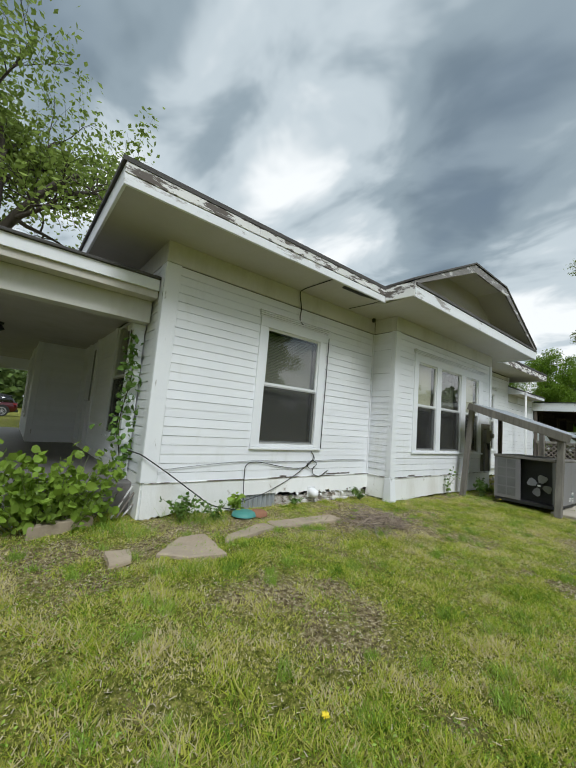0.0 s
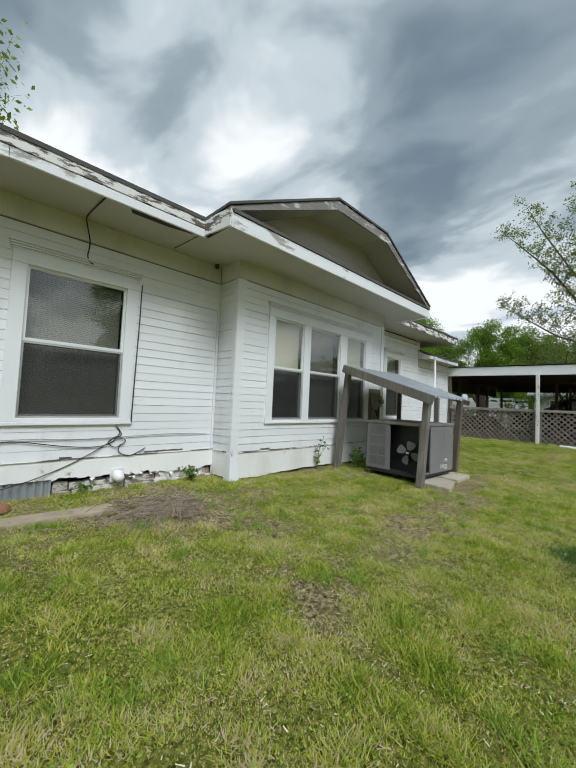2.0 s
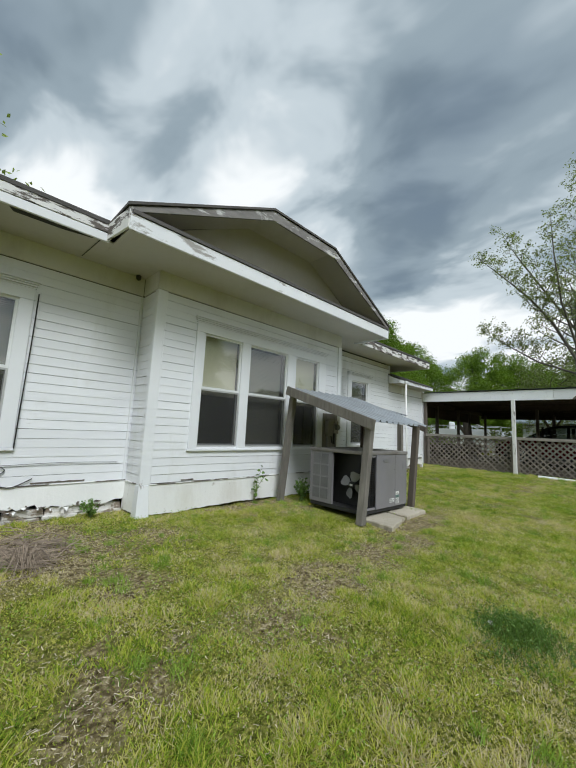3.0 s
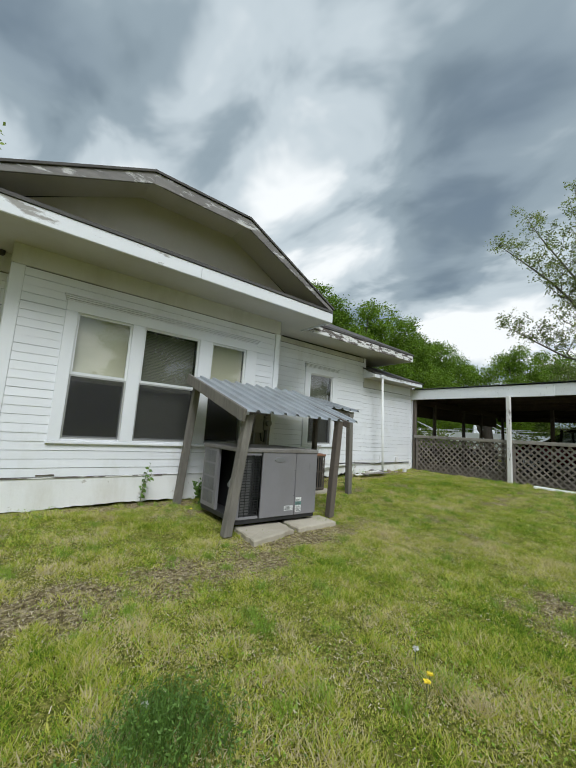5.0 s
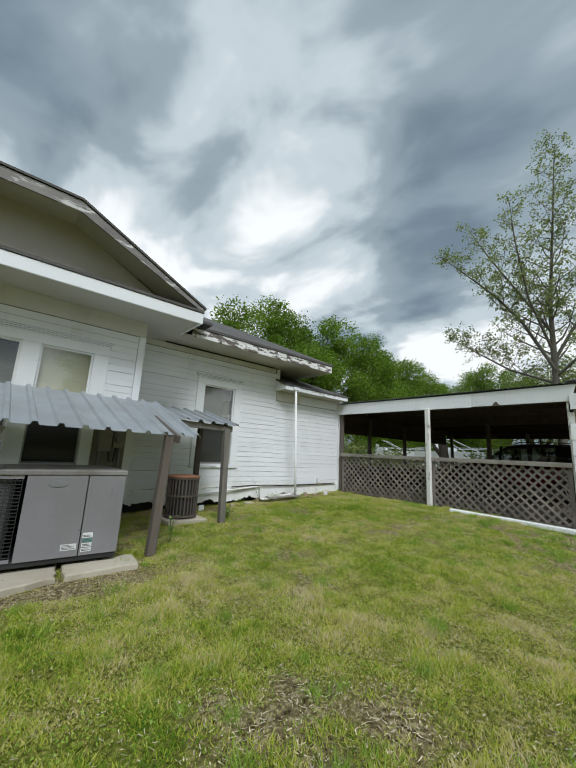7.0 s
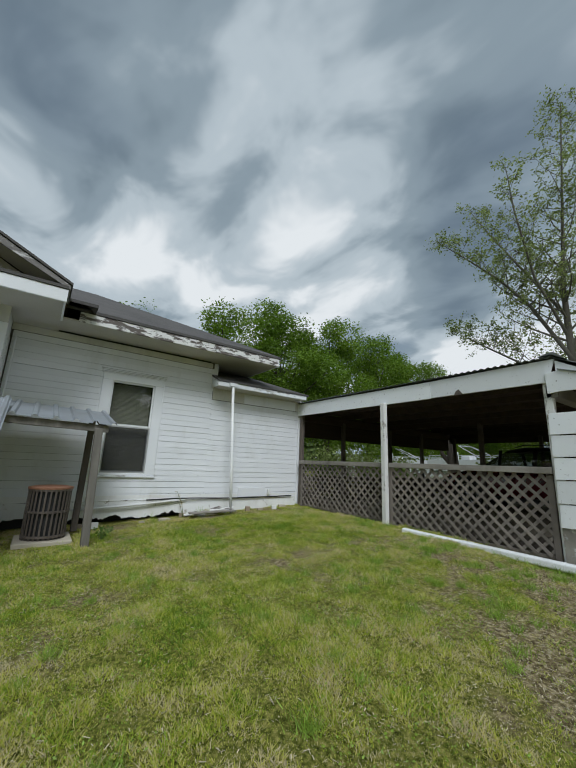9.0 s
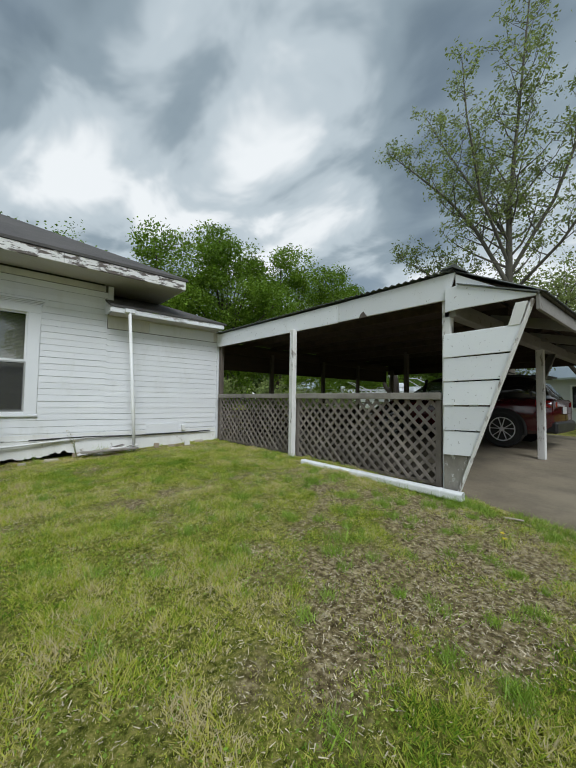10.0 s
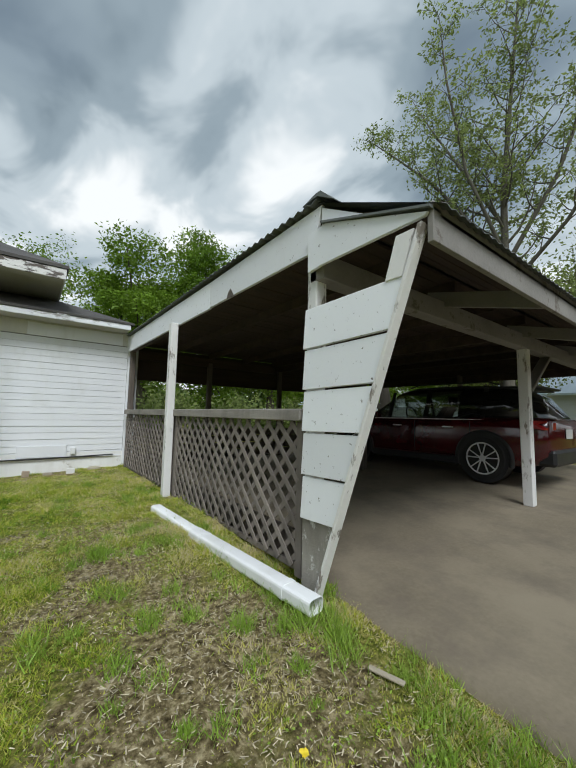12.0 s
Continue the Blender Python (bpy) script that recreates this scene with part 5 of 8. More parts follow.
def leanto_roof(parent, corners, ribs):
    """A ribbed metal sheet between four corners: front left, front right, back right, back left."""
    fl, fr, br, bl = [Vector(c) for c in corners]
    g = G()
    prof = []
    for k in range(ribs):
        for f, h in ((0.0, 0), (0.60, 0), (0.68, 0.034), (0.86, 0.034), (0.94, 0)):
            prof.append(((k + f) / ribs, h))
    prof.append((1.0, 0))
    for f, h in prof:
        for a, b in ((fl, fr), (bl, br)):
            p = a.lerp(b, f) + Vector((0, 0, h))
            g.v += [tuple(p), (p.x, p.y, p.z - 0.004)]
    for k in range(len(prof) - 1):
        q = 4 * k
        g.f += [(q, q + 4, q + 6, q + 2), (q + 1, q + 3, q + 7, q + 5), (q, q + 1, q + 5, q + 4), (q + 2, q + 6, q + 7, q + 3)]
    return part("metal_sheet", g, GALV, parent, "ribbed galvanised roof sheet")


def leaning_post(parent, a, b, w, mat=GREYWOOD, o=Vector((0, 0, 0))):
    a, b = Vector(a) - o, Vector(b) - o
    h = w / 2
    lo = [a + Vector((sx * h, sy * h, 0)) for sx, sy in ((-1, -1), (1, -1), (1, 1), (-1, 1))]
    hi = [b + Vector((sx * h, sy * h, 0)) for sx, sy in ((-1, -1), (1, -1), (1, 1), (-1, 1))]
    return part("post", G().prism(lo, hi), mat, parent, bevel=0.006)


lean = thing("lean_to", (7.8, 1.8, 0.08), 0, "rough lean-to of weathered posts and ribbed metal roofing", "shelter")
LO = Vector((7.8, 1.8, 0.08))


def lp(*p):
    return Vector(p) - LO


leanto_roof(lean, [lp(7.80, 1.66, 1.445), lp(10.02, 1.88, 1.445), lp(9.96, 3.44, 2.01), lp(7.80, 3.36, 2.00)], 10)
leanto_roof(lean, [lp(9.60, 2.86, 1.76), lp(11.27, 2.90, 1.72), lp(11.25, 4.10, 2.02), lp(9.60, 4.05, 2.06)], 7)
leaning_post(lean, (7.76, 1.84, 0.02), (7.93, 1.82, 1.41), 0.105, GREYWOOD, LO)
leaning_post(lean, (9.56, 1.98, 0.02), (9.60, 1.90, 1.44), 0.10, DARKWOOD, LO)
leaning_post(lean, (7.83, 3.52, 0.05), (7.93, 3.40, 1.93), 0.10, GREYWOOD, LO)
leaning_post(lean, (11.08, 2.96, 0.08), (11.03, 2.95, 1.66), 0.10, GREYWOOD, LO)
leaning_post(lean, (11.02, 3.95, 0.12), (11.04, 3.95, 1.92), 0.09, DARKWOOD, LO)
part("side_beam", G().beam(lp(7.775, 1.66, 1.395), lp(7.775, 3.42, 1.965), 0.04, 0.15), GREYWOOD, lean, bevel=0.004)
part("side_beam", G().beam(lp(9.66, 1.75, 1.39), lp(9.66, 3.40, 1.93), 0.045, 0.09), DARKWOOD, lean, bevel=0.004)
part("front_beam", G().beam(lp(9.66, 2.96, 1.70), lp(11.16, 2.98, 1.66), 0.05, 0.095), GREYWOOD, lean, bevel=0.004)
part("side_beam", G().beam(lp(11.12, 2.98, 1.66), lp(11.10, 4.05, 1.93), 0.05, 0.09), DARKWOOD, lean, bevel=0.004)


def condenser():
    z = ground_z(10.6, 3.5)
    t = thing("condenser_unit", (10.62, 3.56, z), 0, "small brown condenser unit with rusty top on a pad", "air conditioner")
    part("pad", G().box(-0.34, 0.34, -0.34, 0.34, -0.05, 0.05), PAD, t, "pale concrete pad", bevel=0.01)
    r, n = 0.26, 28
    part("body", G().tube([(0, 0, 0.052), (0, 0, 0.70)], r - 0.03, 24), BLACKPL, t, "dark coil")
    for k in range(n):
        a = 2 * math.pi * k / n
        part("guard_bar", G().beam((r * math.cos(a), r * math.sin(a), 0.052), (r * math.cos(a), r * math.sin(a), 0.70), 0.022, 0.012, (math.cos(a), math.sin(a), 0)), BROWNMETAL, t)
    for z in (0.08, 0.40, 0.69):
        part("band", G().tube([(0, 0, z), (0, 0, z + 0.025)], r + 0.012, 28), BROWNMETAL, t)
    part("top_cap", G().tube([(0, 0, 0.716), (0, 0, 0.74), (0, 0, 0.755)], [r + 0.02, r + 0.02, r - 0.06], 28), RUST, t, "rusty round top")
    return t


condenser()


def cable(name, pts, r, label, mat=None, cat="cable", loop=None):
    """A cable through the given points, smoothed."""
    p = [Vector(q) for q in pts]
    out = []
    for k in range(len(p) - 1):
        a, b, c, d = p[max(k - 1, 0)], p[k], p[k + 1], p[min(k + 2, len(p) - 1)]
        for s in range(6):
            t = s / 6
            out.append(0.5 * ((2 * b) + (c - a) * t + (2 * a - 5 * b + 4 * c - d) * t * t + (3 * b - a - 3 * c + d) * t ** 3))
    out.append(p[-1])
    o = out[0].copy()
    return solo(name, G().tube([q - o for q in out], r, 6), mat or BLACKWIRE, label, cat, loc=tuple(o), smooth=True)


d = YA - 0.03
cable("cable", [(1.24, 4.66, 0.80), (1.26, 4.30, 0.80), (1.30, 4.16, 0.78), (1.60, 4.12, 0.58), (1.95, 4.05, 0.33), (2.15, 4.0, 0.20), (2.5, 3.98, 0.12)], 0.0075, "black cable hanging from the porch to the ground")
cable("cable", [(2.72, d, 0.18), (2.70, d, 0.50), (2.72, d, 0.66), (2.9, d, 0.70), (3.4, d, 0.62), (3.75, d, 0.60), (3.92, d, 0.66), (4.0, d, 0.78), (3.95, d, 0.85)], 0.0055, "black cable looped along the wall foot")
cable("cable", [(3.94, d, 0.86), (4.02, d, 0.74), (3.86, d - 0.01, 0.66), (3.96, d, 0.58), (4.08, d, 0.66), (3.95, d - 0.02, 0.72), (3.84, d, 0.62), (3.60, d, 0.48), (3.35, d, 0.36), (3.0, d - 0.02, 0.24), (2.6, d - 0.04, 0.16)],
      0.0055, "tangled black cable on the wall")
cable("cable", [(4.13, d - 0.012, 0.90), (4.14, d - 0.012, 1.5), (4.155, d - 0.012, 2.2), (4.16, d - 0.012, 2.78)], 0.007, "black cable along the window casing")
cable("cable", [(4.02, d, 0.62), (4.0, d, 0.52), (4.15, d, 0.46), (4.35, d, 0.55)], 0.006, "thin black cable end")
cable("cable", [(3.44, EAVE_A + 0.03, 3.412), (3.42, 3.75, 3.408), (3.41, 4.06, 3.405), (3.44, d - 0.01, 3.37), (3.488, d - 0.012, 3.15), (3.474, d - 0.012, 2.98), (3.49, d - 0.03, 2.90), (3.54, d - 0.03, 2.88)], 0.008, "black cable stapled under the eave")
# no hole is cut: a near-black plate paints the gap's inner shade
solo("soffit_gap", G().prism([(3.72, 3.50, 3.412), (4.50, 3.462, 3.412), (4.50, 3.50, 3.412), (4.2, 3.56, 3.412), (3.76, 3.575, 3.412)], [(3.72, 3.50, 3.417), (4.50, 3.462, 3.417), (4.50, 3.50, 3.417), (4.2, 3.56, 3.417), (3.76, 3.575, 3.417)]), DARK, "near-black plate painting the shade of a rotted gap in the soffit", "soffit")
cable("wire", [(4.54, 4.10, 3.41), (4.55, 3.8, 3.40), (4.57, 3.45, 3.405)], 0.006, "thin dark wire under the soffit")
solo("eave_sensor", G().tube([(0, 0, -0.07), (0, 0, -0.05), (0, 0, 0.0)], [0.02, 0.035, 0.035], 12), CARBLACK, "small dark round sensor under the soffit corner", "sensor", loc=(5.30, 4.14, ZF - 0.001))
cable("cable", [(1.55, d, 0.62), (2.2, d, 0.68), (2.9, d, 0.72), (3.6, d, 0.70), (4.6, d, 0.73), (5.3, d, 0.72)], 0.004, "thin grey wire along the siding", FANGREY)
cable("conduit", [(9.76, YC - 0.05, 0.3), (9.76, YC - 0.05, 1.6), (9.76, YC - 0.05, 3.2)], 0.018, "painted conduit pipe in the wall corner", TRIM, "pipe")
cable("drain_pipe", [(12.2, YC - 0.06, 0.50), (13.0, YC - 0.07, 0.52), (14.2, YC - 0.05, 0.50), (15.6, YC - 0.05, 0.53)], 0.012, "dark pipe along the wall foot", BLACKWIRE, "pipe")
down = thing("downspout", (13.82, 4.16, 0.3), 0, "slim white downspout standing against the wall", "downspout")
part("pipe", G().tube([(0.0, 0.0, -0.05), (-0.04, -0.01, 0.6), (-0.18, -0.05, 2.58)], 0.030, 12), WHITEPVC, down, smooth=True)
part("bracket", G().box(-0.27, -0.09, -0.09, -0.01, 2.575, 2.65), TRIM, down, bevel=0.004)

# meter on the bay wall
meter = thing("electric_meter", (9.35, YB - 0.03, 0.9), 0, "grey weathered electric meter boxes with conduits", "meter")
part("box", G().box(-0.16, 0.02, -0.10, 0.0, 0.28, 0.62), CWOOD, meter, "grey metal box", bevel=0.008)
part("box", G().box(0.05, 0.20, -0.09, 0.0, 0.34, 0.60), CWOOD, meter, "grey metal box", bevel=0.008)
part("dial", G().tube([(0.125, -0.15, 0.47), (0.125, -0.09, 0.47)], [0.055, 0.06], 16), FANGREY, meter, "round glass-faced meter")
part("conduit", G().tube([(-0.12, -0.04, -0.4), (-0.12, -0.04, 0.28)], 0.018, 8), FANGREY, meter)
part("conduit", G().tube([(0.16, -0.04, -0.4), (0.16, -0.04, 0.34)], 0.018, 8), FANGREY, meter)
part("conduit", G().tube([(0.0, -0.05, 0.28), (0.02, -0.07, 0.14), (0.08, -0.07, 0.12), (0.10, -0.05, 0.34)], 0.014, 8), BLACKWIRE, meter)
part("backing_board", G().box(-0.24, 0.24, -0.012, -0.002, -0.4, 0.75), GREYWOOD, meter, "grey plywood backing")

# foot of the long wall
sheet = corrugated(-0.29, 0.29, -0.012, 0.30, lambda u, v: 0.0, 0.075, 0.017)
sheet.v = [(x, z, y - 0.06) for x, y, z in sheet.v]
solo("vent_sheet", sheet, GALV, "corrugated galvanised sheet closing the crawl space opening", "vent", loc=(2.99, YA + 0.012, 0.04))
lid = G()
n = 24
for r, z in ((0.0, 0.060), (0.10, 0.055), (0.145, 0.038), (0.16, 0.0)):
    lid.v += [(r * math.cos(6.2832 * k / n), r * math.sin(6.2832 * k / n), z) for k in range(n)]
lid.f = [(j * n + k, j * n + (k + 1) % n, j * n + n + (k + 1) % n, j * n + n + k) for j in range(3) for k in range(n)]
cover = thing("valve_cover", (2.56, 3.90, ground_z(2.6, 3.9) + 0.02), 0, "round teal plastic cover tipped beside a rusty bowl", "cover")
part("lid", lid, TEAL, cover, smooth=True)
lid2 = G()
lid2.v, lid2.f = [(x * 0.8 + 0.20, y * 0.8 - 0.03, z * 1.1 - 0.01) for x, y, z in lid.v], list(lid.f)
part("rusty_bowl", lid2, RUST, cover, "rusty upturned bowl", smooth=True)
vent = thing("dryer_vent", (4.0, YA - 0.03, 0.22), 0, "white round vent hood low on the skirt", "vent")
part("hood", G().tube([(0, 0.02, 0), (0, -0.05, -0.005), (0, -0.10, -0.025), (0.0, -0.13, -0.05)], [0.07, 0.072, 0.062, 0.035], 14), WHITEPVC, vent, smooth=True)
part("flange", G().box(-0.085, 0.085, 0.0, 0.012, -0.085, 0.085), WHITEPVC, vent, bevel=0.004)
solo("outlet_box", G().box(-0.04, 0.04, -0.045, 0, -0.06, 0.06), WHITEPVC, "small white outlet box low on the wall", "outlet", loc=(14.95, YC - 0.025, 0.62), bevel=0.006)
solo("patch_panel", G().box(-0.35, 0.35, -0.012, 0, -0.1, 0.1), PAINT, "flat painted patch board on the siding", "board", loc=(14.5, YC - 0.024, 0.62), bevel=0.003)
solo("patch_panel", G().box(-0.75, 0.75, -0.012, 0, -0.11, 0.11), PAINT, "flat painted board under the low eave", "board", loc=(14.9, YC - 0.024, 2.72), bevel=0.003)


# loose downspout lying along the carport
spout = thing("fallen_downspout", (15.46, 1.78, 0.0), 0, "white metal downspout lying in the grass by the lattice", "downspout")
SO = Vector((15.46, 1.78, 0.0))
A, M1, B = Vector((15.41, 1.10, 0.305)), Vector((15.49, 0.15, 0.275)), Vector((15.645, -1.21, 0.225))


def spout_piece(a, b, w, h, name):
    """A hollow rounded length of pipe."""
    dd = (b - a).normalized()
    s = dd.cross(Vector((0, 0, 1))).normalized()
    u = s.cross(dd)
    prof = []
    for cx, cy, a0 in ((0.55, -0.55, -90), (0.55, 0.45, 0), (-0.55, 0.45, 90), (-0.55, -0.55, 180)):
        for q in range(4):
            t = math.radians(a0 + 30 * q)
            prof.append((cx + 0.45 * math.cos(t), cy + 0.5 * math.sin(t)))
    g = G()
    n = len(prof)
    for p, f in ((a, 1.0), (b, 1.0), (b, 0.93), (a, 0.93)):
        g.v += [tuple(p - SO + s * x * w / 2 * f + u * y * h / 2 * f) for x, y in prof]
    g.f = [(j * n + k, j * n + (k + 1) % n, (j + 1) % 4 * n + (k + 1) % n, (j + 1) % 4 * n + k) for j in range(4) for k in range(n)]
    return part(name, g, GUTTER, spout, smooth=False)


spout_piece(A, M1, 0.112, 0.085, "pipe")
spout_piece(M1 + (A - M1).normalized() * 0.06, B, 0.122, 0.094, "pipe")
for q in (0.27, 1.30):
    e = B + (M1 - B).normalized() * q
    spout_piece(e, e - (M1 - B).normalized() * 0.04, 0.130, 0.101, "joint_band")

# twig pile and flower bed
bed_r = random.Random(21)
g = G()
for k in range(260):
    cx, cy = bed_r.gauss(4.05, 0.30), bed_r.gauss(3.02, 0.22)
    a, L = bed_r.gauss(0.5, 0.9), bed_r.uniform(0.12, 0.55)
    z = ground_z(cx, cy) + 0.012 + abs(bed_r.gauss(0, 0.035))
    dx, dy, dz = math.cos(a) * L / 2, math.sin(a) * L / 2, bed_r.gauss(0, 0.035)
    r0 = bed_r.uniform(0.002, 0.006)
    g.tube([(cx - dx, cy - dy, z - dz), (cx + bed_r.gauss(0, 0.03), cy + bed_r.gauss(0, 0.03), z + 0.01), (cx + dx, cy + dy, z + dz)], [r0, r0, r0 * 0.5], 4, False)
for k in range(140):
    a, L = bed_r.uniform(0, 6.28), bed_r.uniform(0.10, 0.28)
    cx, cy = 4.12, 2.72
    z = ground_z(cx, cy)
    g.tube([(cx + 0.02 * math.cos(a), cy + 0.02 * math.sin(a), z), (cx + L * 0.6 * math.cos(a), cy + L * 0.6 * math.sin(a), z + bed_r.uniform(0.05, 0.16)), (cx + L * math.cos(a), cy + L * math.sin(a), z + 0.02)],
           [0.003, 0.0025, 0.001], 4, False)
solo("twig_pile", g, TWIG, "heap of dry brown twigs and cut stems on bare soil", "twigs", kind="stuff")
# rubble at the foot of the rear wall
cable("white_pipe", [(11.0, YC - 0.06, 0.36), (11.7, YC - 0.08, 0.40), (12.4, YC - 0.07, 0.45), (13.0, YC - 0.05, 0.50)], 0.022, "thin white plastic pipe lying along the wall foot", WHITEPVC, "pipe")
solo("fallen_siding_board", G().beam((0, 0, 0), (1.10, 0, -0.17), 0.016, 0.105), PAINT, "loose siding board hanging crooked on the wall", "board", loc=(9.80, YC - 0.030, 1.04), bevel=0.002)
solo("flat_board", G().prism([(0, 0, 0), (0.95, -0.05, 0.02), (0.97, 0.10, 0.02), (0.02, 0.14, 0.0)], [(0, 0, 0.024), (0.95, -0.05, 0.044), (0.97, 0.10, 0.044), (0.02, 0.14, 0.024)]), RAILWOOD, "flat grey board lying on rubble at the wall foot", "board", loc=(12.9, 4.02, ground_z(13.3, 4.05) + 0.07), bevel=0.003)
for k in range(16):
    x = (12.5, 12.9, 13.2, 13.4, 13.6, 13.75, 13.1, 14.3, 14.9, 15.3, 11.2, 11.35, 12.1, 13.0, 13.5, 14.6)[k]
    y = YC - bed_r.uniform(0.10, 0.36)
    s = bed_r.uniform(0.05, 0.12)
    irregular_slab("broken_stone", [(x - s, y - s * 0.6), (x + s * 0.9, y - s * 0.5), (x + s, y + s * 0.5), (x - s * 0.7, y + s * 0.6)], ground_z(x, y) - 0.02, ground_z(x, y) + bed_r.uniform(0.03, 0.10), (PAD, STONE, SKIRT)[k % 3],
                   "broken piece of masonry at the wall foot", "rubble", group="rubble", seed=40 + k)
for (x0, y0, x1, y1, w) in ((12.9, 4.32, 13.9, 4.18, 0.12), (13.0, 4.18, 13.7, 4.40, 0.09)):
    z0, z1 = ground_z(x0, y0) + 0.05, ground_z(x1, y1) + 0.12
    solo("broken_board", G().beam((0, 0, z0), (x1 - x0, y1 - y0, z1), w, 0.022), PEEL, "broken white board lying at the wall foot", "board", group="broken boards", loc=(x0, y0, 0), bevel=0.003)
solo("loose_stick", G().beam((0, 0, 0), (0.05, -0.17, 0.0), 0.03, 0.012), STRAWLATH, "short grey wooden lath in the grass", "stick", loc=(15.64, -1.60, ground_z(15.6, -1.7) + 0.03), bevel=0.003)


# plants
BARK = material("dark_bark", (0.045, 0.036, 0.028), (0.10, 0.082, 0.066), 4, 30, 0.95, bump=0.9, stretch=(3, 3, 0.6))
BARK_B = material("grey_olive_bark", (0.09, 0.082, 0.062), (0.16, 0.148, 0.118), 4, 30, 0.95, bump=0.8, stretch=(3, 3, 0.6))
LEAF_A = material("spring_leaves", (0.18, 0.24, 0.065), (0.30, 0.36, 0.12), 0.5, 3, 0.55, bump=0.0, island=True, vary=0.3, translucent=0.55, spec=0.3)
LEAF_G = material("bright_spring_leaves", (0.17, 0.26, 0.045), (0.30, 0.38, 0.09), 0.5, 3, 0.55, bump=0.0, island=True, vary=0.3, translucent=0.45, spec=0.3)
LEAF_B = material("dense_green_leaves", (0.072, 0.155, 0.012), (0.20, 0.32, 0.028), 0.35, 2, 0.5, bump=0.0, island=True, vary=0.35, translucent=0.42, spec=0.3)
LEAF_C = material("dark_green_needles", (0.018, 0.035, 0.016), (0.035, 0.06, 0.025), 0.5, 3, 0.6, bump=0.0, island=True, vary=0.3, translucent=0.15)
LEAF_D = material("far_leaves", (0.07, 0.12, 0.03), (0.13, 0.19, 0.05), 0.08, 1, 0.6, bump=0.0, island=True, vary=0.35, translucent=0.25)
LEAF_E = material("bright_bush_leaves", (0.16, 0.27, 0.03), (0.27, 0.39, 0.06), 2, 20, 0.45, bump=0.05, island=True, vary=0.25, translucent=0.35, spec=0.35)
LEAF_F = material("weed_leaves", (0.075, 0.165, 0.025), (0.15, 0.26, 0.05), 3, 20, 0.5, bump=0.0, island=True, vary=0.3, translucent=0.3)
STEM = material("green_stem", (0.10, 0.14, 0.04), (0.16, 0.19, 0.07), 3, 30, 0.7, bump=0.1)


def raw_mesh(name, co, tris, mat):
    """A mesh straight from arrays of corners and faces of one size."""
    me = bpy.data.meshes.new(name)
    k = tris.shape[1]
    me.vertices.add(len(co))
    me.vertices.foreach_set("co", np.ascontiguousarray(co, dtype=np.float32).ravel())
    me.loops.add(tris.size)
    me.loops.foreach_set("vertex_index", np.ascontiguousarray(tris, dtype=np.int32).ravel())
    me.polygons.add(len(tris))
    me.polygons.foreach_set("loop_start", np.arange(0, tris.size, k, dtype=np.int32))
    me.update(calc_edges=True)
    me.materials.append(mat)
    return me


def leaf_cloud(name, centres, size, mat, rng, aspect=0.55, droop=0.0, parent=None, label="", broad=False):
    """Small pointed leaves at the given places, each folded along its rib and turned its own way."""
    n = len(centres)
    d = rng.normal(size=(n, 3))
    d[:, 2] = d[:, 2] * 0.7 - droop
    d /= np.linalg.norm(d, axis=1)[:, None]
    s = np.cross(d, rng.normal(size=(n, 3)))
    s /= np.linalg.norm(s, axis=1)[:, None]
    u = np.cross(s, d)
    L = (size * rng.uniform(0.6, 1.3, n))[:, None]
    c = np.asarray(centres)
    if broad:
        pr = ((0.0, 0.0, 0.0), (0.18, 0.42, 0.07), (0.55, 0.50, 0.10), (1.0, 0.0, -0.05), (0.55, -0.50, 0.10), (0.18, -0.42, 0.07))
        co = np.stack([c + d * L * a + s * L * aspect * w + u * L * h for a, w, h in pr], axis=1).reshape(-1, 3)
        base = np.arange(n)[:, None] * 6
        tris = np.concatenate([base + np.array([q]) for q in ((0, 1, 2), (0, 2, 3), (0, 3, 4), (0, 4, 5))], axis=1).reshape(-1, 3)
        ob = new(name, raw_mesh(name, co, tris, mat))
        ob.parent = parent
        return tagged(ob, label)
    co = np.stack([c, c + d * L * 0.5 + s * L * aspect / 2 + u * L * 0.08, c + d * L, c + d * L * 0.5 - s * L * aspect / 2 + u * L * 0.08], axis=1).reshape(-1, 3)
    base = np.arange(n)[:, None] * 4
    tris = np.concatenate([base + np.array([[0, 1, 2]]), base + np.array([[0, 2, 3]])], axis=1).reshape(-1, 3)
    ob = new(name, raw_mesh(name, co, tris, mat))
    ob.parent = parent
    return tagged(ob, label)


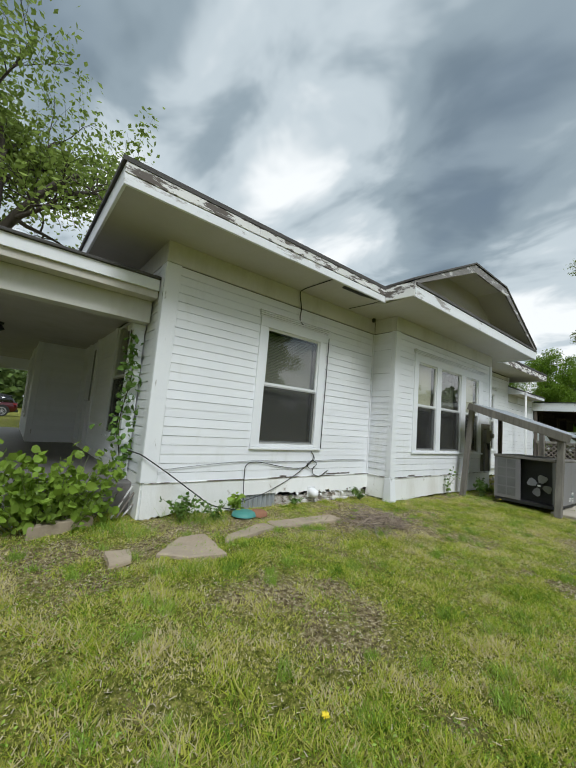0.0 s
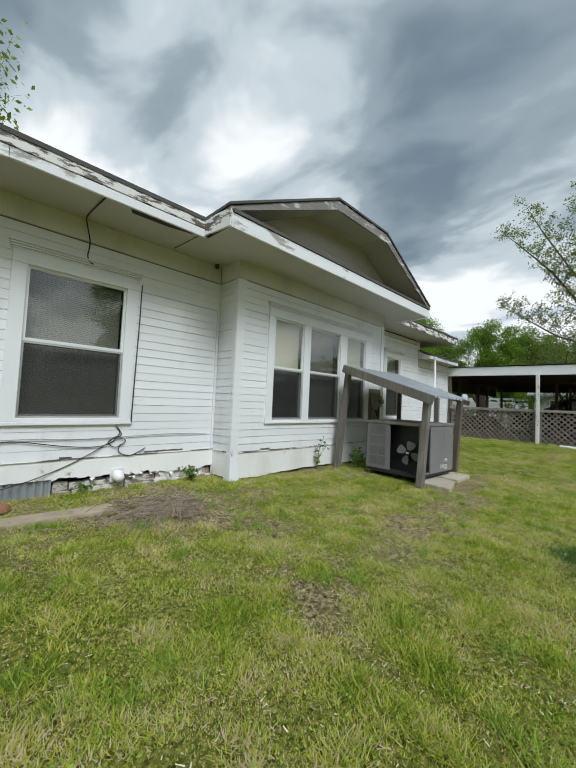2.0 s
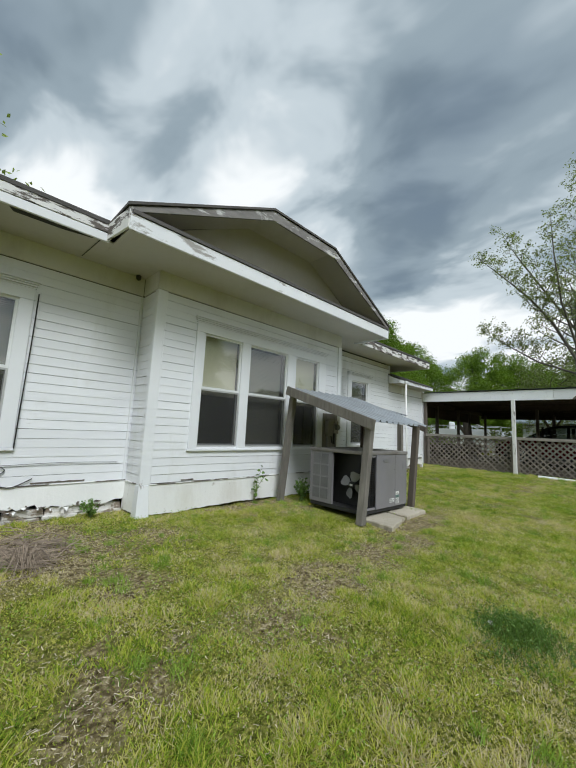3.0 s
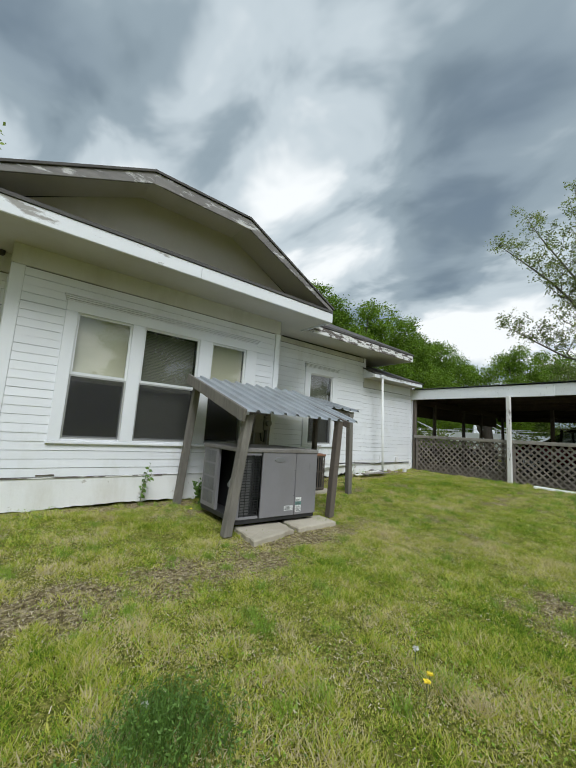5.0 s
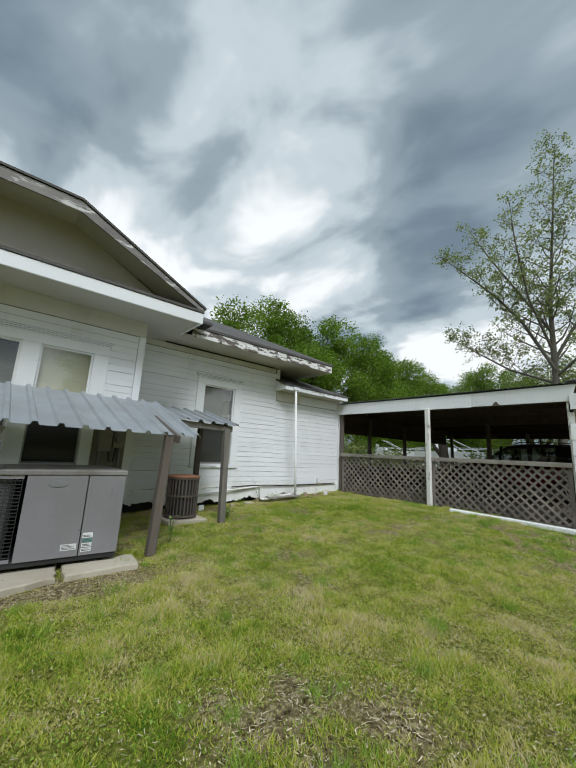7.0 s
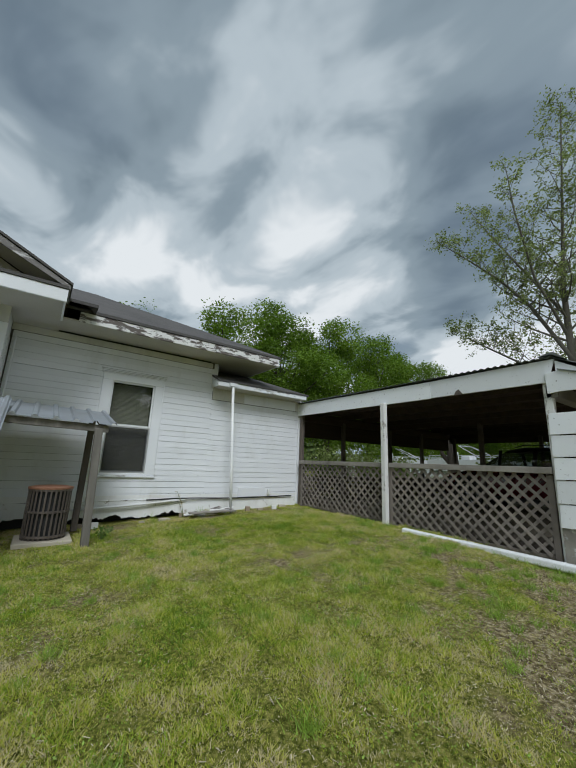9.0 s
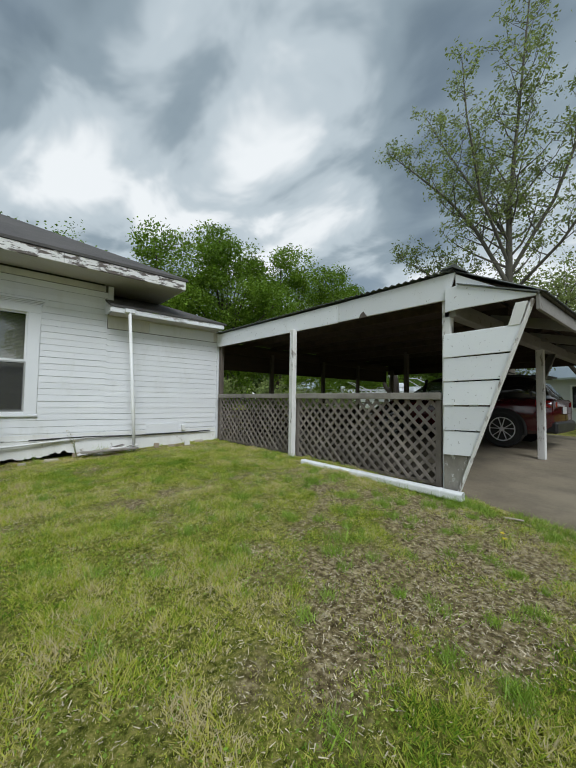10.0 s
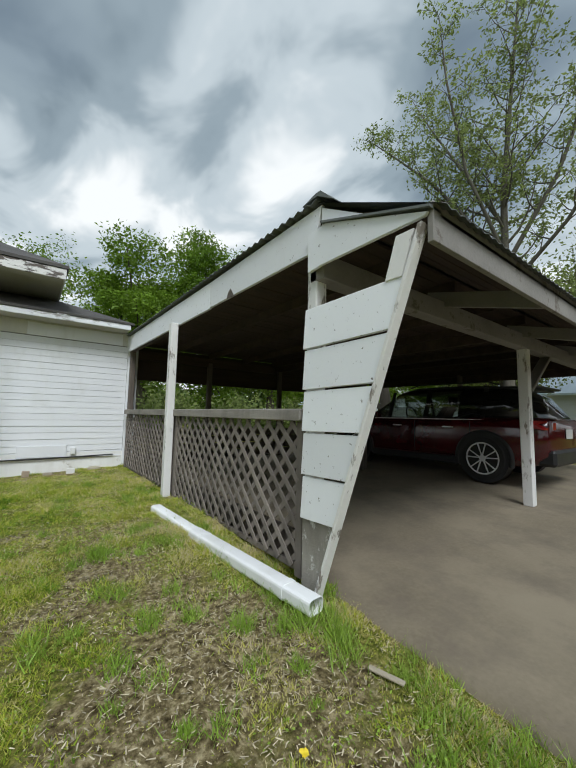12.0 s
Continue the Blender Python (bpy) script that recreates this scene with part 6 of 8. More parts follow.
def grow(rng, start, way, length, radius, depth, limbs, tips, spread, up, kids):
    """A limb that bends as it goes and carries thinner limbs."""
    pts, rad = [Vector(start)], [radius]
    d = Vector(way).normalized()
    n = 5 if depth > 1 else 4
    for k in range(n):
        d = (d + Vector((rng.gauss(0, 1), rng.gauss(0, 1), rng.gauss(0, 1) + up)) * 0.13).normalized()
        pts.append(pts[-1] + d * length / n)
        rad.append(radius * (1 - 0.62 * (k + 1) / n))
    limbs.append((pts, rad, depth))
    if depth == 0:
        for p in pts[1:]:
            tips.append(p)
        return
    for k in range(kids):
        f = 0.30 + 0.70 * (k + rng.random() * 0.7) / kids
        i = min(n - 1, int(f * n))
        p = pts[i].lerp(pts[i + 1], f * n - i)
        a = rng.uniform(0, 6.283)
        o = d.orthogonal().normalized()
        o = (o * math.cos(a) + d.cross(o) * math.sin(a)).normalized()
        w = (d * rng.uniform(0.5, 1.0) + o * spread * rng.uniform(0.6, 1.2)).normalized()
        grow(rng, p, w, length * rng.uniform(0.50, 0.72), rad[i] * 0.55, depth - 1, limbs, tips, spread, up, kids)
    tips.append(pts[-1])


def tree(loc, height, spread, seed, leaves, size, mat, label, trunk=0.22, fork=0.35, kids=5, depth=3, clump=0.25, lean=(0, 0), main=4, up=0.35, reach=0.5, skip=0.0, group="trees"):
    rng = random.Random(seed)
    nr = np.random.default_rng(seed)
    t = thing("tree", loc, 0, label, "tree", group)
    limbs, tips = [], []
    top = Vector((lean[0], lean[1], height * fork))
    pts = [Vector((0, 0, -0.2)), Vector((lean[0] * 0.3 + rng.gauss(0, 0.06), lean[1] * 0.3, height * fork * 0.5)), top]
    limbs.append((pts, [trunk * 1.25, trunk, trunk * 0.8], 3))
    for k in range(main):
        a = 6.283 * (k + rng.uniform(-0.25, 0.25)) / main
        w = Vector((math.cos(a) * spread, math.sin(a) * spread, 1.0)) if k else Vector((rng.gauss(0, 0.1), rng.gauss(0, 0.1), 1.0))
        L = height * (1 - fork) * (reach + 0.12 if k == 0 else reach) * rng.uniform(0.85, 1.1)
        grow(rng, top - Vector((0, 0, rng.uniform(0, 0.15) * height * fork)), w, L, trunk * 0.62, depth - 1, limbs, tips, 0.75, up, kids)
    g = G()
    for p, r, dp in limbs:
        g.tube(p, [max(0.004, q) for q in r], 8 if dp > 1 else (5 if dp else 3), False)
    part("trunk", g, BARK, t, "dark forking trunk and limbs", smooth=True)
    tp = np.array([tuple(p) for p in tips])
    pick = tp[nr.integers(0, len(tp), leaves)]
    if skip:
        keep = np.array([noise.noise((p[0] * 0.7, p[1] * 0.7, p[2] * 0.7 + seed)) > -skip for p in tp])
        tp2 = tp[keep] if keep.any() else tp
        pick = tp2[nr.integers(0, len(tp2), leaves)]
    c = pick + nr.normal(size=(leaves, 3)) * clump
    leaf_cloud("crown", c, size, mat, nr, parent=t, label="many small green leaves")
    return t


def leader_tree(loc, label):
    """A young tree with one straight leader, a second stem from the fork and rising side limbs with leaf tufts."""
    rng = random.Random(4)
    nr = np.random.default_rng(4)
    t = thing("tree", loc, 0, label, "tree", "trees")
    g = G()
    tufts_at = []
    stems = [([(0, 0, -0.2), (0, 0.05, 2.6), (0.05, 0.05, 4.6), (0.0, 0.0, 7.2), (0, -0.3, 10.2), (0, -0.72, 14.4)], [0.17, 0.14, 0.115, 0.08, 0.045, 0.012], 5.0, 54, 2.6),
             ([(0, 0, 4.7), (-0.3, 0.9, 6.8), (-0.5, 1.7, 8.1), (-0.7, 2.9, 9.6), (-0.8, 3.9, 10.8)], [0.07, 0.055, 0.042, 0.025, 0.008], 5.6, 34, 2.0),
             ([(0, 0.0, 6.2), (0.3, 1.3, 8.8), (0.5, 2.3, 10.8), (0.6, 3.1, 12.6)], [0.055, 0.042, 0.026, 0.008], 6.8, 28, 1.9),
             ([(0, 0, 4.2), (0.2, 1.6, 5.0), (0.3, 3.0, 6.1), (0.2, 4.1, 7.0)], [0.05, 0.038, 0.022, 0.007], 4.5, 28, 1.7),
             ([(0.05, 0, 5.2), (0.3, -1.1, 7.2), (0.4, -1.9, 9.4), (0.5, -2.4, 11.8)], [0.065, 0.05, 0.03, 0.008], 5.9, 24, 1.6),
             ([(0.03, 0, 4.5), (-0.4, -1.4, 5.6), (-0.6, -2.6, 7.2), (-0.8, -3.3, 8.8)], [0.055, 0.042, 0.026, 0.008], 4.9, 20, 1.3),
             ([(0.03, 0.05, 5.5), (-1.2, 0.4, 7.4), (-1.9, 0.5, 9.6), (-2.2, 0.5, 11.2)], [0.055, 0.042, 0.026, 0.008], 6.2, 18, 1.3)]
    for pts, rad, z0, count, span in stems:
        p = [Vector(q) for q in pts]
        g.tube(p, rad, 8, False)
        top = p[-1].z
        for k in range(count):
            z = z0 + (top - z0) * ((k + rng.random()) / count) ** 0.9
            i = max(j for j in range(len(p) - 1) if p[j].z <= z or j == 0)
            f = min(1, max(0, (z - p[i].z) / (p[i + 1].z - p[i].z)))
            o = p[i].lerp(p[i + 1], f)
            a = k * 2.4 + rng.uniform(-0.5, 0.5)
            L = span * (1 - 0.78 * (z - z0) / (top - z0)) * rng.uniform(0.65, 1.1)
            d = Vector((math.cos(a), math.sin(a), rng.uniform(0.35, 1.0))).normalized()
            line, r0 = [o], (rad[i] * (1 - f) + rad[i + 1] * f) * 0.42
            for s in range(4):
                d = (d + Vector((rng.gauss(0, 0.13), rng.gauss(0, 0.13), 0.14 + rng.gauss(0, 0.06)))).normalized()
                line.append(line[-1] + d * L / 4)
            g.tube(line, [r0, r0 * 0.8, r0 * 0.55, r0 * 0.35, 0.005], 5, False)
            for s in range(max(3, int(L * 4.2))):
                q = rng.uniform(0.3, 1.0) * 4
                j = min(3, int(q))
                b = line[j].lerp(line[j + 1], q - j)
                w = Vector((rng.gauss(0, 1), rng.gauss(0, 1), rng.gauss(0.5, 0.6))).normalized() * rng.uniform(0.25, 0.65)
                g.tube([b, b + w * 0.5 + Vector((0, 0, 0.03)), b + w], [0.008, 0.006, 0.003], 3, False)
                tufts_at += [b + w, b + w * 0.6]
            tufts_at.append(line[-1])
    part("trunk", g, BARK_B, t, "slender grey-brown trunk with rising limbs", smooth=True)
    c = np.array([tuple(q) for q in tufts_at])
    pick = np.repeat(c, 9, axis=0)
    leaf_cloud("crown", pick + nr.normal(size=pick.shape) * 0.075, 0.118, LEAF_A, nr, aspect=0.42, droop=0.25, parent=t, label="loose tufts of small green leaves")
    return t


def broad_tree(loc, height, radius, seed, leaves, size, mat, label, low=0.22, trunk=0.25, group="trees"):
    """A full crown made of many uneven clumps on hidden limbs."""
    rng = random.Random(seed)
    nr = np.random.default_rng(seed)
    t = thing("tree", loc, 0, label, "tree", group)
    g = G()
    hubs = []
    zc, hz = height * (1 + low) / 2, height * (1 - low) / 2
    for k in range(64):
        a, e, f = rng.uniform(0, 6.283), rng.uniform(-1, 1), rng.uniform(0.12, 1.0) ** 0.6
        q = math.sqrt(1 - e * e)
        hubs.append((Vector((radius * f * q * math.cos(a), radius * f * q * math.sin(a), zc + hz * f * e)), rng.uniform(0.20, 0.38) * radius))
    g.tube([(0, 0, -0.2), (0.1, 0, height * 0.2), (0, 0.1, height * 0.45)], [trunk * 1.3, trunk, trunk * 0.7], 8, False)
    for p, r in hubs[:30]:
        m = Vector((p.x * 0.35, p.y * 0.35, height * 0.3 + (p.z - height * 0.3) * 0.45))
        g.tube([(0, 0.05, height * rng.uniform(0.2, 0.42)), m, p], [trunk * 0.4, trunk * 0.22, 0.02], 5, False)
    part("trunk", g, BARK, t, "dark trunk and limbs", smooth=True)
    cs = []
    for p, r in hubs:
        n = leaves // len(hubs)
        v = nr.normal(size=(n, 3))
        v /= np.linalg.norm(v, axis=1)[:, None]
        rr = r * nr.uniform(0.35, 1.0, n) ** 0.5 * (1 + 0.2 * nr.normal(size=n).clip(-1, 1.6))
        v[:, 2] *= 0.75
        cs.append(np.array(tuple(p)) + v * rr[:, None])
    leaf_cloud("crown", np.concatenate(cs), size, mat, nr, aspect=0.45, droop=0.3, parent=t, label="dense mass of green leaves")
    return t


leader_tree((23.97, 0.80, 0.2), "tall slender tree with open spring foliage behind the carport")
tree((27.2, -0.6, 0.2), 7.4, 0.75, 9, 15000, 0.115, LEAF_A, "smaller tree with open spring foliage", trunk=0.13, fork=0.26, kids=6, depth=3, clump=0.20, main=7, reach=0.55)
tree((27.6, 2.4, 0.2), 5.6, 0.8, 19, 10000, 0.115, LEAF_A, "low tree with open spring foliage behind the carport", trunk=0.10, fork=0.30, kids=6, depth=3, clump=0.22, main=6, reach=0.55)
tree((-2.9, 17.2, 0.2), 17.5, 0.6, 14, 17000, 0.23, LEAF_G, "large spreading tree with crooked limbs behind the porch", trunk=0.34, fork=0.42, kids=5, depth=4, clump=0.26, lean=(1.5, 0), main=6, up=0.2, reach=0.50, skip=0.35)
dense = "full round tree with dense bright green foliage"
d1 = broad_tree((18.7, 15.6, 0.2), 10.2, 3.0, 31, 34000, 0.19, LEAF_B, dense, low=0.12)
d2 = broad_tree((22.6, 16.0, 0.2), 11.7, 3.4, 32, 38000, 0.19, LEAF_B, dense, low=0.12)
d3 = broad_tree((27.0, 16.2, 0.2), 11.6, 3.4, 33, 38000, 0.19, LEAF_B, dense, low=0.12)
for m in ((31.8, 16.4, 0.2, 1.6), (36.6, 17.5, 0.2, 0.4), (42.5, 19, 0.2, 2.2), (49, 20, 0.2, 3.9), (57, 20, 0.2, 5.2), (50, 12.5, 0.2, 0.9), (57, 9.5, 0.2, 2.7), (61, 14, 0.2, 4.1), (66, 6, 0.2, 5.5), (68, 11, 0.2, 3.3)):
    copy_thing((d2, d3)[int(m[3] * 10) % 2], pose(m[0], m[1], m[2], 0, 0, m[3] * 57) @ Matrix.Scale(1.0 if m[0] < 40 else 1.05, 4))
for m in ((-14, -17, 0.2, 0.7), (-21, -12, 0.2, 2.1), (-26, -22, 0.2, 3.4), (16, -27, 0.2, 1.3), (22, -24, 0.2, 4.4)):
    copy_thing((d2, d3)[int(m[3] * 10) % 2], pose(m[0], m[1], m[2], 0, 0, m[3] * 57) @ Matrix.Scale(1.25, 4))
tree((13.4, 26.0, 0.2), 14.0, 0.6, 17, 6000, 0.2, LEAF_B, "far tree with thin foliage over the roof", trunk=0.2, fork=0.4, kids=4, depth=3, clump=0.35, main=5)
broad_tree((31.2, -4.0, 0.2), 20.0, 3.2, 36, 20000, 0.22, LEAF_C, "dark green evergreen tree with dense foliage", low=0.3)


def far_woods():
    nr = np.random.default_rng(77)
    n = 90000
    a = nr.uniform(0, 2 * math.pi, n)
    r = nr.uniform(62, 78, n)
    top = 7 + 2.5 * np.sin(a * 9 + 1) + 1.8 * np.sin(a * 23) + 1.2 * np.sin(a * 57 + 2) + 0.8 * np.sin(a * 131)
    z = top * nr.uniform(0, 1, n) ** 0.7
    c = np.stack([8 + r * np.cos(a), 4 + r * np.sin(a), z], axis=1)
    ob = leaf_cloud("far_woods", c, 1.1, LEAF_D, nr, aspect=0.8)
    return tagged(ob, "distant belt of green trees round the plot", "trees", kind="stuff")


far_woods()

# lawn
def grass_material(name, stops, split):
    """Blades whose colour drifts from dark green to yellow and straw, patch by patch and blade by blade."""
    mt = bpy.data.materials.new(name)
    mt.use_nodes = True
    nd, ln = mt.node_tree.nodes, mt.node_tree.links
    bs = nd["Principled BSDF"]
    geo = nd.new("ShaderNodeNewGeometry")

    def tex(sc, det):
        n = nd.new("ShaderNodeTexNoise")
        n.inputs["Scale"].default_value, n.inputs["Detail"].default_value = sc, det
        ln.new(geo.outputs["Position"], n.inputs["Vector"])
        return n.outputs["Fac"]

    def madd(a, k, c):
        n = nd.new("ShaderNodeMath")
        n.operation = "MULTIPLY_ADD"
        ln.new(a, n.inputs[0])
        n.inputs[1].default_value = k
        if isinstance(c, float):
            n.inputs[2].default_value = c
        else:
            ln.new(c, n.inputs[2])
        return n.outputs[0]

    f = madd(tex(0.55, 3.0), split[0], madd(tex(2.6, 4.0), split[1], madd(tex(8.0, 2.0), split[4], madd(geo.outputs["Random Per Island"], split[2], split[3]))))
    rp = nd.new("ShaderNodeValToRGB")
    for k, (p, c) in enumerate(stops):
        e = rp.color_ramp.elements[k] if k < 2 else rp.color_ramp.elements.new(p)
        e.position, e.color = p, (*c, 1)
    ln.new(f, rp.inputs[0])
    ln.new(rp.outputs[0], bs.inputs["Base Color"])
    bs.inputs["Roughness"].default_value = 0.6
    bs.inputs["Specular IOR Level"].default_value = 0.05
    tr = nd.new("ShaderNodeBsdfTranslucent")
    ln.new(rp.outputs[0], tr.inputs["Color"])
    mx = nd.new("ShaderNodeMixShader")
    mx.inputs[0].default_value = 0.48
    ln.new(bs.outputs[0], mx.inputs[1])
    ln.new(tr.outputs[0], mx.inputs[2])
    ln.new(mx.outputs[0], nd["Material Output"].inputs["Surface"])
    return mt


GRASS = grass_material("grass_blades", ((0.12, (0.12, 0.245, 0.026)), (0.34, (0.335, 0.455, 0.048)), (0.54, (0.575, 0.595, 0.09)), (0.70, (0.68, 0.62, 0.22)), (0.86, (0.70, 0.61, 0.40))), (1.15, 1.05, 0.62, -1.11, 0.55))
STRAW = material("dry_straw", (0.36, 0.31, 0.22), (0.62, 0.54, 0.38), 3, 20, 0.9, bump=0.0, island=True, vary=0.4, spec=0.08)
CLOVER = material("clover_leaves", (0.17, 0.31, 0.025), (0.33, 0.46, 0.07), 1.5, 20, 0.5, bump=0.0, island=True, vary=0.3, translucent=0.3)
KEEP_OUT = [(7.85, 9.25, 1.85, 2.95), (10.2, 11.0, 3.2, 3.9)]


def allowed(x, y):
    if x > 15.97:
        return False
    if y > 4.2 or (5.42 < x < 9.7 and y > 3.7):
        return x > 9.75 and y < 4.52 or x < 1.2 and y < 4.55
    return not any(a < x < b and c < y < d for a, b, c, d in KEEP_OUT)


def blades(pos, h, w, lean, nr):
    """Thin tapering blades, each leaning its own way."""
    n = len(pos)
    a = nr.uniform(0, 2 * math.pi, n)
    side = np.stack([np.cos(a), np.sin(a), np.zeros(n)], axis=1) * (w / 2)[:, None]
    b = nr.uniform(0, 2 * math.pi, n)
    tip = pos + np.stack([np.cos(b), np.sin(b), np.zeros(n)], axis=1) * (lean * h)[:, None]
    tip[:, 2] += h * (1 - 0.25 * lean)
    co = np.stack([pos - side, pos + side, tip], axis=1).reshape(-1, 3)
    return co, np.arange(n)[:, None] * 3 + np.array([[0, 1, 2]])


def lawn(name, x0, x1, y0, y1, per_m2, hgt, wid, seed):
    nr = np.random.default_rng(seed)
    n = int((x1 - x0) * (y1 - y0) * per_m2)
    xs, ys = nr.uniform(x0, x1, n), nr.uniform(y0, y1, n)
    u = nr.uniform(0, 1, n)
    # height and thinness on a coarse raster, looked up per blade
    st = 0.06
    gx, gy = int((x1 - x0) / st) + 2, int((y1 - y0) / st) + 2
    bare = np.array([[bareness(x0 + i * st, y0 + j * st) for i in range(gx)] for j in range(gy)])
    tall = np.array([[0.40 + 0.60 * noise.noise(((x0 + i * st) * 1.7, (y0 + j * st) * 1.7, 6.0)) + 1.20 * noise.noise(((x0 + i * st) * 5.5, (y0 + j * st) * 5.0, 1.0)) for i in range(gx)] for j in range(gy)])
    gz = np.array([[ground_z(x0 + i * st, y0 + j * st) for i in range(gx)] for j in range(gy)])
    ok = np.array([[allowed(x0 + i * st, y0 + j * st) for i in range(gx)] for j in range(gy)])
    ii, jj = ((xs - x0) / st).astype(int), ((ys - y0) / st).astype(int)
    keep = ok[jj, ii] & (u < np.clip(1.15 - 1.30 * bare[jj, ii], 0.22, 1.0))
    xs, ys, ii, jj = xs[keep], ys[keep], ii[keep], jj[keep]
    t = np.clip(tall[jj, ii] - 0.55 * bare[jj, ii], 0.03, 1.6)
    h = hgt * (0.30 + 1.05 * t) * nr.uniform(0.5, 1.25, len(xs))
    pos = np.stack([xs, ys, gz[jj, ii] - 0.004], axis=1)
    co, tris = blades(pos, h, wid * nr.uniform(0.6, 1.4, len(xs)), nr.uniform(0.3, 1.3, len(xs)), nr)
    return tagged(new(name, raw_mesh(name, co, tris, GRASS)), "patchy uneven green and yellowish lawn grass", "grass", kind="stuff")


lawn("grass", -0.8, 16.0, -3.6, 1.2, 15500, 0.048, 0.0076, 1)
lawn("grass", -2.0, 16.0, 1.2, 4.55, 9500, 0.050, 0.0092, 2)
lawn("grass", -2.0, 16.0, -8.0, -3.6, 1100, 0.075, 0.012, 3)


def tufts():
    """Taller clumps standing out of the lawn."""
    nr = np.random.default_rng(12)
    P, H, W = [], [], []
    spots = [(nr.uniform(0, 15.6), nr.uniform(-3.0, 3.6), nr.uniform(0.05, 0.11)) for _ in range(420)]
    spots += [(5.0, -0.95, 0.13), (1.2, 3.7, 0.20), (1.9, 3.9, 0.24), (0.95, 3.9, 0.18), (15.7, -1.25, 0.15), (15.62, -1.5, 0.14), (15.6, 0.3, 0.10), (13.3, 4.3, 0.2),
              (9.35, 3.4, 0.2), (10.2, 2.6, 0.14), (12.3, 4.2, 0.18), (1.75, 4.0, 0.22), (2.2, 3.95, 0.16)]
    spots += [(15.75 + nr.normal() * 0.10, nr.uniform(-4.2, -1.0), nr.uniform(0.07, 0.13)) for _ in range(70)]
    spots += [(nr.uniform(12.8, 15.6), nr.uniform(-3.0, 0.4), nr.uniform(0.05, 0.10)) for _ in range(60)]
    spots += [(nr.uniform(14.6, 15.9), nr.uniform(-1.3, 0.6), nr.uniform(0.06, 0.11)) for _ in range(26)]
    for x, y, h in spots:
        if not allowed(x, y):
            continue
        n = int(nr.integers(40, 110))
        r = nr.normal(size=(n, 2)) * h * 0.42
        z = ground_z(x, y)
        P.append(np.stack([x + r[:, 0], y + r[:, 1], np.full(n, z)], axis=1))
        H.append(h * nr.uniform(0.5, 1.2, n))
        W.append(nr.uniform(0.003, 0.008, n))
    P, H, W = np.concatenate(P), np.concatenate(H), np.concatenate(W)
    co, tris = blades(P, H, W, nr.uniform(0.2, 1.0, len(P)), nr)
    return tagged(new("grass_tufts", raw_mesh("grass_tufts", co, tris, CLOVER)), "taller bright green grass clumps in the lawn", "grass", kind="stuff")


tufts()


def ground_litter():
    """Straw and clippings lying where the grass is thin."""
    nr = np.random.default_rng(8)
    n = 190000
    xs, ys = nr.uniform(-0.5, 15.9, n), nr.uniform(-3.4, 4.1, n)
    near = nr.uniform(0, 1, n)
    pts = np.array([(x, y, ground_z(x, y)) for x, y, q in zip(xs, ys, near) if allowed(x, y) and q < 0.10 + 1.0 * bareness(x, y) ** 1.4])
    m = len(pts)
    a = nr.uniform(0, 2 * math.pi, m)
    L, w = nr.uniform(0.008, 0.036, m), nr.uniform(0.0014, 0.0036, m)
    d = np.stack([np.cos(a), np.sin(a), nr.normal(size=m) * 0.12], axis=1) * L[:, None]
    s = np.stack([-np.sin(a), np.cos(a), np.zeros(m)], axis=1) * w[:, None]
    pts[:, 2] += nr.uniform(0.004, 0.014, m)
    co = np.stack([pts - s, pts + s, pts + d + s * 0.6, pts + d - s * 0.6], axis=1).reshape(-1, 3)
    q = np.arange(m)[:, None] * 4
    return tagged(new("dry_straw", raw_mesh("dry_straw", co, q + np.array([[0, 1, 2, 3]]), STRAW)), "dry straw and clippings on bare soil", "straw", kind="stuff")


ground_litter()


def clover():
    nr = np.random.default_rng(5)
    n = 125000
    xs, ys = nr.uniform(-0.5, 15.9, n), nr.uniform(-3.4, 4.0, n)
    pts = np.array([(x, y, ground_z(x, y) + h) for x, y, h in zip(xs, ys, nr.uniform(0.01, 0.055, n)) if allowed(x, y) and noise.noise((x * 1.1, y * 1.1, 9.0)) + 0.6 * noise.noise((x * 4.3, y * 4.3, 2.0)) > -0.02 and bareness(x, y) < 0.6])
    ob = leaf_cloud("clover", pts, 0.017, CLOVER, nr, aspect=0.55)
    return tagged(ob, "low clover and small weeds in the lawn", "weeds", kind="stuff")


clover()


def weed(loc, height, n, size, mat, label, seed, width=0.5, name="weed"):
    """A loose plant: thin stems with leaves along them."""
    nr = np.random.default_rng(seed)
    t = thing(name, loc, 0, label, "plant", "weeds")
    g = G()
    cs = []
    stems = max(3, n // 14)
    for k in range(stems):
        a = nr.uniform(0, 6.283)
        r = height * width * nr.uniform(0.2, 1.0)
        tip = Vector((r * math.cos(a), r * math.sin(a), height * nr.uniform(0.55, 1.0)))
        mid = Vector((tip.x * 0.35, tip.y * 0.35, tip.z * 0.6))
        g.tube([(0, 0, -0.02), mid, tip], [0.005, 0.004, 0.002], 4, False)
        for j in range(n // stems):
            f = nr.uniform(0.25, 1.0)
            p = mid.lerp(tip, (f - 0.5) * 2) if f > 0.5 else Vector((0, 0, 0)).lerp(mid, f * 2)
            cs.append(tuple(p + Vector(nr.normal(size=3)) * size * 0.4))
    part("stems", g, STEM, t)
    leaf_cloud("leaves", np.array(cs), size, mat, nr, aspect=0.7, droop=0.15, parent=t, broad=True)
    return t


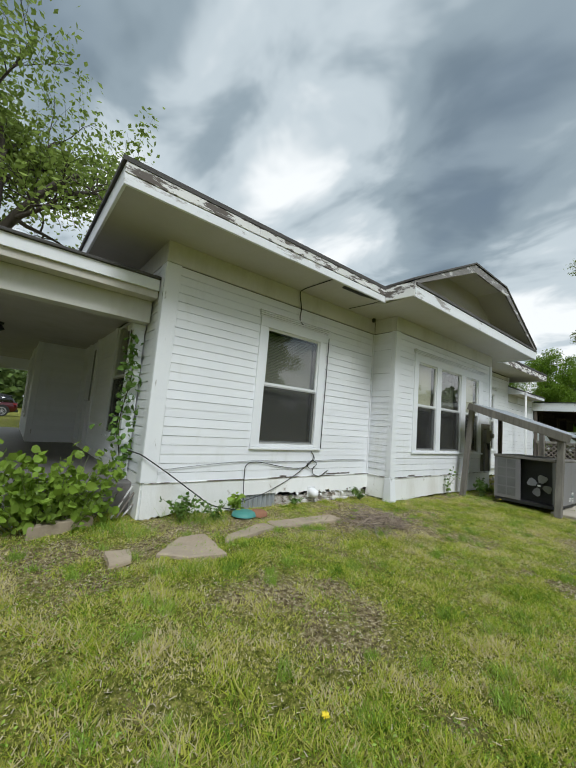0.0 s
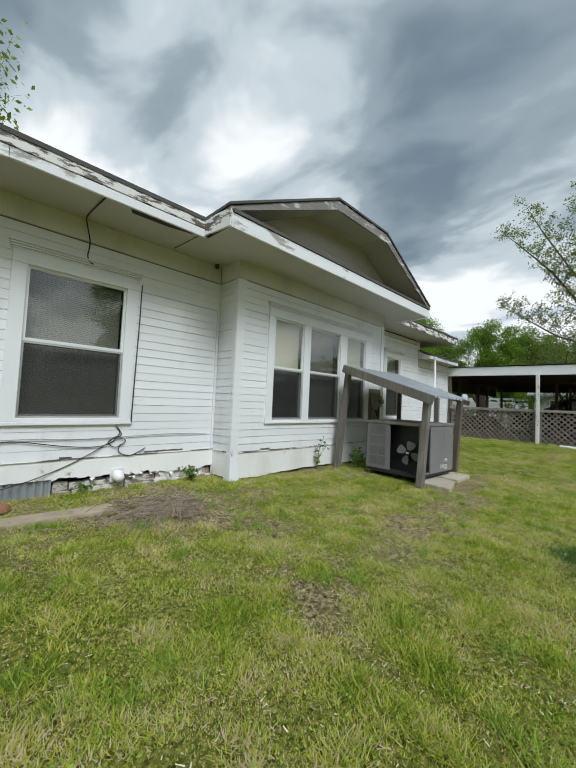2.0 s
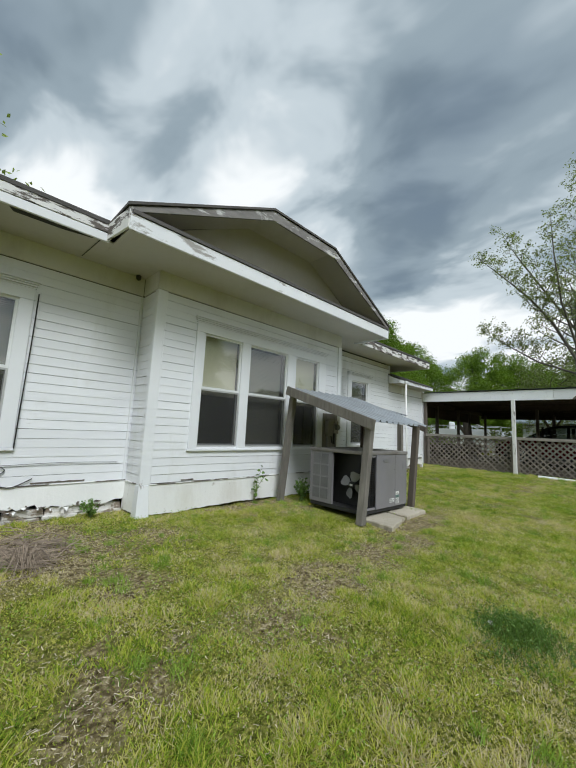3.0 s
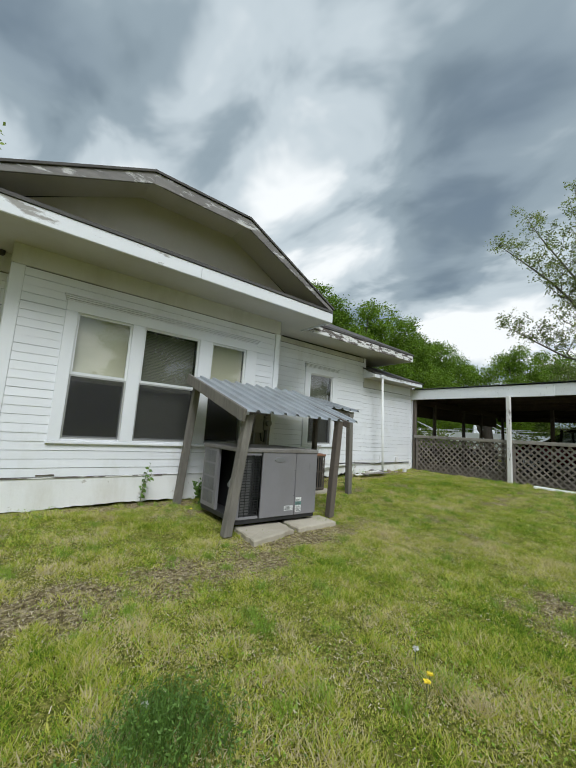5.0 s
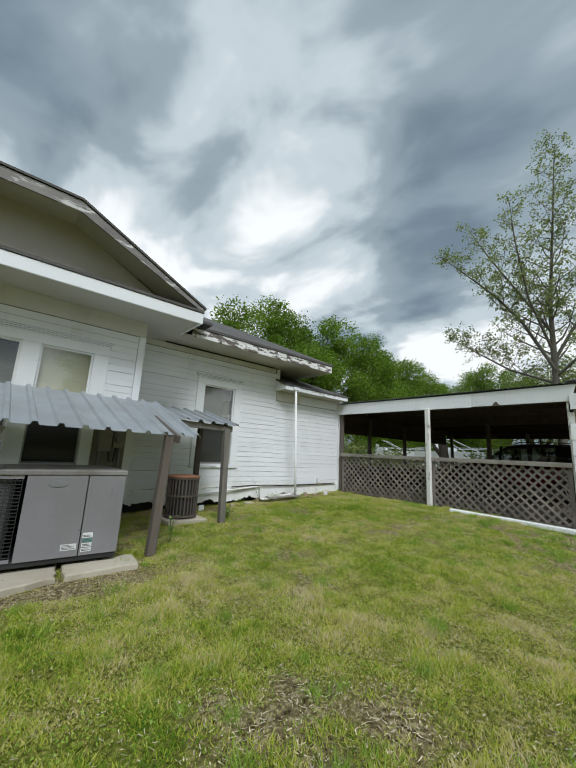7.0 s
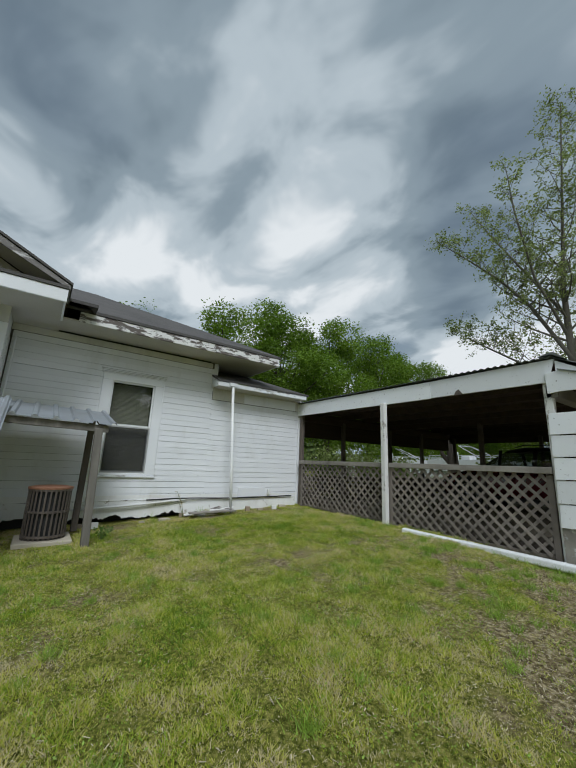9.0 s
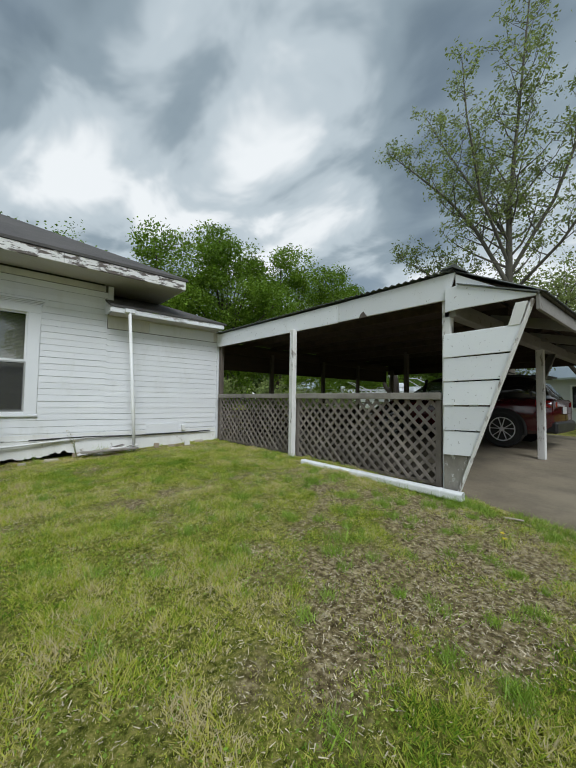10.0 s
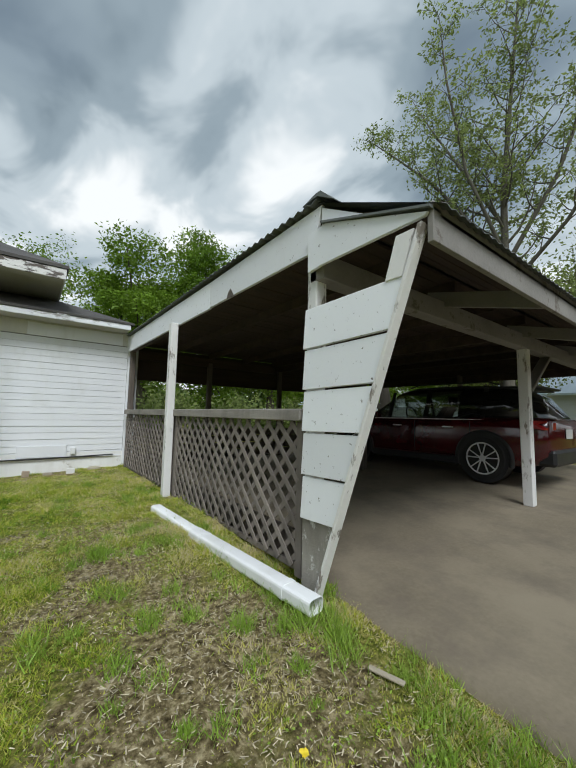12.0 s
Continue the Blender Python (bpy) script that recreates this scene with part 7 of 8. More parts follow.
weed((2.52, 4.02, ground_z(2.5, 4.0)), 0.40, 46, 0.085, LEAF_E, "broad-leaved weed growing at the wall foot", 1, 0.3)
weed((4.98, 4.0, ground_z(5, 4.0)), 0.22, 160, 0.04, LEAF_F, "low green weed clump at the wall foot", 2, 0.9)
weed((1.75, 3.98, ground_z(1.7, 4)), 0.30, 220, 0.05, LEAF_F, "dark green weeds below the wall", 3, 0.9)
weed((2.15, 3.9, ground_z(2.1, 4)), 0.22, 120, 0.04, LEAF_F, "dark green weeds below the wall", 4, 0.9)
weed((7.30, 3.60, ground_z(7.3, 3.6)), 0.62, 36, 0.06, LEAF_F, "thin young weed before the bay wall", 5, 0.4)
weed((8.10, 3.25, ground_z(8.1, 3.3)), 0.42, 170, 0.055, LEAF_F, "green weeds growing under the lean-to", 6, 0.6)
weed((9.95, 2.35, ground_z(9.9, 2.4)), 0.40, 30, 0.035, LEAF_F, "small upright sapling in the lawn", 7, 0.15)
weed((12.9, 4.35, ground_z(12.9, 4.3)), 0.55, 26, 0.03, STRAW, "dry weed stalks among the rubble", 8, 0.6)
weed((11.3, 3.2, ground_z(11.3, 3.2)), 0.2, 100, 0.035, LEAF_F, "low weeds beside the lean-to post", 9, 1.2)


def soft_clump(x, y, seed):
    """A feathery clump: fine upright stalks with tiny leaves along them."""
    nr = np.random.default_rng(seed)
    t = thing("weed", (x, y, ground_z(x, y)), 0, "soft dark green feathery weed clump in the lawn", "plant", "weeds")
    n = 1500
    q = nr.normal(size=(n, 2)) * (0.20, 0.17)
    pos = np.stack([q[:, 0], q[:, 1], np.zeros(n)], axis=1)
    h = 0.20 * np.exp(-2.2 * (q ** 2).sum(axis=1) / 0.10) * nr.uniform(0.5, 1.15, n) + 0.03
    co, tris = blades(pos, h, nr.uniform(0.003, 0.006, n), nr.uniform(0.1, 0.7, n), nr)
    st = new("stalk_mass", raw_mesh("stalk_mass", co, tris, LEAF_F))
    st.parent = t
    tagged(st, kind="stuff")
    k = nr.integers(0, n, 3200)
    f = nr.uniform(0.3, 1.0, 3200)
    c = pos[k] + (co.reshape(n, 3, 3)[k, 2] - pos[k]) * f[:, None]
    lv = leaf_cloud("leaves", c, 0.018, LEAF_F, nr, aspect=0.4, parent=t)
    tagged(lv, kind="stuff")
    return t


soft_clump(6.30, -0.32, 80)
weed((3.62, 4.1, ground_z(3.6, 4.1)), 0.14, 70, 0.04, LEAF_F, "low green weeds at the wall foot", 10, 1.5)


def bush():
    nr = np.random.default_rng(19)
    t = thing("bush", (0.45, 4.20, ground_z(0.45, 4.2)), 0, "bright green leafy bush in front of the porch", "bush")
    g = G()
    cs = []
    for k in range(60):
        a, r = nr.uniform(0, 6.283), nr.uniform(0.1, 0.75)
        tip = Vector((r * math.cos(a), 0.45 * r * math.sin(a), nr.uniform(0.35, 0.86) * (1.1 - 0.5 * r)))
        base = Vector((tip.x * 0.4, tip.y * 0.4, -0.02))
        mid = base.lerp(tip, 0.55) + Vector((0, 0, 0.06))
        g.tube([base, mid, tip], [0.006, 0.004, 0.002], 4, False)
        for j in range(17):
            f = nr.uniform(0.3, 1.05)
            cs.append(tuple(base.lerp(tip, f) + Vector(nr.normal(size=3)) * 0.05))
    part("stems", g, STEM, t)
    leaf_cloud("leaves", np.array(cs), 0.088, LEAF_E, nr, aspect=0.85, droop=0.1, parent=t, broad=True, label="broad bright green leaves")
    return t


bush()


def vine():
    nr = np.random.default_rng(23)
    t = thing("vine", (1.16, 4.72, 0.2), 0, "green climbing vine on the porch pilaster", "vine")
    g = G()
    pts = []
    for k in range(26):
        z = k * 0.085
        pts.append(Vector((0.03 * math.sin(z * 5), -0.03 * math.cos(z * 4), z)))
    g.tube(pts, 0.007, 5, False)
    part("stem", g, BARK, t)
    cs = []
    for k in range(240):
        z = nr.uniform(0.3, 2.1)
        w = 0.09 + 0.14 * math.exp(-((z - 0.9) / 0.35) ** 2)
        cs.append((nr.normal() * w * 0.5, nr.normal() * 0.04 - 0.04, z))
    leaf_cloud("leaves", np.array(cs), 0.085, LEAF_F, nr, aspect=0.6, droop=0.4, parent=t, broad=True)
    return t


vine()

# dandelions
DANDELIONS = [(7.48, -0.78, 0.09, 1), (7.40, -0.81, 0.10, 1), (7.58, -0.64, 0.11, 0), (14.96, -1.83, 0.07, 1), (15.09, -1.77, 0.06, 1), (1.24, 1.11, 0.06, 1), (7.72, 2.75, 0.1, 1),
              (6.28, -0.16, 0.06, 0)]
YELLOW = material("dandelion_yellow", (0.75, 0.55, 0.02), (0.85, 0.68, 0.05), 30, 90, 0.7, bump=0.2)
FLUFF = material("dandelion_fluff", (0.62, 0.61, 0.56), (0.72, 0.71, 0.66), 30, 90, 0.9, bump=0.2)


def dandelion(x, y, h, mat, label):
    t = thing("dandelion", (x, y, ground_z(x, y)), 0, label, "flower", "dandelions")
    part("stem", G().tube([(0, 0, 0), (0.006, 0.004, h * 0.6), (0.0, 0.0, h)], 0.0025, 5, False), STEM, t)
    g = G()
    nr = np.random.default_rng(int(x * 100) % 97)
    full = mat is FLUFF
    for k in range(46):
        a, e = nr.uniform(0, 6.283), nr.uniform(-0.9 if full else 0.02, 1.0 if full else 0.5)
        d = Vector((math.cos(a) * math.sqrt(1 - e * e), math.sin(a) * math.sqrt(1 - e * e), e))
        s = d.orthogonal().normalized() * 0.0028
        c = Vector((0, 0, h))
        L = 0.017 if full else nr.uniform(0.010, 0.020)
        g.add([c - s, c + s, c + d * L + s, c + d * L - s], [(0, 1, 2, 3)])
    part("flower_head", g, mat, t)
    return t


for x, y, h, m in DANDELIONS:
    dandelion(x, y, h, YELLOW if m else FLUFF, "yellow dandelion flower standing in the grass" if m else "white dandelion seed head standing in the grass")


# red car in the carport
CARRED = material("dark_red_car_paint", (0.052, 0.003, 0.006), (0.068, 0.004, 0.007), 2, 300, 0.12, bump=0.0, vary=0.0, spec=0.8)
CARBLK = material("black_trim", (0.012, 0.012, 0.013), (0.022, 0.022, 0.023), 3, 60, 0.45, bump=0.05, vary=0.0)
CARGLASS = material("dark_car_glass", (0.008, 0.009, 0.010), (0.012, 0.013, 0.014), 2, 60, 0.06, bump=0.0, vary=0.0, spec=0.8)
CARCLEAR = glass_material("light_car_glass", (0.42, 0.46, 0.44), 0.8)
TYRE = material("tyre_rubber", (0.014, 0.014, 0.014), (0.028, 0.027, 0.026), 6, 60, 0.85, bump=0.2)
ALLOY = material("alloy_rim", (0.62, 0.63, 0.64), (0.70, 0.71, 0.72), 3, 60, 0.3, metal=0.25, bump=0.02)
LAMPRED = material("tail_lamp_red", (0.28, 0.01, 0.012), (0.36, 0.02, 0.02), 4, 60, 0.15, bump=0.0, spec=0.7)
LAMPCLEAR = material("lamp_clear", (0.5, 0.5, 0.5), (0.6, 0.6, 0.6), 4, 60, 0.1, bump=0.0, spec=0.7)


def loft(stations, n):
    """A skin over mirrored cross-sections: each station is (y, [(half width, z), ...])."""
    g = G()
    for y, prof in stations:
        ring = [(w, y, z) for w, z in prof] + [(-w, y, z) for w, z in reversed(prof)]
        g.v += ring
    m = len(stations[0][1]) * 2
    for k in range(len(stations) - 1):
        for j in range(m):
            q = k * m
            g.f.append((q + j, q + (j + 1) % m, q + m + (j + 1) % m, q + m + j))
    g.f += [tuple(range(m))[::-1], tuple((len(stations) - 1) * m + j for j in range(m))]
    return g


def wheel(parent, x, y, side):
    r = 0.365
    w = part("tyre", G().tube([(x - 0.10 * side, y, r), (x - 0.08 * side, y, r), (x + 0.08 * side, y, r), (x + 0.105 * side, y, r), (x + 0.108 * side, y, r)], [r * 0.9, r, r, r * 0.9, r * 0.70], 32), TYRE, parent, "black tyre", smooth=False)
    xo = x + 0.112 * side
    g = G()
    n = 32
    for rr, dx in ((0.262, 0.0), (0.240, 0.004), (0.232, -0.035)):
        g.v += [(xo + dx * side, y + rr * math.cos(6.2832 * k / n), r + rr * math.sin(6.2832 * k / n)) for k in range(n)]
    g.f = [(j * n + k, j * n + (k + 1) % n, j * n + n + (k + 1) % n, j * n + n + k) for j in range(2) for k in range(n)]
    rim = part("rim", g, ALLOY, w, "bright alloy rim", smooth=True)
    g = G()
    g.tube([(xo - 0.06 * side, y, r), (xo - 0.055 * side, y, r)], 0.24, 28)
    part("brake_backing", g, CARBLK, w)
    g = G()
    for k in range(5):
        for off in (-0.17, 0.17):
            a0, a1 = 6.2832 * k / 5 + 0.3 + off * 0.7, 6.2832 * k / 5 + 0.3 + off * 1.5
            p0 = Vector((xo - 0.004 * side, y + 0.05 * math.cos(a0), r + 0.05 * math.sin(a0)))
            p1 = Vector((xo + 0.0 * side, y + 0.24 * math.cos(a1), r + 0.24 * math.sin(a1)))
            g.beam(p0, p1, 0.016, 0.030, (1, 0, 0))
    g.tube([(xo - 0.02 * side, y, r), (xo + 0.004 * side, y, r)], [0.055, 0.05], 14)
    part("spokes", g, ALLOY, w, "five double alloy spokes")


def suv(loc, rz, label):
    t = thing("car", loc, rz, label, "car")
    H = 0.925

    def sec(w, zb, zs, zbelt, crown):
        return [(w * 0.90, zb), (w * 0.985, zb + 0.10), (w, (zb + zs) / 2 + 0.12), (w * 0.985, zs), (w * 0.955, zbelt - 0.03), (w * 0.90, zbelt), (w * 0.45, zbelt + crown), (0.02, zbelt + crown * 1.2)]

    body = [(-2.24, sec(0.78, 0.50, 0.78, 0.98, 0.01)), (-2.20, sec(0.84, 0.38, 0.80, 1.02, 0.01)), (-2.0, sec(0.90, 0.30, 0.86, 1.04, 0.01)), (-1.5, sec(H, 0.26, 0.88, 1.04, 0.0)), (-0.6, sec(H - 0.005, 0.25, 0.86, 1.02, 0.0)),
            (0.6, sec(H - 0.005, 0.25, 0.84, 1.00, 0.0)), (1.0, sec(H, 0.25, 0.83, 0.99, 0.03)), (1.5, sec(H, 0.26, 0.80, 0.95, 0.05)), (1.9, sec(0.90, 0.27, 0.74, 0.86, 0.05)), (2.12, sec(0.84, 0.30, 0.66, 0.74, 0.04)),
            (2.24, sec(0.72, 0.36, 0.56, 0.62, 0.02))]
    b = part("body", loft(body, 8), CARRED, t, "glossy dark red body", smooth=True)
    cabin = [(-2.10, [(0.74, 1.02), (0.72, 1.04), (0.70, 1.06), (0.02, 1.08)]), (-1.86, [(0.84, 1.02), (0.76, 1.30), (0.66, 1.40), (0.02, 1.43)]), (-1.62, [(0.86, 1.01), (0.75, 1.38), (0.64, 1.52), (0.02, 1.555)]),
             (-0.9, [(0.87, 1.0), (0.755, 1.42), (0.64, 1.575), (0.02, 1.61)]), (0.0, [(0.87, 0.99), (0.755, 1.42), (0.63, 1.575), (0.02, 1.61)]), (0.45, [(0.87, 0.98), (0.74, 1.36), (0.61, 1.49), (0.02, 1.53)]),
             (0.95, [(0.86, 0.98), (0.76, 1.12), (0.66, 1.18), (0.02, 1.22)]), (1.28, [(0.84, 0.96), (0.80, 0.98), (0.74, 1.0), (0.02, 1.02)])]
    part("rear_glazing", loft(cabin[:4], 4), CARGLASS, t, "dark tinted rear glazing", smooth=True)
    part("front_glazing", loft(cabin[3:], 4), CARCLEAR, t, "lightly tinted front glazing", smooth=True)
    for s in (-0.40, 0.40):
        part("seat", G().prism([(s - 0.22, -0.42, 0.95), (s + 0.22, -0.42, 0.95), (s + 0.22, -0.26, 0.95), (s - 0.22, -0.26, 0.95)], [(s - 0.19, -0.58, 1.24), (s + 0.19, -0.58, 1.24), (s + 0.19, -0.47, 1.24), (s - 0.19, -0.47, 1.24)]), CARBLK, t, bevel=0.03)
        part("headrest", G().box(s - 0.12, s + 0.12, -0.62, -0.53, 1.27, 1.42), CARBLK, t, bevel=0.025)
    ring = [(-0.40 + 0.18 * math.cos(6.2832 * k / 20), 0.32 + 0.06 * math.sin(6.2832 * k / 20), 1.06 + 0.17 * math.sin(6.2832 * k / 20)) for k in range(21)]
    part("steering_wheel", G().tube(ring, 0.014, 6), CARBLK, t, smooth=True)
    roof = [(-1.92, [(0.60, 1.50), (0.62, 1.52), (0.02, 1.57)]), (-1.60, [(0.655, 1.51), (0.63, 1.555), (0.02, 1.59)]), (-0.9, [(0.66, 1.555), (0.62, 1.60), (0.02, 1.635)]), (0.0, [(0.655, 1.555), (0.61, 1.60), (0.02, 1.635)]),
            (0.42, [(0.625, 1.485), (0.60, 1.525), (0.02, 1.56)])]
    part("roof", loft(roof, 3), CARBLK, t, "black roof with rear spoiler", smooth=True)
    for s in (-1, 1):
        part("roof_rail", G().tube([(s * 0.62, -1.5, 1.59), (s * 0.62, -1.3, 1.65), (s * 0.62, 0.0, 1.66), (s * 0.62, 0.2, 1.60)], 0.014, 6), CARBLK, t, smooth=True)
        for y0, y1 in ((-1.35, -1.27), (-0.32, -0.22), (0.50, 0.58)):
            part("pillar", G().prism([(s * 0.862, y0, 1.0), (s * 0.862, y1, 1.0), (s * 0.872, y1, 1.0), (s * 0.872, y0, 1.0)],
                                     [(s * 0.66, y0 - 0.0, 1.53), (s * 0.66, y1, 1.53), (s * 0.672, y1, 1.53), (s * 0.672, y0, 1.53)]), CARBLK, t)
        part("sill_cladding", G().box(min(s * 0.84, s * 0.945), max(s * 0.84, s * 0.945), -0.95, 0.95, 0.22, 0.36), CARBLK, t, bevel=0.02)
        part("belt_trim", G().box(min(s * 0.862, s * 0.884), max(s * 0.862, s * 0.884), -1.55, 0.9, 0.985, 1.0), ALLOY, t)
        for y in (-0.75, 0.30):
            part("door_handle", G().box(min(s * 0.925, s * 0.955), max(s * 0.925, s * 0.955), y - 0.10, y + 0.10, 0.845, 0.87), ALLOY, t, bevel=0.006)
        for y in (-0.85, 0.20):
            part("door_gap", G().box(min(s * 0.90, s * 0.9275), max(s * 0.90, s * 0.9275), y - 0.28, y - 0.272, 0.36, 0.96), CARBLK, t)
        for y in (-1.33, 1.37):
            g = G()
            n = 18
            for k in range(n + 1):
                a = math.pi * (-0.08 + 1.16 * k / n)
                for rr, dx in ((0.385, 0.915), (0.395, 0.938), (0.455, 0.938), (0.465, 0.90)):
                    g.v.append((s * dx, y + rr * math.cos(a), 0.365 + rr * math.sin(a)))
            g.f = [(4 * k + j, 4 * k + j + 1, 4 * k + 5 + j, 4 * k + 4 + j) for k in range(n) for j in range(3)]
            part("wheel_arch", g, CARBLK, t, "black arch cladding", smooth=True)
            part("wheel_well", G().tube([(s * 0.70, y, 0.365), (s * 0.932, y, 0.365)], 0.392, 28), CARBLK, t)
            wheel(t, s * 0.835, y, s)
        part("tail_lamp", G().prism([(s * 0.62, -2.235, 0.86), (s * 0.86, -2.17, 0.86), (s * 0.90, -1.95, 0.90), (s * 0.90, -1.95, 1.0), (s * 0.84, -2.19, 0.99), (s * 0.62, -2.24, 0.97)],
                                    [(s * 0.62, -2.255, 0.86), (s * 0.88, -2.19, 0.86), (s * 0.918, -1.95, 0.90), (s * 0.912, -1.95, 1.0), (s * 0.86, -2.21, 0.99), (s * 0.62, -2.26, 0.97)]), LAMPRED, t, "red tail lamp")
        part("head_lamp", G().prism([(s * 0.55, 2.18, 0.62), (s * 0.80, 2.06, 0.64), (s * 0.80, 2.06, 0.72), (s * 0.55, 2.18, 0.69)], [(s * 0.55, 2.25, 0.62), (s * 0.86, 2.10, 0.64), (s * 0.85, 2.08, 0.72), (s * 0.55, 2.22, 0.69)]), LAMPCLEAR, t)
        part("wing_mirror", G().box(min(s * 0.90, s * 1.05), max(s * 0.90, s * 1.05), 0.72, 0.82, 1.0, 1.12), CARRED, t, bevel=0.025)
    part("rear_bumper", G().box(-0.82, 0.82, -2.30, -2.05, 0.32, 0.56), CARBLK, t, "dark rear bumper", bevel=0.04)
    part("number_plate", G().box(-0.16, 0.16, -2.262, -2.254, 0.72, 0.87), STICKER, t)
    part("rear_spoiler", G().box(-0.60, 0.60, -2.02, -1.80, 1.525, 1.56), CARBLK, t, bevel=0.01)
    part("front_bumper", G().box(-0.72, 0.72, 2.10, 2.28, 0.28, 0.48), CARBLK, t, bevel=0.04)
    return t


car = suv((21.2, 1.22, slab_z(20.9, 0.6)), 0.0, "dark red sport utility car parked in the carport")
far_car = copy_thing(car, pose(-1.6, 34.0, ground_z(-1.6, 34) + 0.02, 0, 0, 96))
tagged(far_car, "dark red car parked on the far street")

# yard beyond the carport
PALEWALL = material("pale_siding", (0.55, 0.57, 0.58), (0.63, 0.65, 0.66), 1.0, 20, 0.7, bump=0.1, stretch=(1, 1, 6))
PALEROOF = material("pale_blue_metal_roof", (0.46, 0.53, 0.58), (0.55, 0.62, 0.66), 0.8, 20, 0.45, metal=0.2, bump=0.1, stretch=(1, 6, 1))
BOATWHITE = material("boat_gelcoat", (0.66, 0.68, 0.70), (0.74, 0.76, 0.77), 1, 30, 0.35, bump=0.03)


def outbuilding(x, y, w, d, h, peak, label, rz=0.0):
    t = thing("house", (x, y, 0.2), rz, label, "house", "far houses")
    part("wall", G().box(-w / 2, w / 2, -d / 2, d / 2, 0, h), PALEWALL, t)
    g = G()
    for s in (-1, 1):
        g.prism([(s * (w / 2 + 0.4), -d / 2 - 0.4, h - 0.1), (s * (w / 2 + 0.4), d / 2 + 0.4, h - 0.1), (0, d / 2 + 0.4, peak), (0, -d / 2 - 0.4, peak)],
                [(s * (w / 2 + 0.4), -d / 2 - 0.4, h + 0.0), (s * (w / 2 + 0.4), d / 2 + 0.4, h + 0.0), (0, d / 2 + 0.4, peak + 0.1), (0, -d / 2 - 0.4, peak + 0.1)])
    part("roof", g, PALEROOF, t, "pale metal roof")
    part("gable", G().prism([(-w / 2, -d / 2, h), (w / 2, -d / 2, h), (0, -d / 2, peak - 0.1)], [(-w / 2, d / 2, h), (w / 2, d / 2, h), (0, d / 2, peak - 0.1)]), PALEWALL, t)
    for yy in (-d / 4, d / 4):
        win = part("window", G().box(-w / 2 - 0.03, -w / 2, yy - 0.5, yy + 0.5, 0.9, 2.0), CARGLASS, t)
        part("frame", G().box(-w / 2 - 0.05, -w / 2 - 0.031, yy - 0.58, yy - 0.5, 0.82, 2.08).box(-w / 2 - 0.05, -w / 2 - 0.031, yy + 0.5, yy + 0.58, 0.82, 2.08).box(-w / 2 - 0.05, -w / 2 - 0.031, yy - 0.5, yy + 0.5, 2.0, 2.08), SASH, win)
    return t


outbuilding(37.5, 2.2, 6.0, 6.0, 2.45, 4.1, "pale house with a light metal roof beyond the yard")
outbuilding(46.0, 26.0, 8.0, 10.0, 2.6, 4.6, "pale house with a light metal roof behind trees")


def boat(x, y, rz):
    t = thing("pontoon_boat", (x, y, 0.2), rz, "white pontoon boat with railings parked on a trailer", "boat")
    for s in (-0.85, 0.85):
        part("pontoon", G().tube([(s, -3.2, 0.75), (s, -2.8, 0.72), (s, 2.6, 0.72), (s, 3.2, 0.95)], [0.20, 0.30, 0.30, 0.05], 14), BOATWHITE, t, smooth=True)
    part("deck", G().box(-1.2, 1.2, -3.0, 2.9, 1.02, 1.14), BOATWHITE, t, bevel=0.02)
    for s in (-1.16, 1.16):
        part("side_panel", G().box(s - 0.02, s + 0.02, -2.9, 2.2, 1.20, 1.72), BOATWHITE, t, bevel=0.008)
        part("rail", G().tube([(s, -2.9, 1.14), (s, -2.9, 1.95), (s, 2.1, 1.95), (s, 2.4, 1.14)], 0.022, 6), ALLOY, t)
        for k in range(5):
            part("rail_post", G().tube([(s, -1.9 + k, 1.14), (s, -1.9 + k, 1.95)], 0.018, 6), ALLOY, t)
    part("seat", G().box(-0.8, -0.1, 0.2, 0.8, 1.14, 1.7), BOATWHITE, t, bevel=0.06)
    part("seat_back", G().box(-0.8, -0.1, 0.75, 0.95, 1.6, 2.25), BOATWHITE, t, bevel=0.08)
    part("console", G().box(0.2, 0.9, 0.3, 0.9, 1.14, 2.0), BOATWHITE, t, bevel=0.05)
    part("canopy_pole", G().tube([(-1.1, -2.4, 1.2), (-0.6, 0.4, 2.55), (0.6, 0.4, 2.55), (1.1, -2.4, 1.2)], 0.025, 6), ALLOY, t)
    part("trailer_beam", G().box(-0.6, -0.5, -3.0, 3.6, 0.32, 0.42).box(0.5, 0.6, -3.0, 3.6, 0.32, 0.42), CARBLK, t)
    for s in (-0.95, 0.95):
        part("trailer_wheel", G().tube([(s - 0.1, -0.8, 0.30), (s + 0.1, -0.8, 0.30)], 0.30, 18), TYRE, t)
    return t


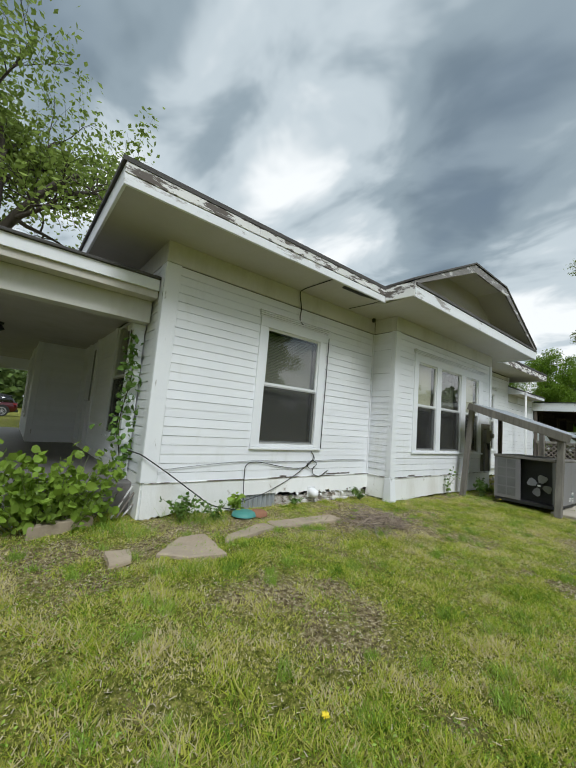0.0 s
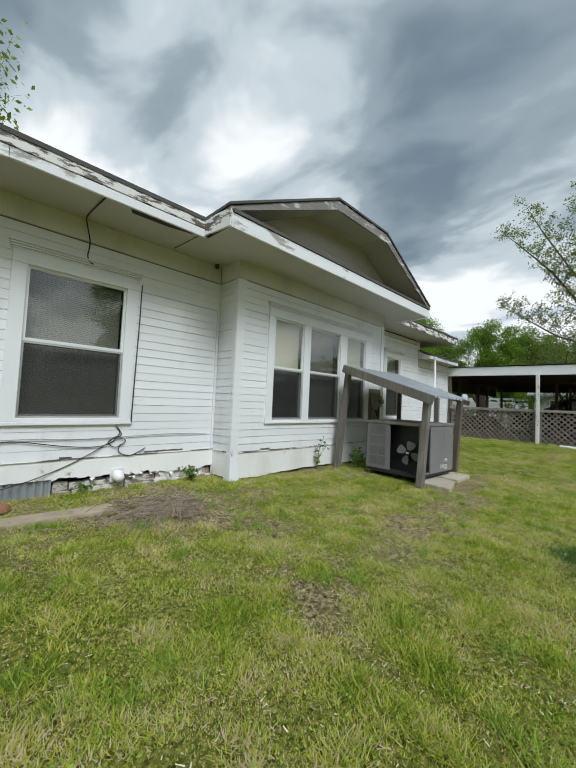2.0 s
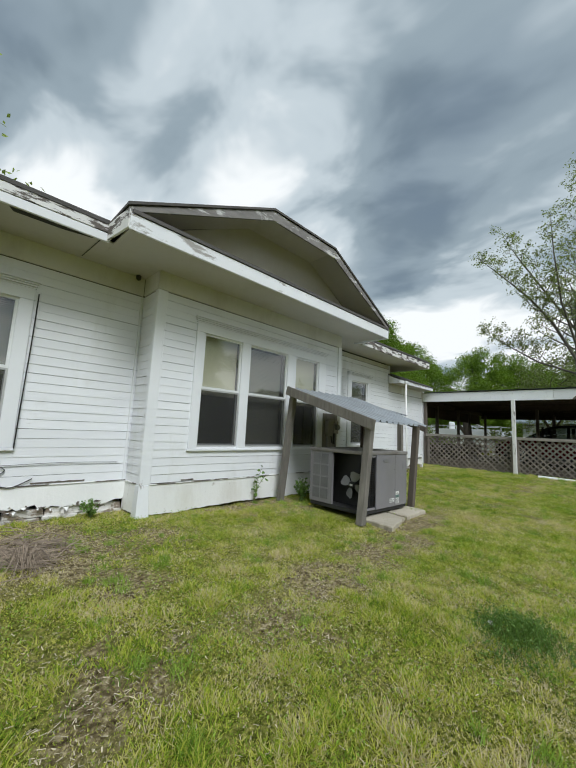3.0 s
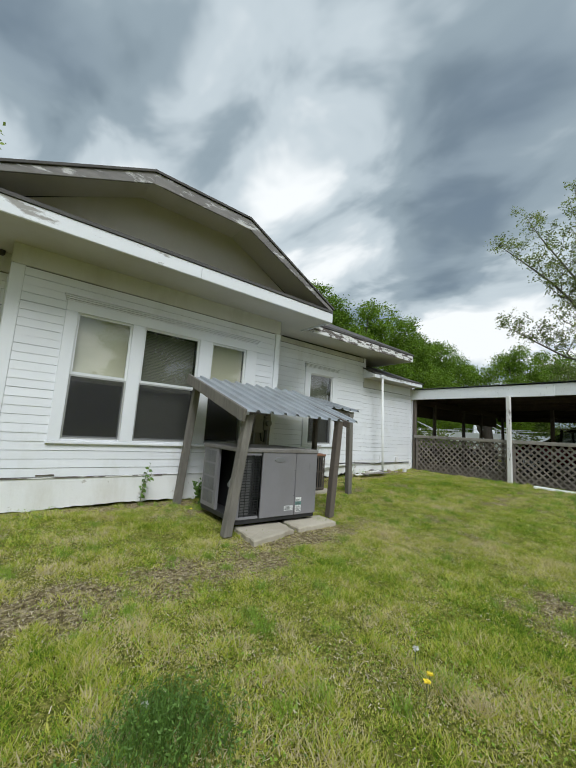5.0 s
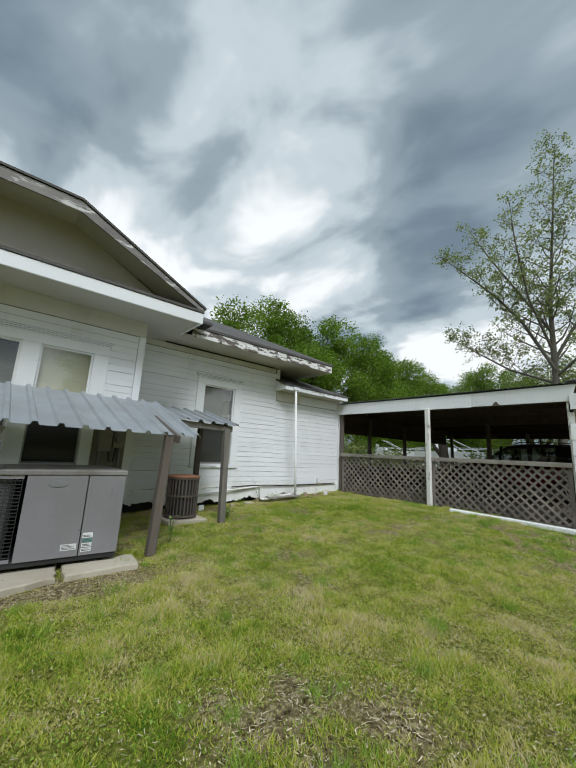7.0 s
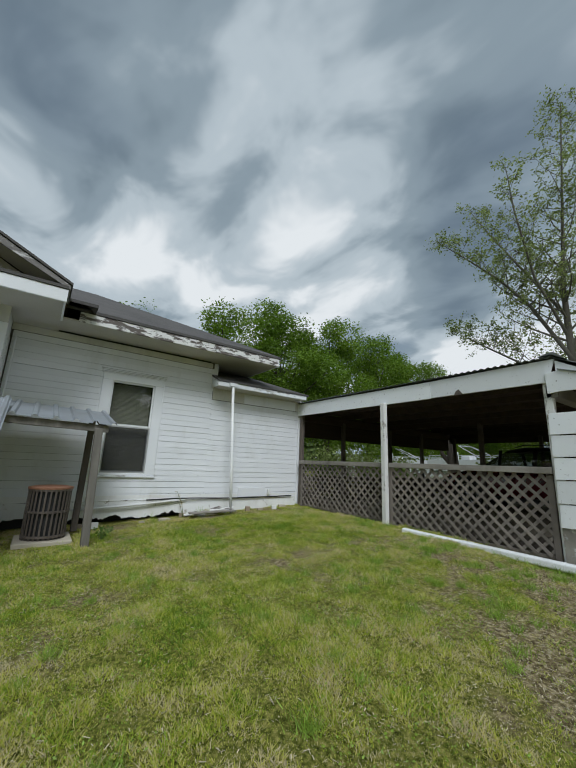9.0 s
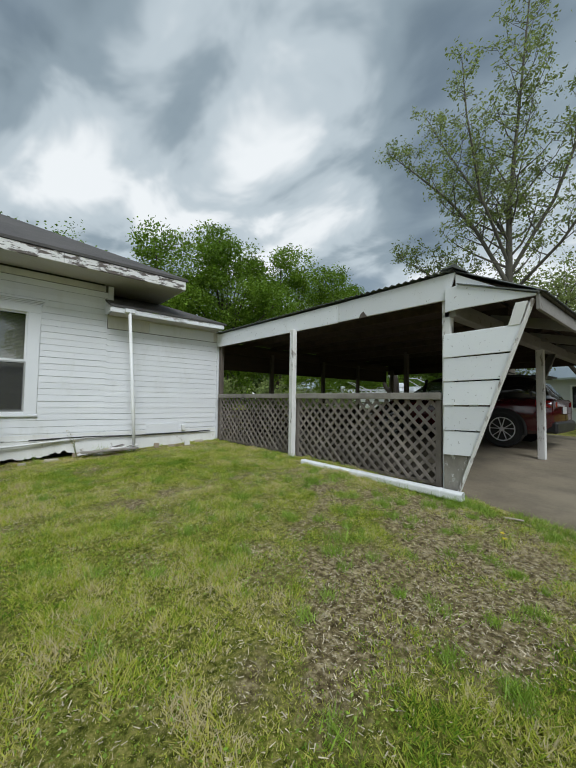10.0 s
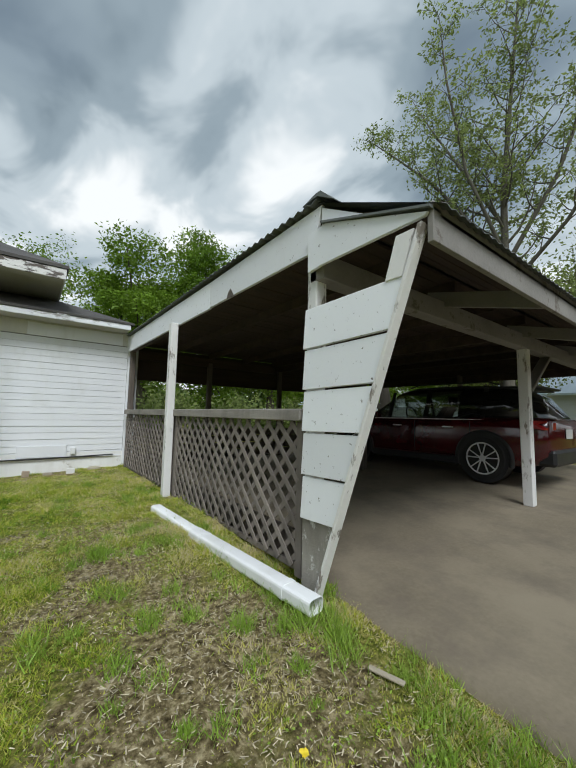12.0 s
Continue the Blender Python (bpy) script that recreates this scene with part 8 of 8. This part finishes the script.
boat(31.5, 8.2, -8)
boat(33.5, 14.5, 20)
fence = thing("white_fence", (28.6, 6, 0.2), 0, "low white board fence beyond the carport", "fence")
for k in range(14):
    part("fence_post", G().box(-0.05, 0.05, -5.2 + k * 1.2, -5.1 + k * 1.2, 0, 1.25), BOATWHITE, fence)
for z in (0.35, 0.75, 1.1):
    part("fence_rail", G().box(-0.02, 0.02, -5.2, 10.5, z, z + 0.12), BOATWHITE, fence)
snag = thing("tree_stump", (26.3, 6.4, 0.2), 0, "dark broken tree stump with a forked top", "stump")
part("trunk", G().tube([(0, 0, -0.1), (0.05, 0, 1.0), (0.1, 0.1, 2.0), (0.3, 0.3, 2.9)], [0.28, 0.24, 0.22, 0.1], 10).tube([(0.05, 0, 1.2), (-0.1, 0.45, 1.8), (-0.1, 0.6, 2.3)], [0.14, 0.1, 0.05], 8), BARK, snag, smooth=True)
for k, (x, y, h) in enumerate(((16.9, 6.3, 1.7), (18.0, 6.0, 1.4), (19.0, 6.4, 1.6), (20.2, 6.1, 1.3), (21.4, 6.4, 1.2), (22.6, 6.2, 1.1), (25.6, 9.0, 1.8), (27.0, 4.8, 1.9), (26.0, 12.0, 2.2), (18.0, 8.5, 2.0), (21.5, 9.5, 2.1), (27.5, 1.2, 1.5))):
    weed((x, y, 0.25), h, 900, 0.11, LEAF_A, "loose green shrub beyond the carport", 60 + k, 0.55, "shrub")

# broken lattice under the porch edge
bl = thing("broken_lattice", (0.6, 4.40, 0.1), 0, "broken grey-white lattice pieces leaning under the porch edge", "lattice")
rb = random.Random(3)
for k in range(26):
    x = -0.95 + k * 0.062
    s = rb.choice((-1, 1))
    part("slat", G().beam((x, rb.uniform(-0.06, 0.0), -0.04), (x + s * 0.26 + rb.uniform(-0.05, 0.05), rb.uniform(-0.02, 0.03), 0.30), 0.007, 0.035, (0, 1, 0)), BROWNWOOD if k % 4 == 0 else WHITEPOST, bl)
porch_fan = thing("ceiling_lamp", (-0.3, 8.0, 2.66), 0, "small dark lamp on the porch ceiling", "lamp")
part("base", G().tube([(0, 0, -0.03), (0, 0, 0.0)], 0.09, 14), CARBLK, porch_fan)
part("bowl", G().tube([(0, 0, -0.15), (0, 0, -0.12), (0, 0, -0.03)], [0.06, 0.11, 0.05], 14), CARBLK, porch_fan, smooth=True)
door = thing("door_1", (XA, 8.35, 0.42), 0, "white wooden front door with a dark glass light", "door", kind="structure")
part("leaf", G().box(0.04, 0.08, -0.37, 0.37, 0.08, 2.28), TRIM, door, bevel=0.004)
part("glass_light", G().box(0.032, 0.039, -0.24, 0.24, 1.0, 2.1), CARGLASS, door, "dark glass")
for a, b, z0, z1 in ((-0.51, -0.37, 0.0, 2.42), (0.37, 0.51, 0.0, 2.42), (-0.37, 0.37, 2.28, 2.42)):
    part("casing", G().box(-0.034, 0.0, a, b, z0, z1), TRIM, door, bevel=0.004)
part("door_handle", G().tube([(0.04, 0.30, 1.0), (-0.03, 0.30, 1.0)], 0.02, 10), ALLOY, door)
